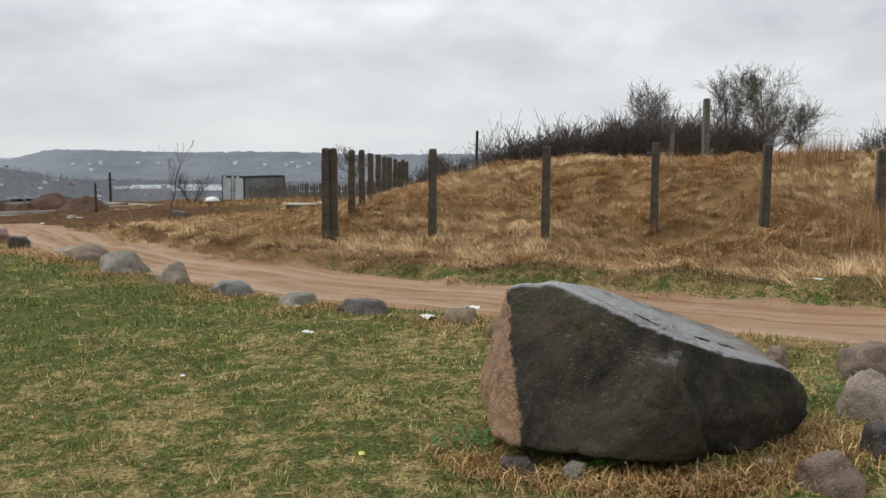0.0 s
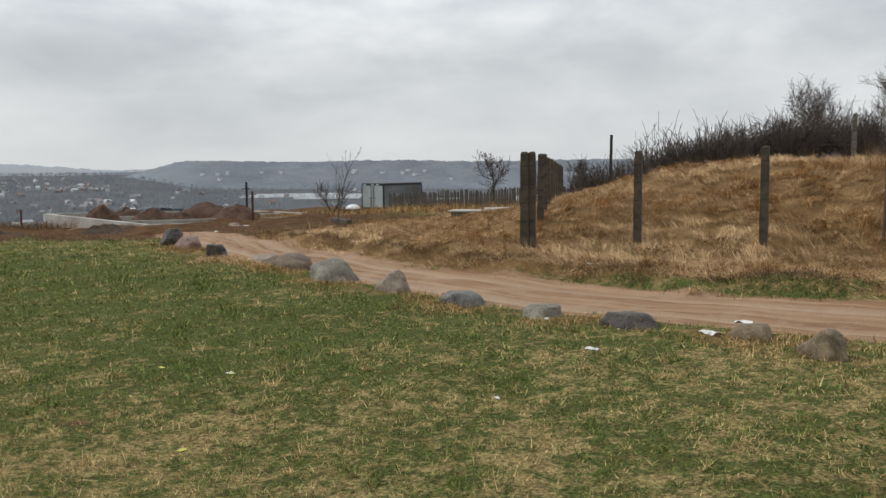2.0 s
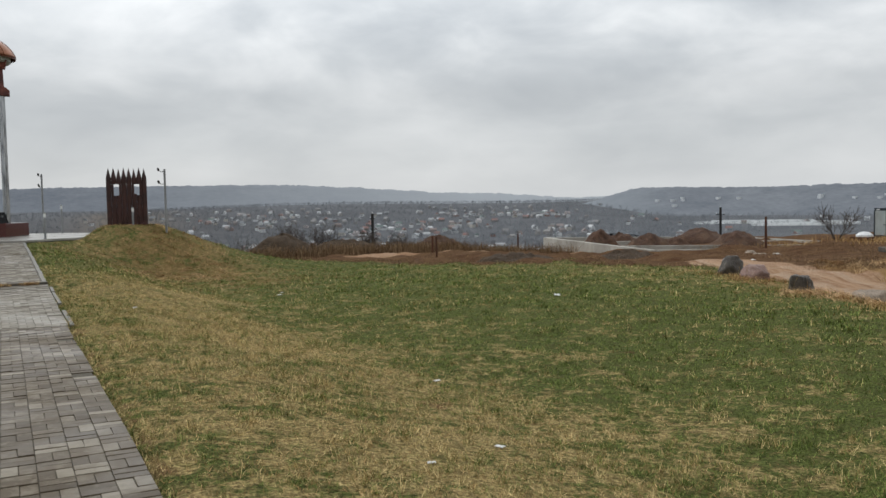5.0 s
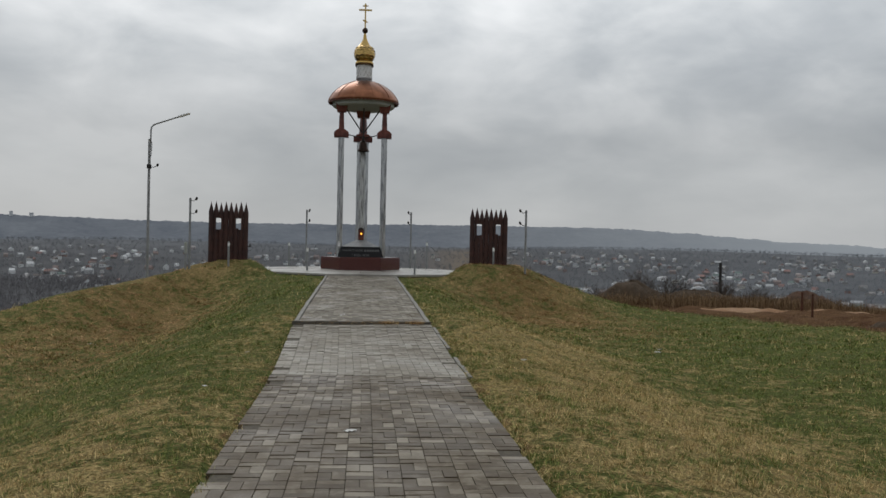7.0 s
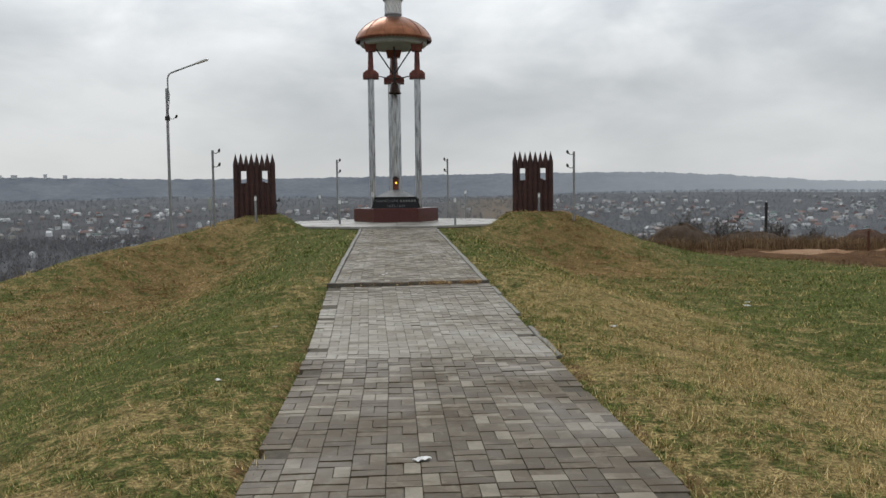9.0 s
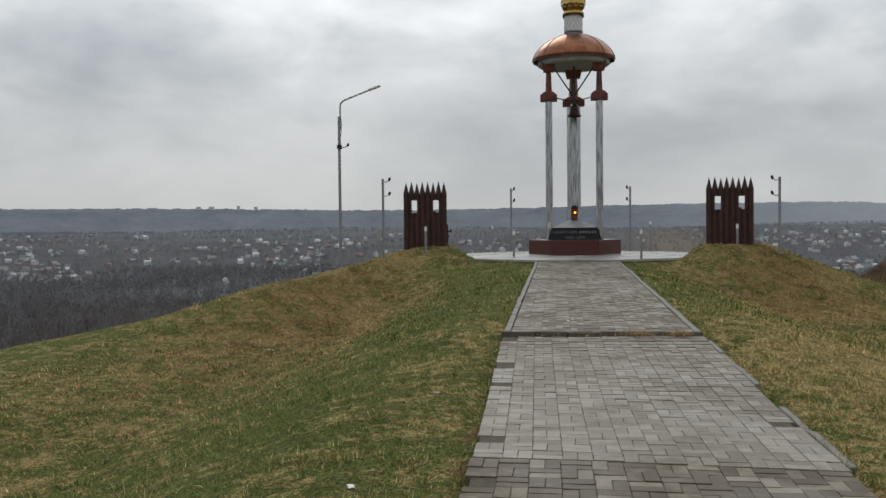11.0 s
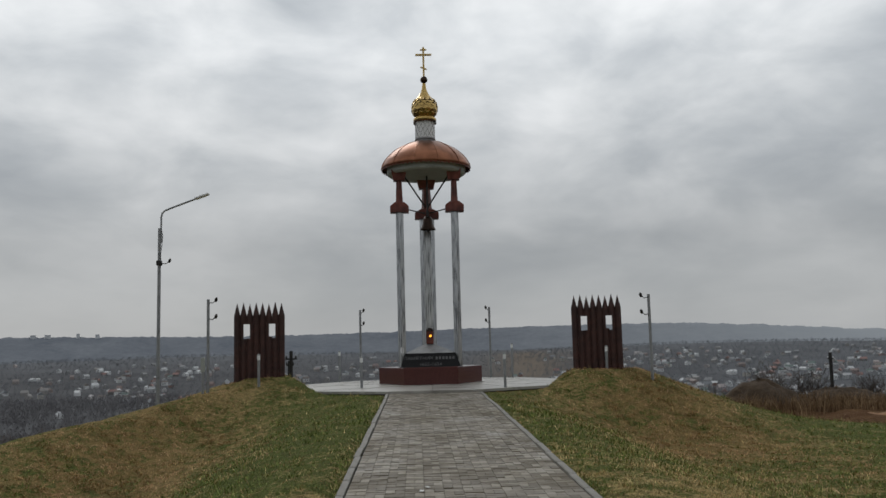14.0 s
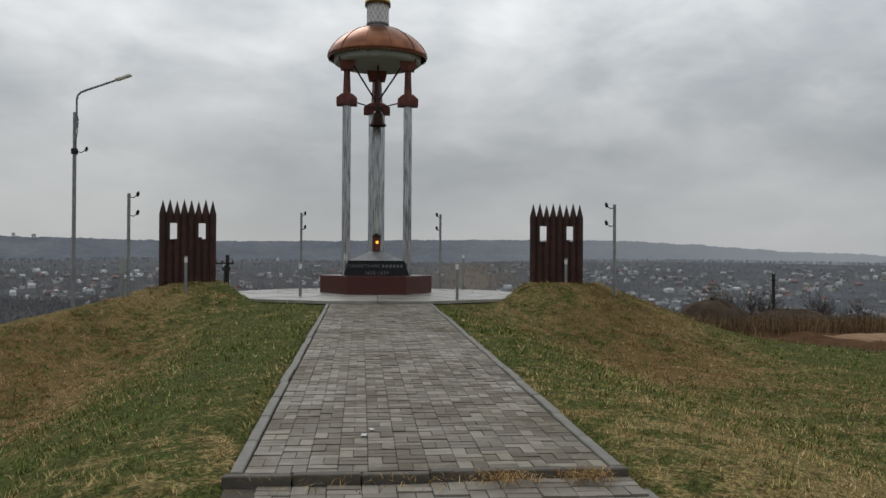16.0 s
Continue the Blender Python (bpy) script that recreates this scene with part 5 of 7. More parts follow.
rock("boulder", 7.812, -23.406, (1, 1, 1),
     [((-0.8, 0.393, 0.429), 0.488), ((-0.99, 0.035, 0.057), 0.616), ((-0.855, -0.463, 0.214), 0.549), ((-0.769, -0.402, -0.419), 0.69), ((-0.793, -0.562, 0.226), 0.826), ((0.993, -0.004, 0.117), 0.784), ((-0.07, -0.33, 0.941), 0.314),
      ((0.239, 0.08, 1.01), 0.657), ((0.078, 0.735, 0.669), 1.3), ((0.192, 0.98, 0.037), 1.42), ((-0.154, 0.992, 0.189), 1.08), ((0.033, 0.938, -0.34), 1.26), ((-0.132, -0.727, 0.761), 0.67), ((-0.086, -0.914, 0.403), 1.03),
      ((-0.118, -0.929, -0.356), 1.2), ((-0.178, -0.47, -0.856), 0.994), ((-0.114, 0.07, -0.918), 0.61), ((-0.102, 0.595, -0.8), 1.24), ((0.53, -0.842, -0.017), 1.15), ((0.676, 0.678, 0.423), 1.09)],
     M_BOULDER, "great dark wet boulder with a pink granite end, on the lawn", "boulder", 4, p=26, fine=7, rough=0.016, chips=0.062, zc=0.27, turn=28, dents=(((-0.44, 0.16, 0.30), 0.07, 0.08), ((-0.50, 0.06, 0.20), 0.04, 0.08), ((-0.30, 0.85, 0.35), 0.02, 0.10), ((-0.6, -0.5, -0.05), 0.025, 0.2), ((0.1, 0.9, 0.6), 0.03, 0.08)), crease=0.07, sway=0.5)

CUT = {
    "wedge": [((0, 0, 1), 0.75), ((-0.5, 0.3, 0.8), 0.62), ((0.6, 0.1, 0.7), 0.85), ((1, 0, 0), 1), ((-1, 0, 0.2), 0.9), ((0, 1, 0), 1), ((0, -1, 0.25), 0.9), ((0, 0, -1), 0.8), ((0.5, -0.7, 0.3), 0.9)],
    "round": [((0, 0, 1), 0.95), ((1, 0, 0), 1), ((-1, 0, 0), 1), ((0, 1, 0), 1), ((0, -1, 0), 1), ((0, 0, -1), 0.8), ((0.6, 0.5, 0.6), 1.05), ((-0.6, -0.4, 0.7), 1.0)],
    "flat": [((0.1, -0.05, 1), 0.62), ((1, 0, 0.2), 1), ((-1, 0, 0.3), 0.95), ((0, 1, 0), 1), ((0, -1, 0.1), 0.9), ((0, 0, -1), 0.7), ((-0.6, -0.6, 0.3), 0.95)],
    "dome": [((0.05, 0.0, 1), 0.80), ((-0.55, 0.1, 0.75), 0.74), ((0.5, -0.1, 0.8), 0.80), ((0.9, 0, 0.4), 0.9), ((-0.9, 0, 0.3), 0.95), ((0, 1, 0.2), 0.95), ((0, -1, 0.35), 0.88), ((0, 0, -1), 0.8)],
    "block": [((0.55, -0.1, 0.85), 0.66), ((-0.8, 0.1, 0.6), 0.80), ((0.9, 0.1, 0.1), 0.98), ((-1, 0, -0.25), 0.85), ((0, 1, 0.1), 0.85), ((0, -1, 0.2), 0.85), ((0, 0, -1), 0.8)],
    "peak": [((0.35, 0.1, 0.9), 0.72), ((-0.75, 0.1, 0.65), 0.70), ((1, 0, 0.1), 0.95), ((-1, 0, 0), 1), ((0, 1, 0.1), 0.9), ((0, -1, 0.3), 0.8), ((0, 0, -1), 0.8), ((0.5, -0.7, 0.4), 0.85)],
}
# x, y, width, height, cut, stone, label, turn
STONES = [
    (18.75, -1.05, 0.98, 0.56, "block", M_DARKSTONE, "dark upright fieldstone at the lawn's edge", 35),
    (18.30, -2.20, 0.88, 0.36, "round", M_PINKSTONE, "low pink granite stone at the lawn's edge", 60),
    (17.25, -4.70, 0.76, 0.36, "round", M_DARKSTONE, "dark round stone at the lawn's edge", 50),
    (17.0, -6.75, 1.0, 0.30, "flat", M_BUFFSTONE, "pale low stone half sunk in grass", 60),
    (16.0, -8.65, 1.0, 0.40, "round", M_BROWNSTONE, "grey-brown rounded stone beside the track", 50),
    (15.05, -10.55, 1.28, 0.50, "dome", M_GREYSTONE, "large grey wedge-shaped stone beside the track", 40),
    (14.30, -12.75, 0.68, 0.46, "peak", M_BUFFSTONE, "pale pointed granite stone beside the track", 60),
    (13.80, -14.65, 0.82, 0.32, "flat", M_BLUESTONE, "bluish flat-topped stone beside the track", 60),
    (13.20, -16.45, 0.80, 0.26, "flat", M_GREYSTONE, "grey stone with a pale top in dry grass", 30),
    (12.70, -18.05, 0.86, 0.25, "flat", M_DARKSTONE, "dark flat slab of stone in dry grass", 70),
    (12.50, -19.75, 0.62, 0.25, "flat", M_TANSTONE, "low flat tan stone in dry grass", 80),
    (11.65, -20.75, 0.56, 0.33, "round", M_TANSTONE, "lichened brown stone in dry grass", 20),
    (12.05, -21.75, 0.62, 0.34, "round", M_PINKSTONE, "pink granite stone behind the boulder", 10),
    (10.95, -24.03, 0.36, 0.26, "wedge", M_BROWNSTONE, "small brown stone beside the boulder", 10),
    (10.75, -24.90, 0.62, 0.36, "round", M_BROWNSTONE, "rounded brown stone by the track", 100),
    (9.20, -24.84, 0.54, 0.40, "round", M_BUFFSTONE, "rounded pinkish granite stone in grass", 80),
    (8.20, -24.93, 0.32, 0.26, "round", M_DARKSTONE, "dark smooth stone in grass", 0),
    (7.42, -24.63, 0.46, 0.27, "peak", M_BROWNSTONE, "rough brown stone beside the boulder", 80),
    (7.02, -22.70, 0.34, 0.17, "flat", M_DARKSTONE, "small dark stone at the boulder's foot", 60),
    (7.04, -23.08, 0.22, 0.14, "wedge", M_GREYSTONE, "small grey stone at the boulder's foot", 40),
]
for i, (x, y, w, h, cut, mat, label, turn) in enumerate(STONES):
    rg = random.Random(300 + i)
    faces = CUT[cut] + [((rg.uniform(-1, 1), rg.uniform(-1, 1), rg.uniform(0.0, 0.9)), rg.uniform(0.68, 0.93)) for _ in range(9)]
    rock("fieldstone", x, y, (w * 0.47, w * 0.38, h * 0.70), faces, mat, label, "stone", 10 + i, sink=h * 0.34, turn=turn + rg.uniform(-15, 15), p=28, fine=4, rough=0.06, group="stones along the lawn")


# ---- concrete fence posts ----
def concrete_post(x, y, top, w, mat, lean, turn, label, group):
    zb = z_at(x, y) - 0.15
    th = thing("fence_post", pose(x, y, zb, lean[0], lean[1], turn), label, "fence post", group)
    h = top - zb
    bm = bmesh.new()
    n = 7
    rings = []
    for k in range(n + 1):
        z = h * k / n
        s = w / 2 * (1.06 - 0.12 * k / n) * (1 + 0.03 * math.sin(k * 2.1 + x))
        rings.append([bm.verts.new((sx * s, sy * s * 0.9, z)) for sx, sy in ((-1, -1), (1, -1), (1, 1), (-1, 1))])
    s = w / 2 * 0.62
    rings.append([bm.verts.new((sx * s, sy * s * 0.9, h + 0.05)) for sx, sy in ((-1, -1), (1, -1), (1, 1), (-1, 1))])
    for a, b in zip(rings, rings[1:]):
        for k in range(4):
            bm.faces.new((a[k], a[(k + 1) % 4], b[(k + 1) % 4], b[k]))
    bm.faces.new(rings[-1])
    bm.faces.new(rings[0][::-1])
    vert = [e for e in bm.edges if abs(e.verts[0].co.z - e.verts[1].co.z) > 0.1]
    bmesh.ops.bevel(bm, geom=vert, offset=0.018, segments=1, affect="EDGES")
    for v in bm.verts:
        v.co += Vector((noise.noise(v.co * 3 + Vector((x, y, 0))), noise.noise(v.co * 3 + Vector((y, x, 5))), 0)) * 0.012
    part("shaft", bm, mat, th)
    for z in (0.34, 0.52, 0.70, 0.88):
        s = w / 2 * 1.04
        bm = bmesh.new()
        box(bm, -s, s, -s * 0.9, s * 0.9, h * z - 0.012, h * z + 0.012, bevel=0.004)
        part("wire_loop", bm, M_IRON, th, "dark wire loop")
    return th


G_POST = "concrete posts along the dry slope"
for x, y, top, w, lean, turn in ((20.10, -12.48, 1.99, 0.22, (0, -0.6), 22), (20.22, -12.62, 1.99, 0.21, (0, -0.55), 22), (21.22, -14.95, 1.98, 0.20, (0.3, -1.2), 12), (22.16, -17.66, 2.06, 0.20, (0, 0.2), 8),
                             (23.2, -20.14, 2.17, 0.21, (0, 0.4), 15), (24.2, -22.64, 2.15, 0.22, (0.5, 0.6), 20), (25.2, -25.2, 2.02, 0.24, (0, 0.3), 10)):
    concrete_post(x, y, top, w, M_POST, lean, turn, "dark weathered concrete fence post with wire loops", G_POST)
for k, top in enumerate((1.98, 2.01, 1.92, 1.90, 1.84, 1.82, 1.75, 1.62, 1.72, 1.62), 1):
    x, y = 20.27 + (k * 2.42 + 0.5) * 0.9135, -12.66 + (k * 2.42 + 0.5) * 0.4067
    concrete_post(x, y, top, 0.21, M_POST, (0.4 * math.sin(k * 1.9), 0.8 * math.cos(k * 2.7)), 22 + 5 * math.sin(k), "dark weathered concrete post in a receding row", "receding row of concrete posts")
concrete_post(44.3, -5.15, 1.55, 0.24, M_POST, (0, 0.5), 20, "short dark concrete post beside the hill", "posts on the hill")
concrete_post(44.6, -16.4, 3.9, 0.22, M_GREYPOST, (0, 0), 10, "pale grey concrete post on the hill", "posts on the hill")
concrete_post(45.4, -17.85, 4.75, 0.30, M_GREYPOST, (0, 0.8), 30, "thick lichened concrete post on the hill", "posts on the hill")


# ---- poles ----
def pole(name, x, y, top, r, mat, label, bars=(), lean=0.0):
    zb = z_at(x, y) - 0.2
    th = thing(name, pose(x, y, zb, 0, lean, -45), label, "pole")
    h = top - zb
    part("shaft", tube(bmesh.new(), (0, 0, 0), (0, 0, h), r, r * 0.82, 10), mat, th)
    for dz, w in bars:
        arm = part("crossarm", B(-w, w, -0.04, 0.04, h - dz - 0.05, h - dz + 0.05, bevel=0.01), mat, th)
        for sx in (-w * 0.9, w * 0.9):
            part("insulator", lathe(bmesh.new(), [(0.02, 0), (0.05, 0.03), (0.03, 0.08), (0.05, 0.11), (0.0001, 0.16)], 10), M_WHITE, arm).matrix_local = pose(sx, 0, h - dz + 0.05)
    if bars:
        part("top_insulator", lathe(bmesh.new(), [(0.03, 0), (0.06, 0.05), (0.03, 0.12), (0.0001, 0.2)], 10), M_WHITE, th).matrix_local = pose(0, 0, h)
    return th


pole("utility_pole", 100.4, 80.9, -0.4, 0.22, M_DARKWOOD, "dark utility pole with white insulators", ((1.1, 0.7),))
pole("utility_pole", 40.8, 78.6, 0.1, 0.20, M_DARKWOOD, "dark tarred utility pole beyond the brush", ((0.6, 0.28),))
pole("utility_pole", 97.4, 17.1, 5.3, 0.20, M_DARKWOOD, "bare dark wooden utility pole", (), 0.8)
pole("steel_post", 37.3, 14.6, 0.36, 0.075, M_RUST, "dark rusty steel post at the site")
pole("barrier_post", 24.1, 28.6, -0.62, 0.075, M_RUST, "rusty steel tube post at the lawn's edge")
pole("barrier_post", 20.3, 20.5, -0.27, 0.055, M_RUST, "rusty steel tube post at the lawn's edge")
pole("steel_post", 47.5, 56.0, -2.0, 0.10, M_RUST, "short dark post behind the foundation")

px_, py_ = -7.4, 38.0
zb = z_at(px_, py_) - 0.2
th = thing("transformer_pole", pose(px_, py_, zb, 0, 0, 12), "braced dark utility pole top with insulators below the mound", "pole")
h = 1.62 - zb
part("shaft", tube(bmesh.new(), (0, 0, 0), (0, 0, h), 0.12, 0.09, 10), M_DARKWOOD, th)
part("strut", tube(bmesh.new(), (-0.35, 0, 0), (-0.08, 0, h - 0.5), 0.10, 0.08, 8), M_DARKWOOD, th)
for dz, w in ((0.42, 0.62), (0.75, 0.25)):
    arm = part("crossarm", B(-w, w * 0.5, -0.05, 0.05, h - dz - 0.04, h - dz + 0.04), M_IRON, th)
    for sx in (-w * 0.9, -w * 0.4, w * 0.4):
        part("insulator", lathe(bmesh.new(), [(0.03, 0), (0.06, 0.04), (0.03, 0.1), (0.0001, 0.16)], 8), M_IRON, arm).matrix_local = pose(sx, 0, h - dz + 0.04)


# ---- container and yard ----
cz = z_at(64.5, 24.6) - 0.1
con = thing("container", pose(61.55, 23.45, cz, 0, 0, 0.5), "grey site container with dark blue frame beside a picket fence", "container")
ct = 0.26 - cz
body = part("body", B(0.04, 5.96, 0.04, 2.36, 0.1, ct - 0.1), M_SIDE, con, "grey sheet body")
for k in range(36):
    x = 0.2 + k * 0.16
    part("corrugation", B(x, x + 0.07, 0.012, 0.038, 0.2, ct - 0.2), M_SIDE, body)
for k, (y0, y1) in enumerate(((0.08, 1.18), (1.22, 2.32))):
    door = part("door", B(-0.01, 0.035, y0, y1, 0.16, ct - 0.16, bevel=0.01), M_SHEET, con, "pale grey-green steel door leaf")
    yy = y1 - 0.14 if k == 0 else y0 + 0.14
    part("lock_rod", tube(bmesh.new(), (-0.035, yy, 0.2), (-0.035, yy, ct - 0.2), 0.022), M_FRAME, door)
    part("handle", B(-0.06, -0.02, yy - 0.2, yy + 0.2, 0.95, 1.0), M_FRAME, door, "dark lever handle")
for x0, x1, y0, y1 in ((-0.02, 0.12, -0.02, 0.08), (-0.02, 0.12, 2.32, 2.42), (5.88, 6.0, -0.02, 0.08), (5.88, 6.0, 2.32, 2.42)):
    part("corner_post", B(x0, x1, y0, y1, 0, ct - 0.1), M_FRAME, con)
for z in (0.0, ct - 0.14):
    part("rail", B(0.12, 5.88, -0.02, 0.06, z, z + 0.14), M_FRAME, con)
    part("rail", B(-0.03, 0.09, 0.08, 2.32, z, z + 0.14), M_FRAME, con)
part("roof", B(-0.03, 6.0, -0.02, 2.42, ct, ct + 0.05), M_FRAME, con, "dark roof edge")
for y0 in (0.5, 1.05, 1.9):
    part("snow_patch", B(-0.045, -0.032, y0, y0 + 0.28, ct - 0.11, ct - 0.03), M_WHITE, con, "white worn marking")

FS, FA, FC = Vector((60.9, 22.4)), Vector((57.6, 11.6)), Vector((54.2, 0.2))
rng = random.Random(12)
for (a, b, n) in ((FS, FA, 66), (FA, FC, 70)):
    d = b - a
    ang = math.degrees(math.atan2(d.y, d.x))
    fence = thing("picket_fence", pose(a.x, a.y, z_at(a.x, a.y), 0, 0, ang), "weathered grey wooden picket fence, uneven", "fence", "picket fences of the yard")
    L = d.length
    for k in range(n):
        s = (k + 0.5) / n * L
        wx, wy = a.x + d.x * s / L, a.y + d.y * s / L
        z0 = z_at(wx, wy) - z_at(a.x, a.y)
        hh = 1.38 + rng.uniform(-0.16, 0.12)
        w = 0.052 + rng.uniform(0, 0.025)
        bm = bmesh.new()
        prism(bm, [(-w, -0.012), (w, -0.012), (w, 0.012), (-w, 0.012)], -0.05, [(-w, -0.012), (w, -0.012), (w, 0.012), (-w, 0.012)], hh - 0.06)
        prism(bm, [(-w, -0.012), (w, -0.012), (w, 0.012), (-w, 0.012)], hh - 0.06, [(-0.012, -0.012), (0.012, -0.012), (0.012, 0.012), (-0.012, 0.012)], hh)
        ob = part("picket", bm, M_WOOD, fence)
        ob.matrix_local = pose(s, rng.uniform(-0.02, 0.02), z0, rng.uniform(-3, 3), rng.uniform(-4, 4), 0)
    z1 = z_at(b.x, b.y) - z_at(a.x, a.y)
    for hz_ in (0.35, 1.0):
        part("rail", tube(bmesh.new(), (0, 0.04, hz_), (L, 0.04, hz_ + z1), 0.035, n=6), M_WOOD, fence)
    for k in range(7):
        s = k / 6 * L
        part("post", tube(bmesh.new(), (s, 0.1, z1 * k / 6 - 0.1), (s, 0.1, z1 * k / 6 + 1.45), 0.06, n=6), M_WOOD, fence)

wz = z_at(58.6, 24.4)
well = thing("well_house", pose(58.6, 24.5, wz - 0.05, 0, 0, 10), "low brown wooden well box with a white lid", "well")
wh = -1.40 - wz + 0.05
part("box", B(-0.75, 0.75, -0.75, 0.75, 0, max(0.35, wh - 0.4)), M_RUST, well)
part("lid", lathe(bmesh.new(), [(0.62, max(0.36, wh - 0.39)), (0.60, max(0.42, wh - 0.25)), (0.35, max(0.6, wh - 0.06)), (0.0001, max(0.66, wh))], 16), M_WHITE, well, "white bulging lid")

pipe = thing("concrete_pipe", pose(30.75, -5.05, z_at(30.75, -5.05) + 0.15, 0, 0, -54), "pale pipe lying on the dry grass", "pipe")
bm = tube(bmesh.new(), (0, 0, 0), (1.9, 0, 0.06), 0.14, n=20, caps=False)
tube(bm, (0, 0, 0), (1.9, 0, 0.06), 0.115, n=20, caps=False)
part("shell", bm, M_PIPE, pipe)
part("rim", lathe(bmesh.new(), [(0.115, -0.02), (0.15, -0.02), (0.15, 0.04), (0.115, 0.04), (0.115, -0.02)], 20), M_PIPE, pipe).matrix_local = pose(0, 0, 0, 0, 90, 0)
slab_ = thing("concrete_slab", pose(30.95, -4.2, z_at(30.95, -4.2) - 0.03, 0, 0, 104), "pale flat slab lying on a mossy concrete block", "slab")
part("plate", B(-0.75, 0.75, -0.45, 0.45, 0.262, 0.33, bevel=0.015), M_FORMED, slab_)
part("block", B(-0.62, 0.66, -0.36, 0.36, 0, 0.26, bevel=0.03), M_GREYPOST, slab_, "mossy grey concrete block")
beam = thing("timber_beam", pose(31.5, 3.0, z_at(31.5, 3.0) + 0.0, 0, 0, 60), "dark old beam lying by the track", "beam")
part("log", B(-1.1, 1.1, -0.12, 0.12, 0, 0.2, bevel=0.02), M_WOOD, beam)


def tunnel(x, y, turn, L, r):
    zb = z_at(x, y)
    th = thing("film_greenhouse", pose(x, y, zb, 0, 0, turn), "low white film tunnel greenhouse behind dry grass", "greenhouse", "film tunnels in the yards")
    bm = bmesh.new()
    n = 12
    rings = []
    for s in np.linspace(-L / 2, L / 2, 9):
        sag = 1 - 0.02 * (1 + math.sin(s * 3.1))
        rings.append([bm.verts.new((s, r * math.cos(math.pi * k / n) * 1.1, r * 1.15 * math.sin(math.pi * k / n) * sag)) for k in range(n + 1)])
    for a, b in zip(rings, rings[1:]):
        for k in range(n):
            bm.faces.new((a[k], a[k + 1], b[k + 1], b[k]))
    for e in (rings[0], rings[-1]):
        bm.faces.new(e)
    part("film", bm, M_PLASTIC, th)
    for s in np.linspace(-L / 2, L / 2, 5):
        part("hoop", bent(bmesh.new(), [(s, (r + 0.03) * math.cos(math.pi * k / n) * 1.1, (r + 0.03) * 1.15 * math.sin(math.pi * k / n)) for k in range(n + 1)], 0.02, 5), M_ZINC, th)


tunnel(67.6, 4.4, -60, 6.0, 0.62)
tunnel(76.0, 13.5, -55, 8.0, 0.62)

# ---- building site ----
found = thing("foundation", pose(0, 0, 0), "pale poured concrete foundation walls on red-brown soil", "foundation")
A, Bq, Dq = Vector((39.6, 39.2)), Vector((34.2, 20.0)), Vector((55.5, 34.6))
Cq = Bq + (Dq - A)


def found_wall(a, b, top_a, top_b, w=0.4):
    d = (b - a).normalized()
    nrm = Vector((-d.y, d.x)) * w / 2
    bm = bmesh.new()
    pts = [(a - nrm, top_a), (b - nrm, top_b), (b + nrm, top_b), (a + nrm, top_a)]
    lowv = [bm.verts.new((p.x, p.y, -3.6)) for p, t in pts]
    topv = [bm.verts.new((p.x, p.y, t)) for p, t in pts]
    for i in range(4):
        bm.faces.new((lowv[i], lowv[(i + 1) % 4], topv[(i + 1) % 4], topv[i]))
    bm.faces.new(topv)
    bm.faces.new(lowv[::-1])
    part("wall", bm, M_FORMED, found)


TA, TB, TD, TC = -1.60, -1.55, -1.95, -1.75
found_wall(A, Bq, TA, TB)
found_wall(A + (Dq - A).normalized() * 0.2, Dq, TA - 0.004, TD)
found_wall(Bq + (Cq - Bq).normalized() * 0.2, Cq, TB - 0.004, TC)
found_wall(Dq, Cq, TD - 0.006, TC - 0.006)
for s in (0.35, 0.68):
    found_wall(A.lerp(Bq, s) + (Dq - A).normalized() * 0.2, Dq.lerp(Cq, s) - (Dq - A).normalized() * 0.2, TA - 0.02, TD - 0.02, 0.3)


def heap(name, x, y, r, h, mat, label, seed, sy=1.0):
    zb = z_at(x, y) - 0.1
    bm = bmesh.new()
    n, m = 28, 10
    rings = []
    for j in range(m + 1):
        u = j / m
        rings.append([])
        for k in range(n):
            a = 2 * math.pi * k / n
            rr = r * (1 - u) * (1 + 0.22 * noise.noise(Vector((math.cos(a) * 1.6, math.sin(a) * 1.6, seed))))
            z = h * (1 - (1 - u) ** 1.6) * (1 + 0.12 * noise.noise(Vector((math.cos(a) * 2, math.sin(a) * 2, seed + u * 3))))
            q = Vector((rr * math.cos(a), rr * sy * math.sin(a), z if j else -0.4))
            q += Vector((noise.noise(q * 2 + Vector((seed, 0, 0))), noise.noise(q * 2 + Vector((0, seed, 0))), noise.noise(q * 2.5 + Vector((0, 0, seed))))) * 0.17 * (1 if j else 0)
            rings[-1].append(bm.verts.new(q))
    for a, b in zip(rings, rings[1:]):
        for k in range(n):
            bm.faces.new((a[k], a[(k + 1) % n], b[(k + 1) % n], b[k]))
    bmesh.ops.remove_doubles(bm, verts=bm.verts, dist=0.001)
    me = mesh_of(name, bm, mat)
    me.polygons.foreach_set("use_smooth", [True] * len(me.polygons))
    ob = new(name, me)
    ob.matrix_world = pose(x, y, zb)
    return tagged(ob, label, "heap", "soil heaps of the building site")


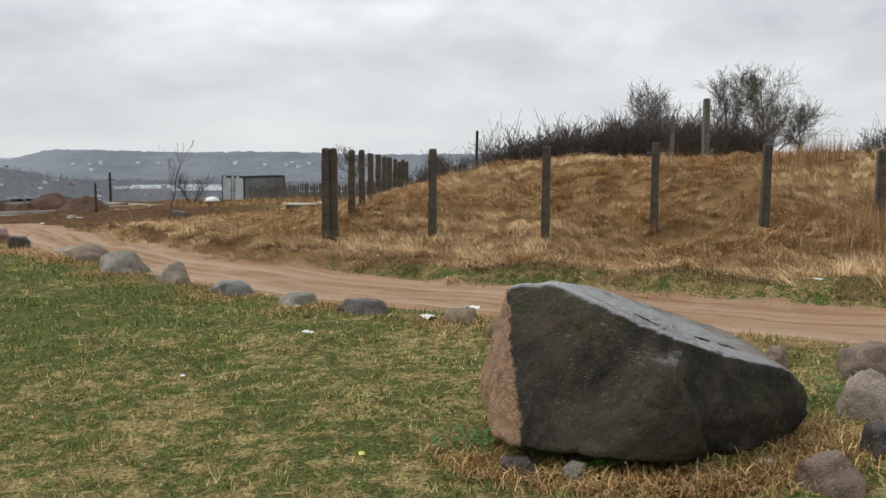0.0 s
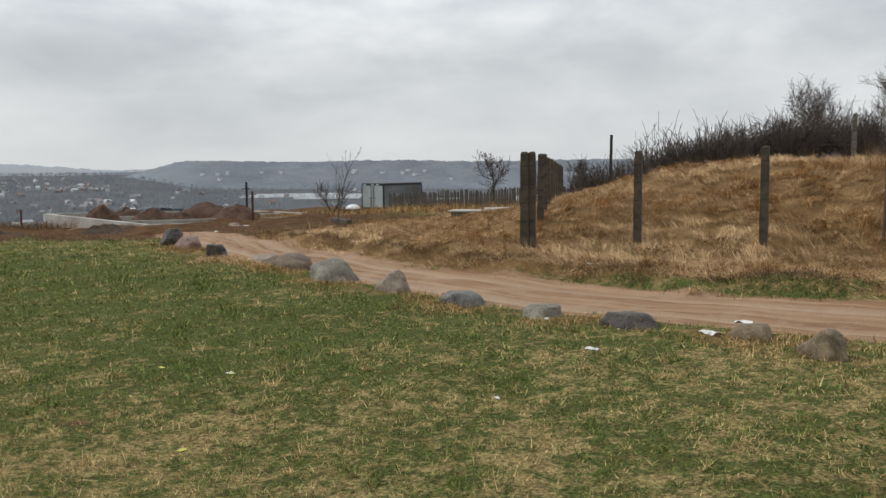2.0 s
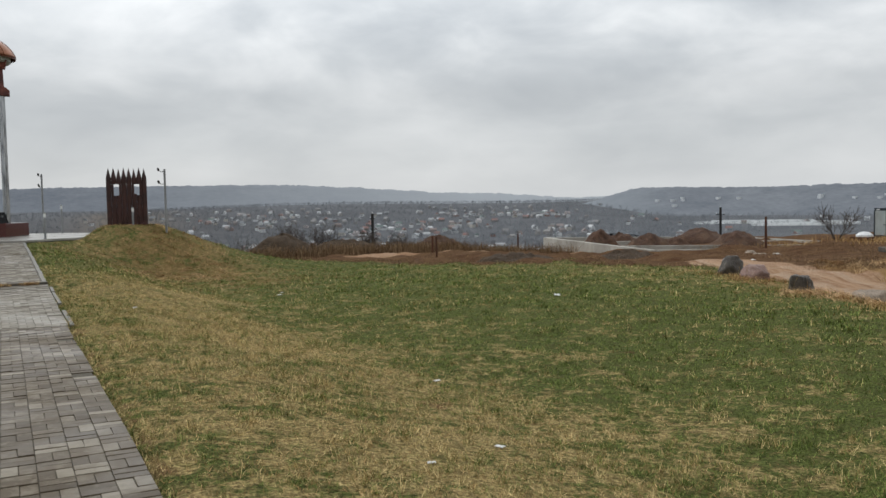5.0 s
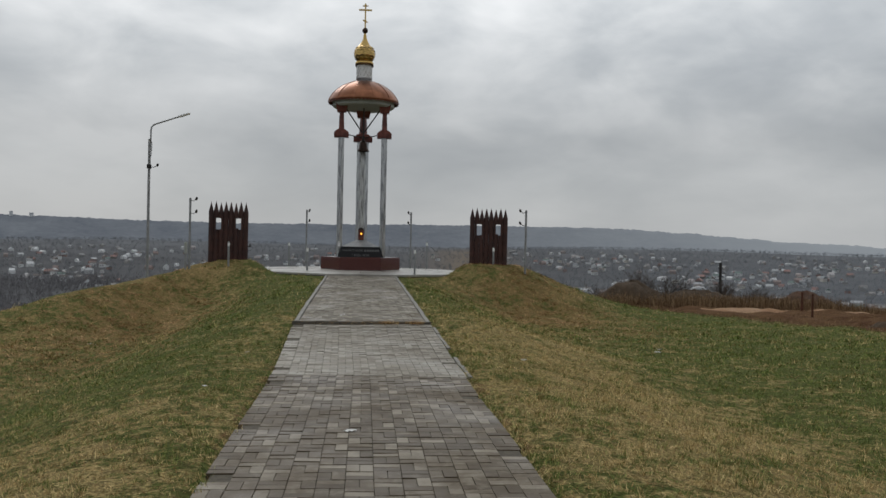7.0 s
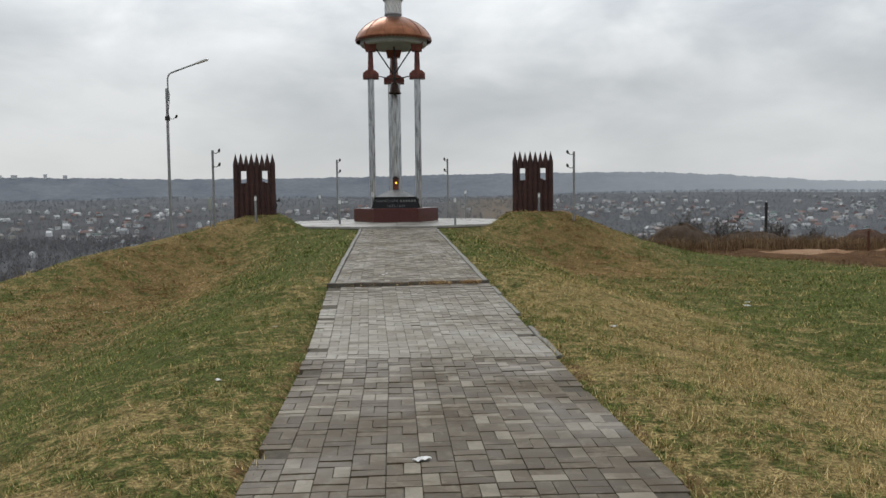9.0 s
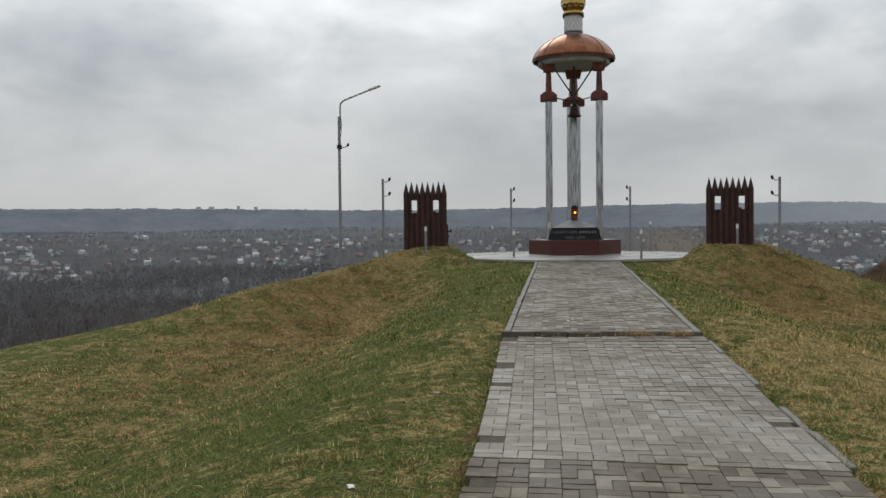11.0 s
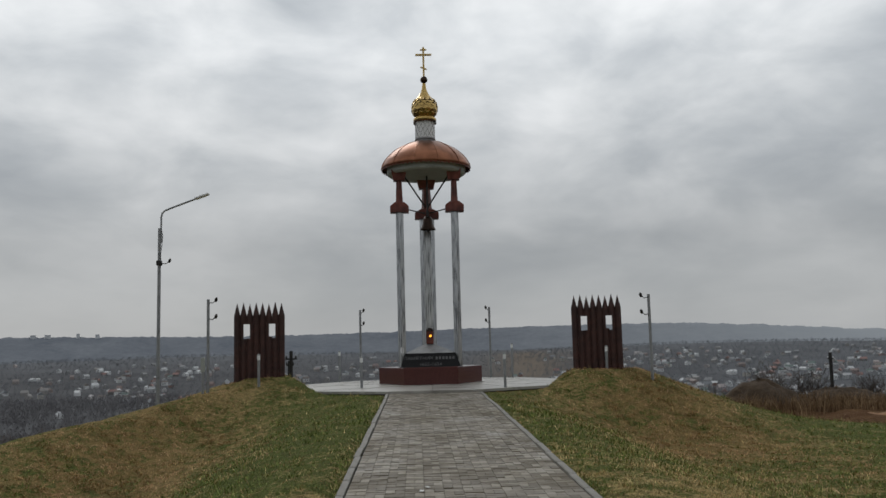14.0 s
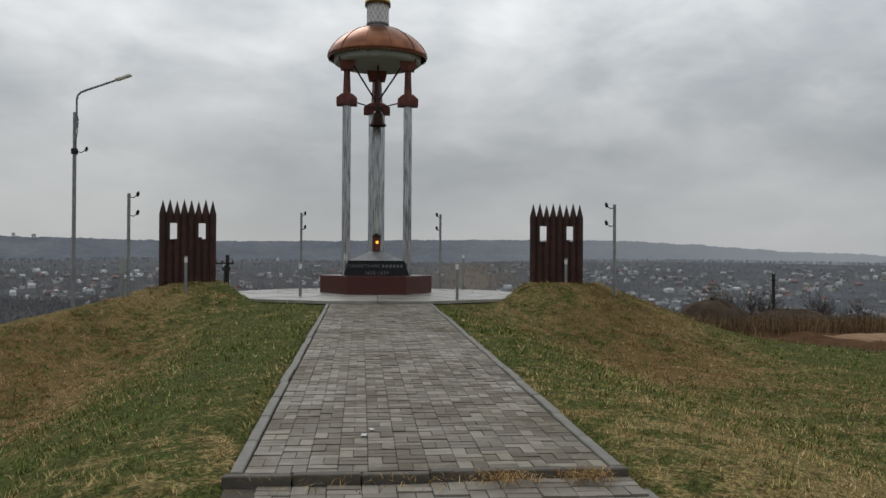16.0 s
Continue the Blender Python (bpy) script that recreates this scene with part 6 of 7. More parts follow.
for i, (x, y, r, h) in enumerate(((38.6, 30.8, 1.4, 1.3), (41.0, 28.4, 1.7, 1.0), (44.9, 23.9, 2.1, 1.15), (47.0, 29.6, 2.4, 1.05), (43.5, 34.5, 1.6, 0.9), (44.0, 29.0, 1.2, 0.8))):
    heap("soil_mound", x, y, r, h, M_SOIL, "red-brown heap of dug soil inside the foundation", i + 3)
heap("earth_bank", 16.8, 36.2, 2.8, 1.6, M_BRUSH, "dark mound of earth grown with dead brush", 21, 0.7)
heap("earth_bank", 21.5, 37.5, 3.6, 1.0, M_BRUSH, "low bank of earth with dead weeds", 22, 0.5)
heap("earth_bank", 28.5, 36.5, 2.6, 1.15, M_SOIL, "red-brown bank of dug earth", 23, 0.6)
heap("earth_bank", 25.5, 12.0, 2.4, 0.55, M_BRUSH, "low dark bank of turned earth", 24, 0.5)
heap("earth_bank", 20.5, 13.5, 2.2, 0.45, M_BRUSH, "low dark bank of turned earth", 25, 0.5)
rock("rubble", 33.4, 12.0, (0.38, 0.26, 0.18), CUT["peak"], M_BUFFSTONE, "pale broken rubble on the soil", "rubble", 71, sink=0.08, turn=20, fine=3)
rock("rubble", 30.6, 8.8, (0.4, 0.28, 0.16), CUT["flat"], M_BUFFSTONE, "pale broken rubble on the soil", "rubble", 72, sink=0.05, turn=50, fine=3)

# ---- gabled shed beyond the hill ----
hx_, hy_ = 71.7, -30.2
hzb = z_at(hx_, hy_) - 0.3
shed = thing("wooden_house", pose(hx_, hy_, hzb, 0, 0, -55), "dark-gabled house with a pale grey sheet roof and white disc", "house")
hh = 3.45 - hzb
part("wall", prism(bmesh.new(), [(-1.35, -1.3), (6, -1.3), (6, 1.3), (-1.35, 1.3)], 0, [(-1.0, -1.0), (6, -1.0), (6, 1.0), (-1.0, 1.0)], hh), M_SIDE, shed, "pale sheet side wall")
for k in range(8):
    y = -1.22 + k * 0.35
    part("plank", prism(bmesh.new(), [(-1.42, y * 1.08 - 0.17), (-1.36, y * 1.08 - 0.17), (-1.36, y * 1.08 + 0.17), (-1.42, y * 1.08 + 0.17)], 0, [(-1.08, y * 0.86 - 0.15), (-1.02, y * 0.86 - 0.15), (-1.02, y * 0.86 + 0.15), (-1.08, y * 0.86 + 0.15)], hh), M_STAKE, shed)
rt = 4.68 - hzb
bm = bmesh.new()
for x0, x1, lo in ((-1.15, 6.2, 0.0),):
    pts = [(-1.2, hh - 0.15), (0, rt), (1.2, hh - 0.15), (0, rt - 0.12)]
    a = [bm.verts.new((x0, y, z)) for y, z in pts]
    b = [bm.verts.new((x1, y, z)) for y, z in pts]
    for i in range(4):
        bm.faces.new((a[i], a[(i + 1) % 4], b[(i + 1) % 4], b[i]))
    bm.faces.new(a[::-1])
    bm.faces.new(b)
part("roof", bm, M_ROOFGREY, shed, "pale grey sheet roof")
bm = bmesh.new()
v = [bm.verts.new(p) for p in ((-1.07, -1.0, hh - 0.1), (-1.07, 1.0, hh - 0.1), (-1.07, 0, rt - 0.16), (-1.0, -1.0, hh - 0.1), (-1.0, 1.0, hh - 0.1), (-1.0, 0, rt - 0.16))]
for f in ((0, 1, 2), (5, 4, 3), (0, 3, 4, 1), (1, 4, 5, 2), (2, 5, 3, 0)):
    bm.faces.new([v[i] for i in f])
part("gable", bm, M_STAKE, shed, "dark red-brown boarded gable")
part("disc", lathe(bmesh.new(), [(0.0001, 0), (0.42, 0), (0.42, 0.05), (0.0001, 0.05)], 24), M_WHITE, shed, "white round dish").matrix_local = pose(-1.12, -0.75, hh - 0.35, 0, -80, 0)
for y in (0.1, 0.55):
    for z in (0.9, 1.4):
        part("window", B(-1.36, -1.20, y - 0.16, y + 0.16, z, z + 0.36), M_SOFFIT, shed)

# ---- litter ----
def litter(x, y, s, mat, label, seed):
    bm = bmesh.new()
    bmesh.ops.create_grid(bm, x_segments=4, y_segments=3, size=0.5)
    for v in bm.verts:
        v.co = Vector((v.co.x * s, v.co.y * s * 0.6, 0.25 * s * abs(noise.noise(Vector((v.co.x * 2, v.co.y * 2, seed))))))
    bmesh.ops.solidify(bm, geom=bm.faces[:], thickness=0.004)
    me = mesh_of("litter", bm, mat)
    ob = new("litter", me)
    z = z_at(x, y) if abs(x) > 1.3 else (z_low(x, y) if y < 0 else z_up(x, y))
    ob.matrix_world = pose(x, y, z + 0.012, 0, 0, seed * 47)
    return tagged(ob, label, "litter", "scattered litter")


for i, (x, y, s) in enumerate(((12.5, -19.25, 0.34), (10.85, -18.3, 0.16), (7.75, -24.25, 0.15), (16.75, -22.75, 0.12), (16.65, -24.2, 0.18), (13.9, -19.3, 0.25), (7.92, -15.24, 0.08), (12.84, -16.7, 0.12), (11.75, -2.6, 0.2),
                               (4.0, -13.0, 0.08), (3.15, -13.5, 0.06), (5.15, -9.6, 0.09), (2.46, -3.75, 0.12), (-1.82, -6.63, 0.07), (6.72, 2.35, 0.14), (-0.10, -9.22, 0.10), (-0.46, 1.15, 0.07), (-0.40, 1.35, 0.06),
                               (-7.3, 7.3, 0.24), (8.46, -18.35, 0.07), (18.3, -15.0, 0.12), (6.9, 2.75, 0.1), (-1.73, -3.65, 0.06), (25.0, 4.0, 0.25), (29.0, 6.5, 0.3))):
    litter(x, y, s, M_LITTER, "crumpled white scrap lying on the ground", i + 1)
for i, (x, y) in enumerate(((7.67, -14.4), (7.9, -15.3), (5.83, -16.95), (6.9, -21.5))):
    litter(x, y, 0.07, M_YELLOW, "small yellow scrap in the grass", i + 40)


# ---- bare trees and bushes ----
def grow(seed, h, r0, levels, spread, gaps, first=0.25, up_pull=0.25, stems=1, wob_=0.10):
    """Tapered limbs from a trunk, level by level: rows of start, end, two radii and level."""
    rng = random.Random(seed)
    out = []

    def limb(p, d, L, r, lev):
        n = (8, 6, 5, 3, 2)[min(lev, 4)]
        pts = [p]
        rad = [r]
        for k in range(n):
            d = (d + Vector((rng.gauss(0, wob_), rng.gauss(0, wob_), rng.gauss(0, wob_) + up_pull * 0.12 * (lev > 0)))).normalized()
            q = pts[-1] + d * (L / n)
            r2 = r * (1 - 0.82 * (k + 1) / n)
            out.append((pts[-1], q, rad[-1], max(r2, 0.004), lev))
            pts.append(q)
            rad.append(max(r2, 0.004))
        if lev + 1 < levels:
            m = gaps[lev]
            for j in range(m):
                f = (first if lev == 0 else 0.2) + (1 - (first if lev == 0 else 0.2)) * (j + rng.random() * 0.8) / m
                f = min(f, 0.98)
                i = min(int(f * n), n - 1)
                q = pts[i].lerp(pts[i + 1], f * n - i)
                ax = d.orthogonal()
                ax.rotate(Matrix.Rotation(rng.uniform(0, 2 * math.pi), 3, d))
                base = (pts[i + 1] - pts[i]).normalized()
                nd_ = (base * math.cos(spread) + ax.normalized() * math.sin(spread) + Vector((0, 0, up_pull))).normalized()
                limb(q, nd_, L * (0.62 - 0.30 * f if lev == 0 else 0.55) * rng.uniform(0.75, 1.2), max(rad[i] * 0.55, 0.006), lev + 1)

    for s in range(stems):
        if stems == 1:
            limb(Vector((0, 0, -0.1)), Vector((rng.gauss(0, 0.03), rng.gauss(0, 0.03), 1)).normalized(), h, r0, 0)
        else:
            a = 2 * math.pi * s / stems + rng.uniform(-0.4, 0.4)
            limb(Vector((0.15 * math.cos(a), 0.15 * math.sin(a), -0.1)), Vector((0.45 * math.cos(a), 0.45 * math.sin(a), 1)).normalized(), h * rng.uniform(0.7, 1.05), r0, 1 if levels > 3 else 0)
    return out


def limbs_mesh(name, segs, mat, thin=0.0):
    V, F = [], []
    for p, q, r, r2, lev in segs:
        n = 6 if lev == 0 else (4 if lev == 1 else 3)
        d = (q - p)
        if d.length < 1e-5:
            continue
        d.normalize()
        u = d.orthogonal().normalized()
        w = d.cross(u)
        k = len(V)
        for c, rr in ((p, max(r, thin)), (q, max(r2, thin))):
            for j in range(n):
                a = 2 * math.pi * j / n
                V.append(tuple(c + rr * (math.cos(a) * u + math.sin(a) * w)))
        for j in range(n):
            F.append((k + j, k + (j + 1) % n, k + n + (j + 1) % n, k + n + j))
    me = bpy.data.meshes.new(name)
    me.from_pydata(V, [], F)
    me.materials.append(mat)
    return me


def bare_tree(x, y, seed, h, r0, levels, spread, gaps, label, category, twig_mat, thin, sink=0.1, group="", **kw):
    th = thing("bare_tree" if category == "tree" else "bare_bush", pose(x, y, z_at(x, y) - sink, 0, 0, seed * 37 % 360), label, category, group)
    segs = grow(seed, h, r0, levels, spread, gaps, **kw)
    for name, pick, mat in (("trunk", lambda l: l <= 1, M_BARK), ("crown", lambda l: l >= 2, twig_mat)):
        some = [s for s in segs if pick(s[4])]
        if some:
            ob = new(name, limbs_mesh(name, some, mat, thin))
            ob.parent = th
    return th


G_HILL = "trees behind the dry hill"
bare_tree(63.0, -10.5, 3, 4.8, 0.12, 5, 0.82, (16, 8, 6, 3), "tall bare tree with spreading limbs behind the hill", "tree", M_TWIG, 0.0075, group=G_HILL, first=0.34, up_pull=0.24, wob_=0.06)
bare_tree(65.6, -15.9, 8, 4.9, 0.11, 5, 0.76, (14, 8, 6, 3), "slender bare tree behind the hill", "tree", M_TWIG, 0.0075, group=G_HILL, first=0.25, up_pull=0.22, wob_=0.06)
bare_tree(66.2, -18.6, 14, 5.5, 0.13, 5, 0.86, (20, 9, 6, 3), "broad bare tree with olive twigs behind the hill", "tree", M_BIRCHY, 0.0075, group=G_HILL, first=0.08, up_pull=0.24, wob_=0.06)
bare_tree(67.4, -21.0, 15, 3.4, 0.09, 5, 0.86, (13, 8, 6, 3), "lower bare tree with olive twigs behind the hill", "tree", M_BIRCHY, 0.0075, group=G_HILL, first=0.1, up_pull=0.2, wob_=0.08)
G_YARD = "fruit trees in the yards"
bare_tree(59.6, 11.3, 21, 3.5, 0.13, 4, 0.85, (10, 7, 5), "gnarled bare fruit tree behind the picket fence", "tree", M_TWIG, 0.014, group=G_YARD, first=0.3, wob_=0.2)
bare_tree(62.8, 8.0, 22, 2.7, 0.11, 4, 0.9, (10, 7, 5), "gnarled bare fruit tree behind the picket fence", "tree", M_TWIG, 0.014, group=G_YARD, first=0.3, wob_=0.2)
bare_tree(64.5, 5.3, 23, 2.9, 0.10, 4, 0.8, (10, 7, 5), "gnarled bare fruit tree beside the hill", "tree", M_TWIG, 0.014, group=G_YARD, first=0.3, wob_=0.2)
bare_tree(64.5, -2.5, 24, 3.8, 0.10, 4, 0.7, (10, 7, 5), "gnarled bare fruit tree beside the hill", "tree", M_TWIG, 0.014, group=G_YARD, first=0.3, wob_=0.2)
bare_tree(27.8, 0.1, 36, 2.7, 0.030, 4, 0.30, (8, 2, 2), "thin bare sapling beside the track", "tree", M_TWIG, 0.004, first=0.12)
bare_tree(60.0, 28.0, 33, 2.2, 0.05, 4, 0.7, (8, 6, 5), "bare bush beside the container", "bush", M_TWIG, 0.014, stems=6)

rng = random.Random(77)
G_THICK = "dark thicket on the hill"
protos = []
for s in range(4):
    protos.append(bare_tree(48 + s, -6 - 2 * s, 50 + s, 2.2, 0.026, 4, 0.78, (8, 7, 5), "dense dark leafless thicket bush on the hill", "bush", M_TWIG, 0.010, stems=13, group=G_THICK))
for k in range(52):
    u = (k + 0.5) / 52
    x, y = 46.5 + 8 * u + rng.uniform(-1.6, 2.8), -2.2 - 17 * u + rng.uniform(-0.8, 0.8)
    top = float(np.interp(u, (0, 0.2, 0.5, 0.75, 1), (1.5, 3.0, 4.2, 4.7, 4.2)))
    z = z_at(x, y)
    s = max(0.40, (top - z) / 3.1) * rng.uniform(0.85, 1.1)
    ob = copy_thing(protos[k % 4], pose(x, y, z - 0.1, 0, 0, rng.uniform(0, 360)))
    ob.scale = (s * 0.95, s * 0.95, s)
for x, y, s in ((25.6, -26.9, 0.34), (26.4, -27.6, 0.36), (60, -27.0, 1.0), (62, -28.5, 1.1), (58.0, -25.0, 0.6), (64, -26.0, 0.9), (17.2, 37.6, 0.6), (20.5, 38.6, 0.7), (24.0, 39.0, 0.6), (15.0, 37.0, 0.7), (18.6, 39.0, 0.8), (27.0, 40.0, 0.55), (12.6, 34.5, 0.55),
                (-14, 30, 1.4), (-18, 24, 1.3)):
    ob = copy_thing(protos[int(x * 3 + 100) % 4], pose(x, y, z_at(x, y) - 0.1, 0, 0, x * 31 % 360))
    ob.scale = (s, s, s)
    tagged(ob, "leafless brush with thin dark twigs on rough ground", group="brush round the plateau")


# ---- grass ----
def near_line(x, y):
    """Distance from the line along which the path is walked."""
    t = np.clip((y + 25.0) / 19.0, 0, 1)
    return np.hypot(x - (1.4 - 1.8 * t), y - (-25.0 + 19.0 * t))


def scatter(n, x0, x1, y0, y1, keep, seed):
    rng = np.random.default_rng(seed)
    X, Y = np.empty(0), np.empty(0)
    for _ in range(60):
        x, y = rng.uniform(x0, x1, n), rng.uniform(y0, y1, n)
        ok = rng.random(n) < keep(x, y)
        X, Y = np.concatenate([X, x[ok]]), np.concatenate([Y, y[ok]])
        if len(X) >= n:
            break
    return X[:n], Y[:n], rng


def off_paving(x, y):
    w_ = 0.07 * np.sin(y * 5.3 + 2 * np.sin(y * 1.7)) + 0.05 * np.sin(y * 13.1)
    lo = (x > -1.06 - 0.25 * np.clip((y + 6.6) / 6.6, 0, 1) + w_) & (x < 1.31 - 0.07 * S(-5, -8, y) - w_) & (y < 0.0)
    hi = (x > -1.34 - 0.0095 * y) & (x < 1.30) & (y >= 0.0) & (y < 17.6)
    tr = np.hypot(x + 0.15, y - 22.1) < terrace_edge(x, y) + 0.12
    return ~(lo | hi | tr)


def lawn_keep(x, y):
    r = near_line(x, y)
    w = np.clip(4.2 / np.maximum(r, 4.2), 0, 1) ** 1.55
    w = w * (1 - zone_road(x, y)) * (1 - zone_soil(x, y)) * (1 - 0.7 * zone_straw(x, y)) * off_paving(x, y) * (ledge(x, y) < 1.5)
    return w


def lawn_blades(n, x0, x1, y0, y1, seed):
    X, Y, rng = scatter(n, x0, x1, y0, y1, lawn_keep, seed)
    n = len(X)
    # part of the blades stand together in tufts
    m = n // 30
    pick = rng.random(n) < 0.6
    home = rng.integers(0, m, n)
    r0 = near_line(X, Y)
    gap = 0.035 * np.clip(r0[home] / 6, 0.8, 2.5)
    hx, hy = X[home] + rng.normal(0, 1, n) * gap, Y[home] + rng.normal(0, 1, n) * gap
    pick &= off_paving(hx, hy)
    X, Y = np.where(pick, hx, X), np.where(pick, hy, Y)
    tone = np.where(pick, rng.normal(0, 1.5, m)[home], 0.0)
    tall = np.where(pick, rng.uniform(0.6, 1.9, m)[home], 0.85)
    Z = land(X, Y)
    r = near_line(X, Y)
    clump = 0.5 + 0.5 * np.sin(X * 3.1 + 1.7 * np.sin(Y * 2.3)) * np.cos(Y * 2.7 + 1.1 * np.sin(X * 3.7))
    L = rng.uniform(0.022, 0.062, n) * (0.55 + 0.95 * clump) * (1 + 0.03 * r) * tall
    wd = rng.uniform(0.0022, 0.0042, n) * np.clip(r / 6, 0.8, 2.6)
    a = rng.uniform(0, 2 * np.pi, n)
    lean = rng.uniform(0.45, 1.45, n)
    dx, dy = np.cos(a) * np.sin(lean) * L, np.sin(a) * np.sin(lean) * L
    dz = np.cos(lean) * L
    px, py = -np.sin(a) * wd, np.cos(a) * wd
    base = np.stack([X, Y, Z - 0.004], -1)
    side = np.stack([px, py, np.zeros(n)], -1)
    tip = base + np.stack([dx, dy, dz], -1)
    V = np.stack([base - side, base + side, tip], 1).reshape(-1, 3)
    F = np.arange(3 * n, dtype=np.int32).reshape(n, 3)
    pale = np.repeat(pale_side(X, Y) + tone, 3)
    me = fast_mesh("lawn_grass", V, F, M_BLADE, (("pale", pale), ("dead", np.repeat(dead_side(X, Y), 3))))
    return tagged(new("lawn_grass", me), "short green and straw-coloured lawn grass", "grass", kind="stuff")


lawn_blades(480000, 1.27, 21.0, -27.0, 25.0, 5)
lawn_blades(170000, -11.5, -1.05, -15.0, 24.0, 6)


def lay_straw(n, x0, x1, y0, y1, seed):
    X, Y, rg = scatter(n, x0, x1, y0, y1, lambda x, y: lawn_keep(x, y) * np.clip(0.35 + 0.6 * pale_side(x, y) - 0.7 * dead_side(x, y), 0.05, 1), seed)
    stalks("fallen_straw", X, Y, rg.uniform(0.03, 0.095, len(X)) * np.clip(near_line(X, Y) / 7, 0.8, 2.0), rg.uniform(0.0015, 0.003, len(X)) * np.clip(near_line(X, Y) / 6, 0.8, 2.4), rg, M_STRAW, rg.uniform(0, 6.28, len(X)), rg.uniform(1.2, 2.1, len(X)), "dry blades lying on the lawn", 0.5, 0.2, rg.uniform(0.01, 0.035, len(X)))


def stalks(name, X, Y, L, wd, rng, mat, flow, droop, label, stray=0.7, rise=0.5, lift=0.0):
    """Long dry blades, bent over along the lie of the grass."""
    n = len(X)
    Z = land(X, Y) + lift
    a = flow + rng.normal(0, stray, n)
    d = np.stack([np.cos(a), np.sin(a), np.zeros(n)], -1)
    s = np.stack([-np.sin(a), np.cos(a), np.zeros(n)], -1) * wd[:, None]
    base = np.stack([X, Y, Z - 0.01], -1)
    b = droop
    mid = base + d * (0.38 * L * np.sin(b * 0.5))[:, None] + np.stack([np.zeros(n), np.zeros(n), rise * L * np.cos(b * 0.5)], -1)
    tip = mid + d * (0.6 * L * np.sin(b))[:, None] + np.stack([np.zeros(n), np.zeros(n), 0.5 * L * np.cos(b)], -1)
    tip[:, 2] = np.maximum(tip[:, 2], Z + 0.01)
    V = np.stack([base - s, base + s, mid - s * 0.8, mid + s * 0.8, tip], 1).reshape(-1, 3)
    k = np.arange(n, dtype=np.int32)[:, None] * 5
    F = np.concatenate([k + np.array([[0, 1, 3]], np.int32), k + np.array([[0, 3, 2]], np.int32), k + np.array([[2, 3, 4]], np.int32)])
    me = fast_mesh(name, V, F, mat)
    return tagged(new(name, me), label, "grass", kind="stuff")


lay_straw(62000, 1.3, 19.0, -27.0, 25.0, 25)
lay_straw(26000, -11.5, -1.05, -15.0, 24.0, 26)


def thatch_keep(x, y):
    c = np.sin(x * 5.1 + 1.7 * np.sin(y * 3.3)) * np.cos(y * 4.3 + 1.3 * np.sin(x * 3.9))
    return dead_side(x, y) * (0.2 + 0.8 * (c > 0.1)) * off_paving(x, y) * (ledge(x, y) < 1.5)


for x0, x1, y0, y1, seed in ((1.6, 13.0, 3.0, 24.0, 27), (-12.5, -1.8, -8.0, 24.0, 28)):
    X, Y, r_ = scatter(23000, x0, x1, y0, y1, thatch_keep, seed)
    stalks("dead_turf", X, Y, r_.uniform(0.05, 0.16, len(X)), r_.uniform(0.003, 0.007, len(X)), r_, M_MAT, 3.0 * np.sin(X * 1.7 + Y) + 2 * np.cos(Y * 1.3), r_.uniform(1.0, 2.0, len(X)), "tufts of dead brown grass on the mound", 0.8, 0.4)


def hill_keep(x, y):
    c = 0.5 + 0.5 * np.sin(x * 1.9 + 2 * np.sin(y * 1.3)) * np.sin(y * 2.3 + 1.5 * np.sin(x * 1.1))
    return zone_straw(x, y) * (0.35 + 0.65 * c) * np.clip(20 / np.maximum(near_line(x, y), 14), 0, 1) ** 1.2 * (1 - zone_road(x, y)) * (1 - zone_soil(x, y))


X, Y, r_ = scatter(120000, 15.5, 40.0, -31.0, 3.0, hill_keep, 8)
flow_ = 1.57 + np.where(np.sin(X * 0.8 + 1.2 * np.sin(Y * 0.6)) > 0, 0.0, 3.14) + 0.6 * np.sin(X * 1.1 + 1.4 * np.sin(Y * 1.2)) + 0.4 * np.cos(Y * 1.9 + X)
tuft = np.clip(np.sin(X * 1.3 + 1.9 * np.sin(Y * 0.8)) * np.cos(Y * 1.7 + X * 0.4), 0, 1)
stalks("dry_grass", X, Y, r_.uniform(0.18, 0.55, len(X)) * (0.75 + 0.7 * tuft) * (1 - 0.4 * S(-13, -8, Y)), r_.uniform(0.0035, 0.009, len(X)), r_, M_MAT, flow_, r_.uniform(1.35, 2.1, len(X)) - 0.25 * tuft, "long matted straw-coloured dry grass on the slope", 0.32, 0.17, 0.13 * tuft * r_.random(len(X)))
# sheaves that have fallen over, each with its own lie, in swathes that lean the same way
CX_, CY_, r_ = scatter(3600, 15.5, 40.0, -31.0, 3.0, hill_keep, 18)
many = 30
spread_ = np.repeat(r_.uniform(0.04, 0.13, len(CX_)), many)
TX, TY = np.repeat(CX_, many) + r_.normal(0, 1, len(CX_) * many) * spread_, np.repeat(CY_, many) + r_.normal(0, 1, len(CX_) * many) * spread_
swathe = 2.6 + 1.3 * np.sin(CX_ * 0.55 + 1.4 * np.sin(CY_ * 0.45)) + 1.1 * np.cos(CY_ * 0.62 + 0.8 * np.sin(CX_ * 0.4))
lie = np.repeat(swathe + r_.normal(0, 0.55, len(CX_)), many)
low_ = 1 - 0.45 * S(-13, -8, CY_)
size_ = np.repeat(r_.uniform(0.7, 1.5, len(CX_)) * low_, many)
fall = np.repeat(r_.uniform(1.15, 1.95, len(CX_)), many)
stalks("grass_tufts", TX, TY, r_.uniform(0.3, 0.6, len(TX)) * size_, r_.uniform(0.003, 0.007, len(TX)), r_, M_TUFT, lie, fall + r_.normal(0, 0.16, len(TX)), "tufts of fallen straw-coloured grass on the slope", 0.48, 0.36)
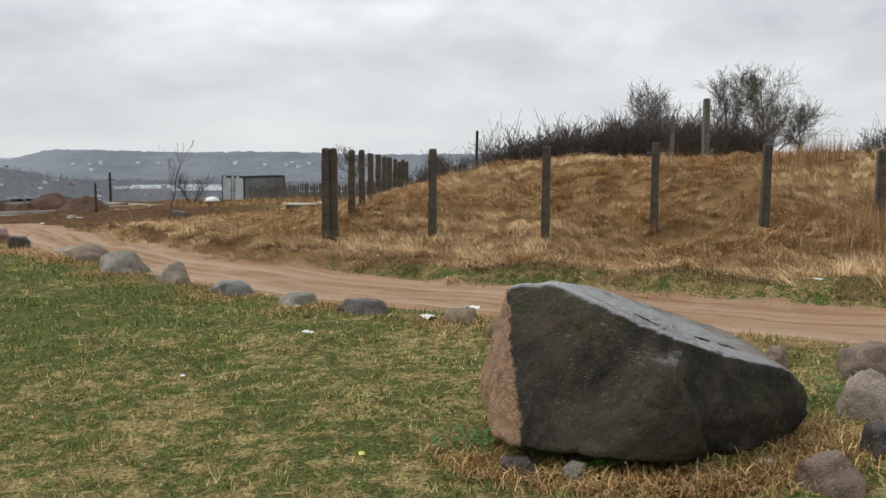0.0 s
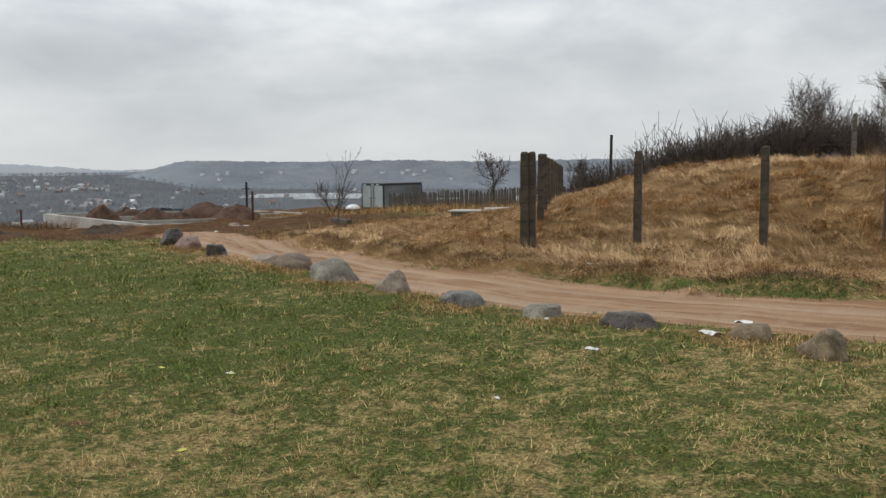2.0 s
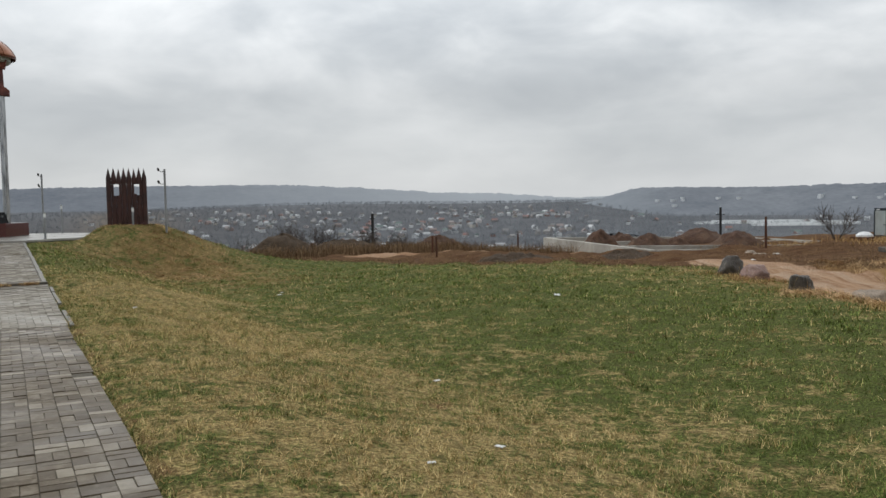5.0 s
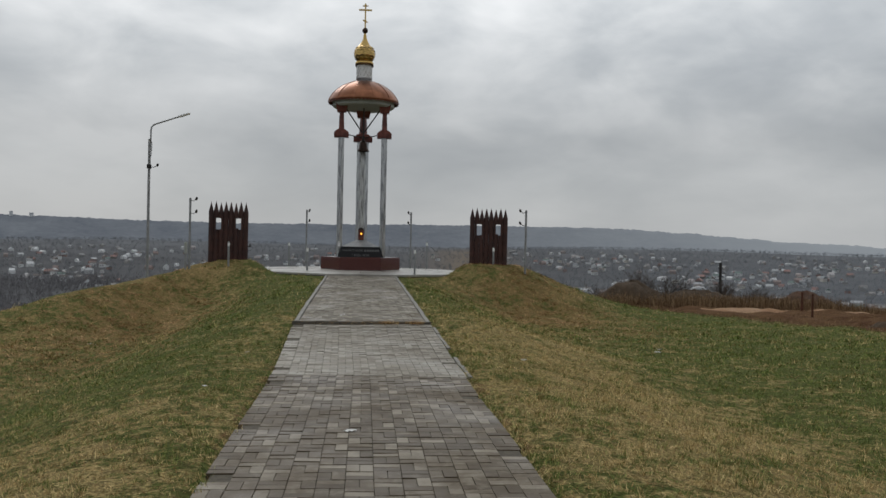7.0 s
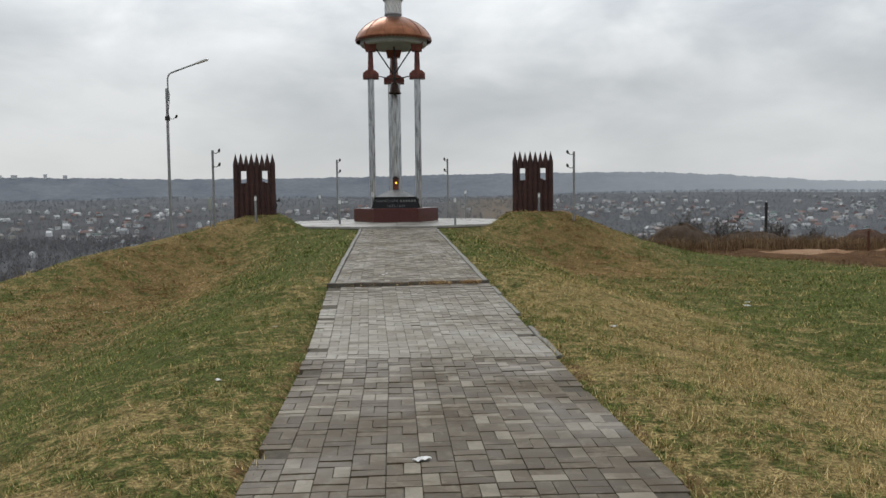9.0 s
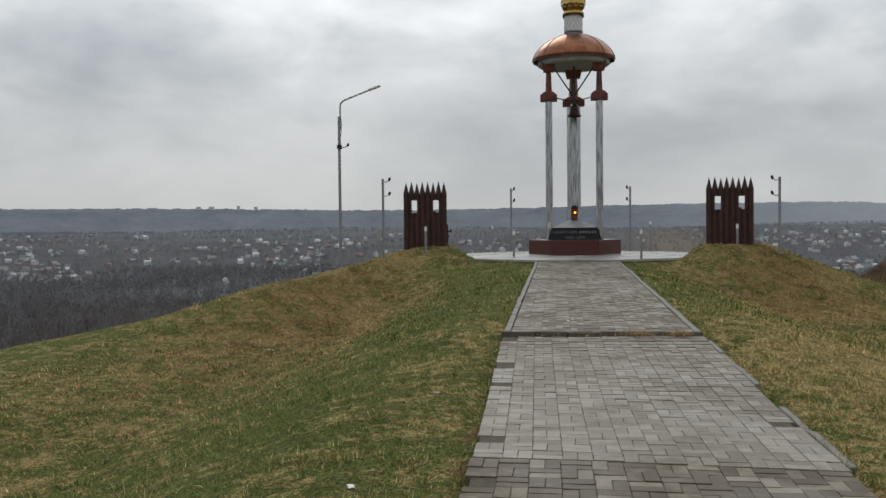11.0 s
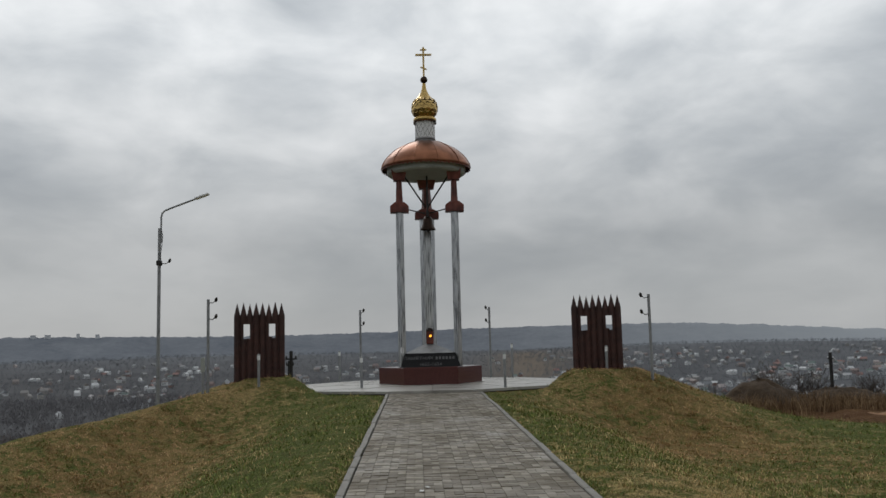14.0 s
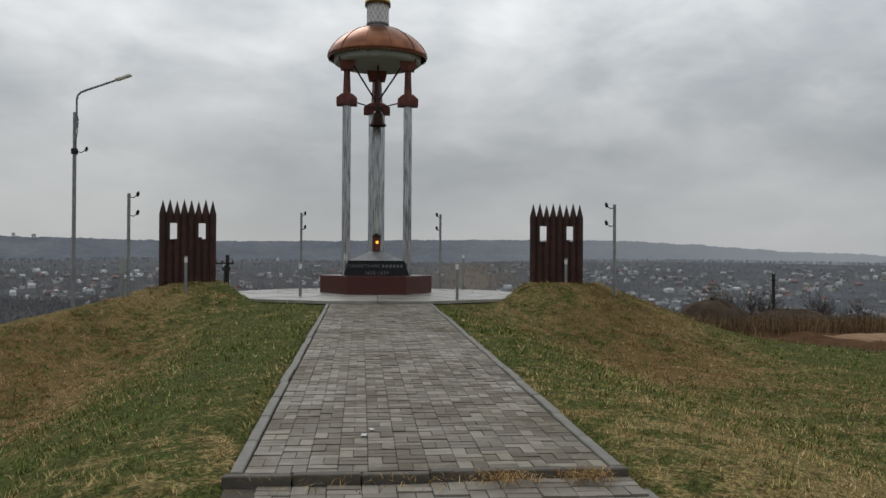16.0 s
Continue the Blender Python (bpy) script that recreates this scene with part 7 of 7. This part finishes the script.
X, Y, r_ = scatter(120000, 15.5, 40.0, -31.0, 3.0, hill_keep, 8)
tuft = np.clip(np.sin(X * 1.3 + 1.9 * np.sin(Y * 0.8)) * np.cos(Y * 1.7 + X * 0.4), 0, 1)
pick = r_.random(len(X)) < 0.03 * (0.3 + tuft)
X, Y, n_ = X[pick], Y[pick], int(pick.sum())
stalks("standing_grass", X, Y, r_.uniform(0.25, 0.6, n_), r_.uniform(0.003, 0.006, n_), r_, M_STRAW, r_.uniform(0, 6.28, n_), r_.uniform(0.2, 1.0, n_), "dry grass stems still standing on the slope")


def verge_keep(x, y):
    d = x - (road_mid(y) - 2.2)
    stones = np.exp(-(d / 0.75) ** 2) * (0.45 + 0.55 * np.sin(y * 2.1 + np.sin(x * 3)))
    return np.clip(stones, 0, 1) * (1 - zone_road(x, y))


X, Y, r_ = scatter(11000, 10.0, 19.0, -27.0, 1.0, verge_keep, 9)
stalks("verge_grass", X, Y, r_.uniform(0.06, 0.20, len(X)), r_.uniform(0.002, 0.005, len(X)), r_, M_STRAW, r_.uniform(0, 6.28, len(X)), r_.uniform(0.9, 2.0, len(X)), "tufts of dry grass among the stones by the track")


def step_keep(x, y):
    return np.maximum(np.exp(-((x - 0.46) / 0.16) ** 2), np.exp(-((x - 1.0) / 0.13) ** 2)) * (y > -0.22) + 0.05


X, Y, r_ = scatter(700, -1.2, 1.2, -0.32, -0.06, step_keep, 61)
stalks("step_grass", X, Y, r_.uniform(0.05, 0.16, len(X)), r_.uniform(0.0015, 0.003, len(X)), r_, M_STRAW, r_.uniform(0, 6.28, len(X)), r_.uniform(1.1, 2.1, len(X)), "dead grass lying below the step", 0.7, 0.35, 0.07)


def foot_keep(x, y):
    u_, v_ = (x - 7.85) * 0.883 + (y + 23.41) * 0.469, (y + 23.41) * 0.883 - (x - 7.85) * 0.469
    d = np.hypot(u_ / 0.86, v_ / 1.28)
    return np.exp(-((d - 0.95) / 0.22) ** 2)


X, Y, r_ = scatter(9000, 5.5, 9.4, -25.6, -21.6, foot_keep, 10)
stalks("boulder_grass", X, Y, r_.uniform(0.07, 0.21, len(X)), r_.uniform(0.0025, 0.005, len(X)), r_, M_STRAW, r_.uniform(0, 6.28, len(X)), r_.uniform(1.1, 2.1, len(X)), "matted dry grass at the foot of the boulder")
X, Y, r_ = scatter(18000, 12.0, 36.0, 29.5, 41.0, lambda x, y: 0.7 + 0 * x, 11)
stalks("brush_grass", X, Y, r_.uniform(0.3, 1.0, len(X)), r_.uniform(0.008, 0.014, len(X)), r_, M_DEAD, r_.uniform(0, 6.28, len(X)), r_.uniform(0.1, 1.0, len(X)), "tall dead grass along the plateau's edge")
def site_keep(x, y):
    z = zone_soil(x, y)
    c = np.sin(x * 1.7 + 1.3 * np.sin(y * 1.1)) * np.cos(y * 1.5 + np.sin(x * 0.9))
    return np.clip(4 * z * (1 - z) * 0.6 + 0.35 * z * (c > 0.35), 0, 1) * (1 - zone_road(x, y))


X, Y, r_ = scatter(18000, 10.0, 40.0, -3.0, 32.0, site_keep, 15)
stalks("rough_grass", X, Y, r_.uniform(0.06, 0.22, len(X)), r_.uniform(0.004, 0.008, len(X)), r_, M_DEAD, r_.uniform(0, 6.28, len(X)), r_.uniform(0.5, 1.8, len(X)), "rough dead grass on the turned soil of the site")
X, Y, r_ = scatter(20000, 15.5, 30.0, -29.0, 0.0, lambda x, y: (1 - zone_road(x, y)) * np.maximum(0.9 * np.exp(-((x - 20.5) / 1.6) ** 2 - ((y + 26.2) / 2.4) ** 2), 0.6 * np.exp(-((x - road_mid(y) - 2.15) / 0.45) ** 2) * (np.sin(y * 1.9) > -0.6)), 16)
stalks("brown_weeds", X, Y, r_.uniform(0.08, 0.26, len(X)), r_.uniform(0.002, 0.005, len(X)), r_, M_DEAD, r_.uniform(0, 6.28, len(X)), r_.uniform(0.9, 2.0, len(X)), "brown dead weeds at the foot of the slope")
X, Y, r_ = scatter(9000, 40.0, 66.0, -4.0, 24.0, lambda x, y: zone_straw(x, y), 12)
stalks("yard_grass", X, Y, r_.uniform(0.2, 0.7, len(X)), r_.uniform(0.010, 0.018, len(X)), r_, M_STRAW, r_.uniform(0, 6.28, len(X)), r_.uniform(0.3, 1.3, len(X)), "dead grass round the yard")
X, Y, r_ = scatter(700, 16.0, 30.0, -28.0, 1.0, lambda x, y: zone_straw(x, y) * np.exp(-((x - 19.5 - 0.35 * np.clip(y + 16, 0, 20)) / 2.0) ** 2) * (np.sin(x * 2.1 + 1.3 * np.sin(y * 1.7)) * np.cos(y * 1.9) > 0.45), 13)
stalks("dead_weeds", X, Y, r_.uniform(0.2, 0.6, len(X)), r_.uniform(0.002, 0.004, len(X)), r_, M_DEAD, r_.uniform(0, 6.28, len(X)), r_.uniform(0.0, 0.5, len(X)), "upright reddish dead weed stems")


def reed_keep(x, y):
    band = np.exp(-((x - 23.0) / 2.6) ** 2 - ((y + 26.4) / 1.3) ** 2)
    crown = 0.5 * np.exp(-((x - 30.6) / 1.2) ** 2 - ((y + 23.4) / 0.9) ** 2) + 0.35 * np.exp(-((x - 30.8) / 1.0) ** 2 - ((y + 19.0) / 0.35) ** 2)
    return np.maximum(band, crown) * (0.3 + 0.7 * (np.sin(x * 3.3 + np.sin(y * 2.9)) * np.cos(y * 3.7 + x) > -0.2))


for n_, mat, tall, seed in ((3600, M_MAT, 0.75, 71), (2400, M_DEAD, 0.85, 72)):
    X, Y, r_ = scatter(n_, 18.5, 33.0, -29.0, -17.5, reed_keep, seed)
    stalks("tall_dry_grass", X, Y, r_.uniform(0.45, 1.25, len(X)) * tall, r_.uniform(0.002, 0.005, len(X)), r_, mat, r_.uniform(0, 6.28, len(X)), r_.uniform(0.05, 0.75, len(X)), "tall upright dry grass and dead stems on the slope", rise=0.55)


def weeds(n, cx, cy, rx, ry, seed):
    rng = np.random.default_rng(seed)
    X, Y = cx + rng.normal(0, rx, n), cy + rng.normal(0, ry, n)
    Z = land(X, Y) + rng.uniform(0.02, 0.13, n)
    a = rng.uniform(0, 2 * np.pi, n)
    L, w = rng.uniform(0.02, 0.045, n), rng.uniform(0.010, 0.02, n)
    d = np.stack([np.cos(a), np.sin(a), rng.uniform(-0.3, 0.5, n)], -1)
    s = np.stack([-np.sin(a), np.cos(a), np.zeros(n)], -1)
    c = np.stack([X, Y, Z], -1)
    V = np.stack([c, c + d * (L * 0.5)[:, None] + s * w[:, None], c + d * L[:, None], c + d * (L * 0.5)[:, None] - s * w[:, None]], 1).reshape(-1, 3)
    F = np.arange(4 * n, dtype=np.int32).reshape(n, 4)
    return tagged(new("weeds", fast_mesh("weeds", V, F, M_LEAF)), "low green leafy weeds at the boulder's foot", "weeds", kind="stuff")


weeds(520, 7.40, -22.22, 0.14, 0.15, 3)
weeds(260, 7.28, -22.72, 0.10, 0.10, 6)
weeds(330, 7.24, -23.20, 0.10, 0.09, 4)
weeds(500, 9.9, -24.9, 0.3, 0.35, 5)


# ---- town in the valley ----
def flat_paint(name, c, rough=0.8):
    return plain(name, tuple(v * 0.85 for v in c), c, 0.6, rough, bumpy=0.05)


# haze is put into these far paints: greyed and weak in hue
WALLS = [flat_paint("far_wall_" + n, c) for n, c in (("white", (0.70, 0.715, 0.725)), ("cream", (0.52, 0.50, 0.46)), ("grey", (0.34, 0.35, 0.36)), ("brick", (0.30, 0.195, 0.17)), ("wood", (0.20, 0.19, 0.18)))]
ROOFS = [flat_paint("far_roof_" + n, c) for n, c in (("slate", (0.23, 0.245, 0.26)), ("pale", (0.50, 0.515, 0.53)), ("red", (0.31, 0.195, 0.175)), ("brown", (0.19, 0.165, 0.155)), ("green", (0.17, 0.22, 0.205)))]
M_FARGLASS = flat_paint("far_window", (0.10, 0.11, 0.12), 0.3)


def house_meshes(w, d, h, rh, wall, roof):
    wm = mesh_of("wall", B(-w / 2, w / 2, -d / 2, d / 2, -4, h), wall)
    bm = bmesh.new()
    o = 0.4
    pts = [(-d / 2 - o, h - 0.1), (0, h + rh), (d / 2 + o, h - 0.1)]
    a = [bm.verts.new((-w / 2 - o, y, z)) for y, z in pts]
    b = [bm.verts.new((w / 2 + o, y, z)) for y, z in pts]
    for i in range(3):
        bm.faces.new((a[i], a[(i + 1) % 3], b[(i + 1) % 3], b[i]))
    bm.faces.new(a[::-1])
    bm.faces.new(b)
    rm = mesh_of("roof", bm, roof)
    bm = bmesh.new()
    box(bm, -0.5, 0.5, -d / 2 - 0.06, -d / 2 + 0.02, h * 0.35, h * 0.7)
    return wm, rm, mesh_of("window", bm, M_FARGLASS)


rng = random.Random(2024)
KINDS = []
for k in range(14):
    KINDS.append(house_meshes(rng.uniform(7, 12), rng.uniform(6, 9), rng.uniform(3.0, 5.6), rng.uniform(2.0, 4.0), WALLS[k % 5 if k % 3 else 0], ROOFS[(k * 3 + k // 5) % 5]))


def built_up(x, y):
    """Streets and gardens of the town lie where this is high."""
    return math.sin(x * 0.012 + 1.5 * math.sin(y * 0.007)) * math.cos(y * 0.009 + 0.8) + 0.35 * math.sin(x * 0.031 + y * 0.023) + 0.3


def spot(lo_az, hi_az, lo_r, hi_r):
    """A place for a house, in the built-up patches of the valley."""
    while True:
        a, r = radians(rng.uniform(lo_az, hi_az)), rng.uniform(lo_r, hi_r)
        x, y = r * math.sin(a), r * math.cos(a)
        if built_up(x, y) > 0.12:
            return x, y


for k in range(284):
    if k < 160:
        x, y = spot(8, 36, 880, 1950)
    elif k < 245:
        x, y = spot(-36, -4, 980, 1900)
    elif k < 258:
        x, y = spot(-5, 7, 1000, 1900)
    else:
        x, y = spot(38, 72, 1200, 1950)
    wm, rm, gm = KINDS[rng.randrange(14)]
    th = thing("house", pose(x, y, z_at(x, y), 0, 0, rng.choice((0, 90)) + math.degrees(math.atan2(-x, y)) + rng.uniform(-30, 30)), "small pale gabled house among bare trees in the valley", "house", "houses of the town in the valley")
    for me, nm in ((wm, "wall"), (rm, "roof")):
        ob = new(nm, me)
        ob.parent = th
    for dx in (-2.0, 2.0):
        ob = new("window", gm)
        ob.parent = th
        ob.location = (dx, 0, 0)


def many_houses(n, seed):
    rg = np.random.default_rng(seed)
    V, F = [], []
    az = np.concatenate([rg.uniform(8, 38, int(n * 0.60)), rg.uniform(-38, -3, n - int(n * 0.60))])
    r = 900 + 1350 * rg.random(n) ** 1.25
    for a, q in zip(np.radians(az), r):
        x, y = q * math.sin(a), q * math.cos(a)
        if built_up(x, y) < 0.12:
            continue
        z = z_at(x, y)
        w, d, h, rh, t = rg.uniform(2.8, 6.5), rg.uniform(2.5, 4.5), rg.uniform(3.0, 5.5), rg.uniform(1.5, 4.0), rg.uniform(0, 3.14)
        c, s = math.cos(t), math.sin(t)
        k = len(V)
        for u, v, zz in ((-w, -d, -3), (w, -d, -3), (w, d, -3), (-w, d, -3), (-w, -d, h), (w, -d, h), (w, d, h), (-w, d, h), (-w, 0, h + rh), (w, 0, h + rh)):
            V.append((x + u * c - v * s, y + u * s + v * c, z + zz))
        F += [(k, k + 1, k + 5, k + 4), (k + 2, k + 3, k + 7, k + 6), (k + 1, k + 2, k + 6, k + 9, k + 5), (k + 3, k, k + 4, k + 8, k + 7), (k + 4, k + 5, k + 9, k + 8), (k + 6, k + 7, k + 8, k + 9)]
    me = bpy.data.meshes.new("town_houses")
    me.from_pydata(V, [], F)
    # house tones greyed to hold the haze as well
    m, t, b = material("far_houses", 0.8)
    rnd = t.nodes.new("ShaderNodeNewGeometry").outputs["Random Per Island"]
    link(t, ramp(t, rnd, (0.0, (0.60, 0.615, 0.625)), (0.10, (0.36, 0.37, 0.38)), (0.28, (0.22, 0.228, 0.236)), (0.70, (0.30, 0.29, 0.28)), (0.84, (0.27, 0.205, 0.19)), (0.91, (0.64, 0.65, 0.66))), b.inputs["Base Color"])
    me.materials.append(m)
    return tagged(new("town_houses", me), "scattered pale small houses of the far town", "houses", kind="stuff")


many_houses(900, 31)
for k, (az, r, L) in enumerate(((46.0, 1640, 60), (48.0, 1700, 90), (49.6, 1560, 60), (50.6, 1660, 70), (52.0, 1600, 45), (57, 1500, 40))):
    a = radians(az)
    x, y = r * math.sin(a), r * math.cos(a)
    th = thing("glasshouse", pose(x, y, z_at(x, y), 0, 0, -az + 4), "long pale glasshouse in the valley", "glasshouse", "glasshouses in the valley")
    part("shell", prism(bmesh.new(), [(-L, -5), (L, -5), (L, 5), (-L, 5)], -2, [(-L, -2), (L, -2), (L, 2), (-L, 2)], 4.5), M_PLASTIC, th)

# river bend
wm, _, wb_ = material("river_water", 0.08)
wb_.inputs["Base Color"].default_value = (0.05, 0.06, 0.065, 1)
bm = bmesh.new()
rowa, rowb = [], []
for az in np.arange(34.5, 40.6, 0.5):
    r = 1250 + 25 * math.sin(az * 1.5) + 22 * (az - 37)
    a = radians(az)
    for row, rr in ((rowa, r - 70), (rowb, r + 70)):
        row.append(bm.verts.new((rr * math.sin(a), rr * math.cos(a), z_at((r + 70) * math.sin(a), (r + 70) * math.cos(a)) + 0.6)))
for i in range(len(rowa) - 1):
    bm.faces.new((rowa[i], rowa[i + 1], rowb[i + 1], rowb[i]))
tagged(part("water", bm, wm), "pale still river in the valley", "river", kind="structure")


# ---- woods of the valley ----
def far_woods(name, n, az0, az1, r0, r1, size, mat, seed, label, chip=(0.10, 0.10, 0.035), k=48):
    rg = np.random.default_rng(seed)
    az, r = np.radians(rg.uniform(az0, az1, n)), r0 + (r1 - r0) * rg.random(n) ** 0.8
    x, y = r * np.sin(az), r * np.cos(az)
    patch = np.sin(x * 0.011 + 2 * np.sin(y * 0.006)) * np.cos(y * 0.013 + np.sin(x * 0.008))
    ok = (patch > -0.25) | (rg.random(n) < 0.5)
    x, y, r = x[ok], y[ok], r[ok]
    n = len(x)
    z = land(x, y)
    h = size * rg.uniform(0.6, 1.3, n)
    u = rg.normal(0, 1, (n, k, 3))
    u /= np.linalg.norm(u, axis=-1, keepdims=True)
    c = np.stack([x, y, z + h * 0.55], -1)[:, None, :] + u * (h[:, None, None] * np.array([0.34, 0.34, 0.5])) * rg.uniform(0.3, 1, (n, k, 1))
    a1 = rg.normal(0, 1, (n, k, 3)) * (h[:, None, None] * np.array(chip))
    a2 = rg.normal(0, 1, (n, k, 3)) * (h[:, None, None] * np.array(chip))
    V = np.stack([c - a1, c + a1, c + a2], 2).reshape(-1, 3)
    F = np.arange(len(V), dtype=np.int32).reshape(-1, 3)
    return tagged(new(name, fast_mesh(name, V, F, mat)), label, "woods", kind="stuff")


# haze put into the tree tones: paler and bluer copies farther off
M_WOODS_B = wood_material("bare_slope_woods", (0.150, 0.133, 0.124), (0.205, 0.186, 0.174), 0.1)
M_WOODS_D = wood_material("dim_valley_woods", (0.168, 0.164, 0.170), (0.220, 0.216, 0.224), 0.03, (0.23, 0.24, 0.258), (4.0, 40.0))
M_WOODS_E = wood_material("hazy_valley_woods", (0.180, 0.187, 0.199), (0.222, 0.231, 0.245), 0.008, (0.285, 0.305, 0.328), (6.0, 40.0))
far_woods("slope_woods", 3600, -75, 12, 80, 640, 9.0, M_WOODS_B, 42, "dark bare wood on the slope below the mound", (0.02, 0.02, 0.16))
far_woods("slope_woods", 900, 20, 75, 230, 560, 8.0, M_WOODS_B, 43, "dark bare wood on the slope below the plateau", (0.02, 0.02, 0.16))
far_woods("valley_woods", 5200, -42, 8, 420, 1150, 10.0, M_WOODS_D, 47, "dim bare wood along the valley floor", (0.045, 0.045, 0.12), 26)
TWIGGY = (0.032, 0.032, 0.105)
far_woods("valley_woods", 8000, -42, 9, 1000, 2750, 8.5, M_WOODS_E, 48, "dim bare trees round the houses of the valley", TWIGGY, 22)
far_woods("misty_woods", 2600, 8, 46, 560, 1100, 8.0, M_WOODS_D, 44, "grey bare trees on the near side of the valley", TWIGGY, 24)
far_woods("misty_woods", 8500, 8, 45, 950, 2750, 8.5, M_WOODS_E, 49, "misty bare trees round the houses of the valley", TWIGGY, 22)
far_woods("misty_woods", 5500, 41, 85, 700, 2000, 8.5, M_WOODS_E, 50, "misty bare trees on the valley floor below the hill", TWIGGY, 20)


# ---- pavers, last ----
paving(low, -1.10, 12, -32.85, 134, z_low, M_LOWPAVE, M_LOWPAVE_J, (-11.0, -8.6), 4, spread_low, 0.10)
paving(low, -1.08, 12, -6.03, 30, z_low, M_MIDPAVE_J, M_MIDPAVE_J, (90, 91), 5, spread_low, 0.08)
paving(up, -1.19, 12, 0.10, 86, z_up, M_UPPAVE, M_UPPAVE_J, (0.1, 2.5), 6, spread_up)
kerb_run(up, -1.308, 0.1, -1.47, 17.2, z_up, 0.95, w=0.085, seed=2)
kerb_run(up, 1.272, 0.1, 1.262, 17.2, z_up, 0.95, w=0.085, seed=3)
kerb_run(up, -1.37, 0.03, 1.33, 0.03, z_up, 0.44, w=0.085, up=0.010, seed=4, mat=M_KERBDARK)
kerb_run(low, 1.37, -5.9, 1.36, -0.2, z_low, 0.9, w=0.06, up=-0.012, seed=5, skip=(2,))
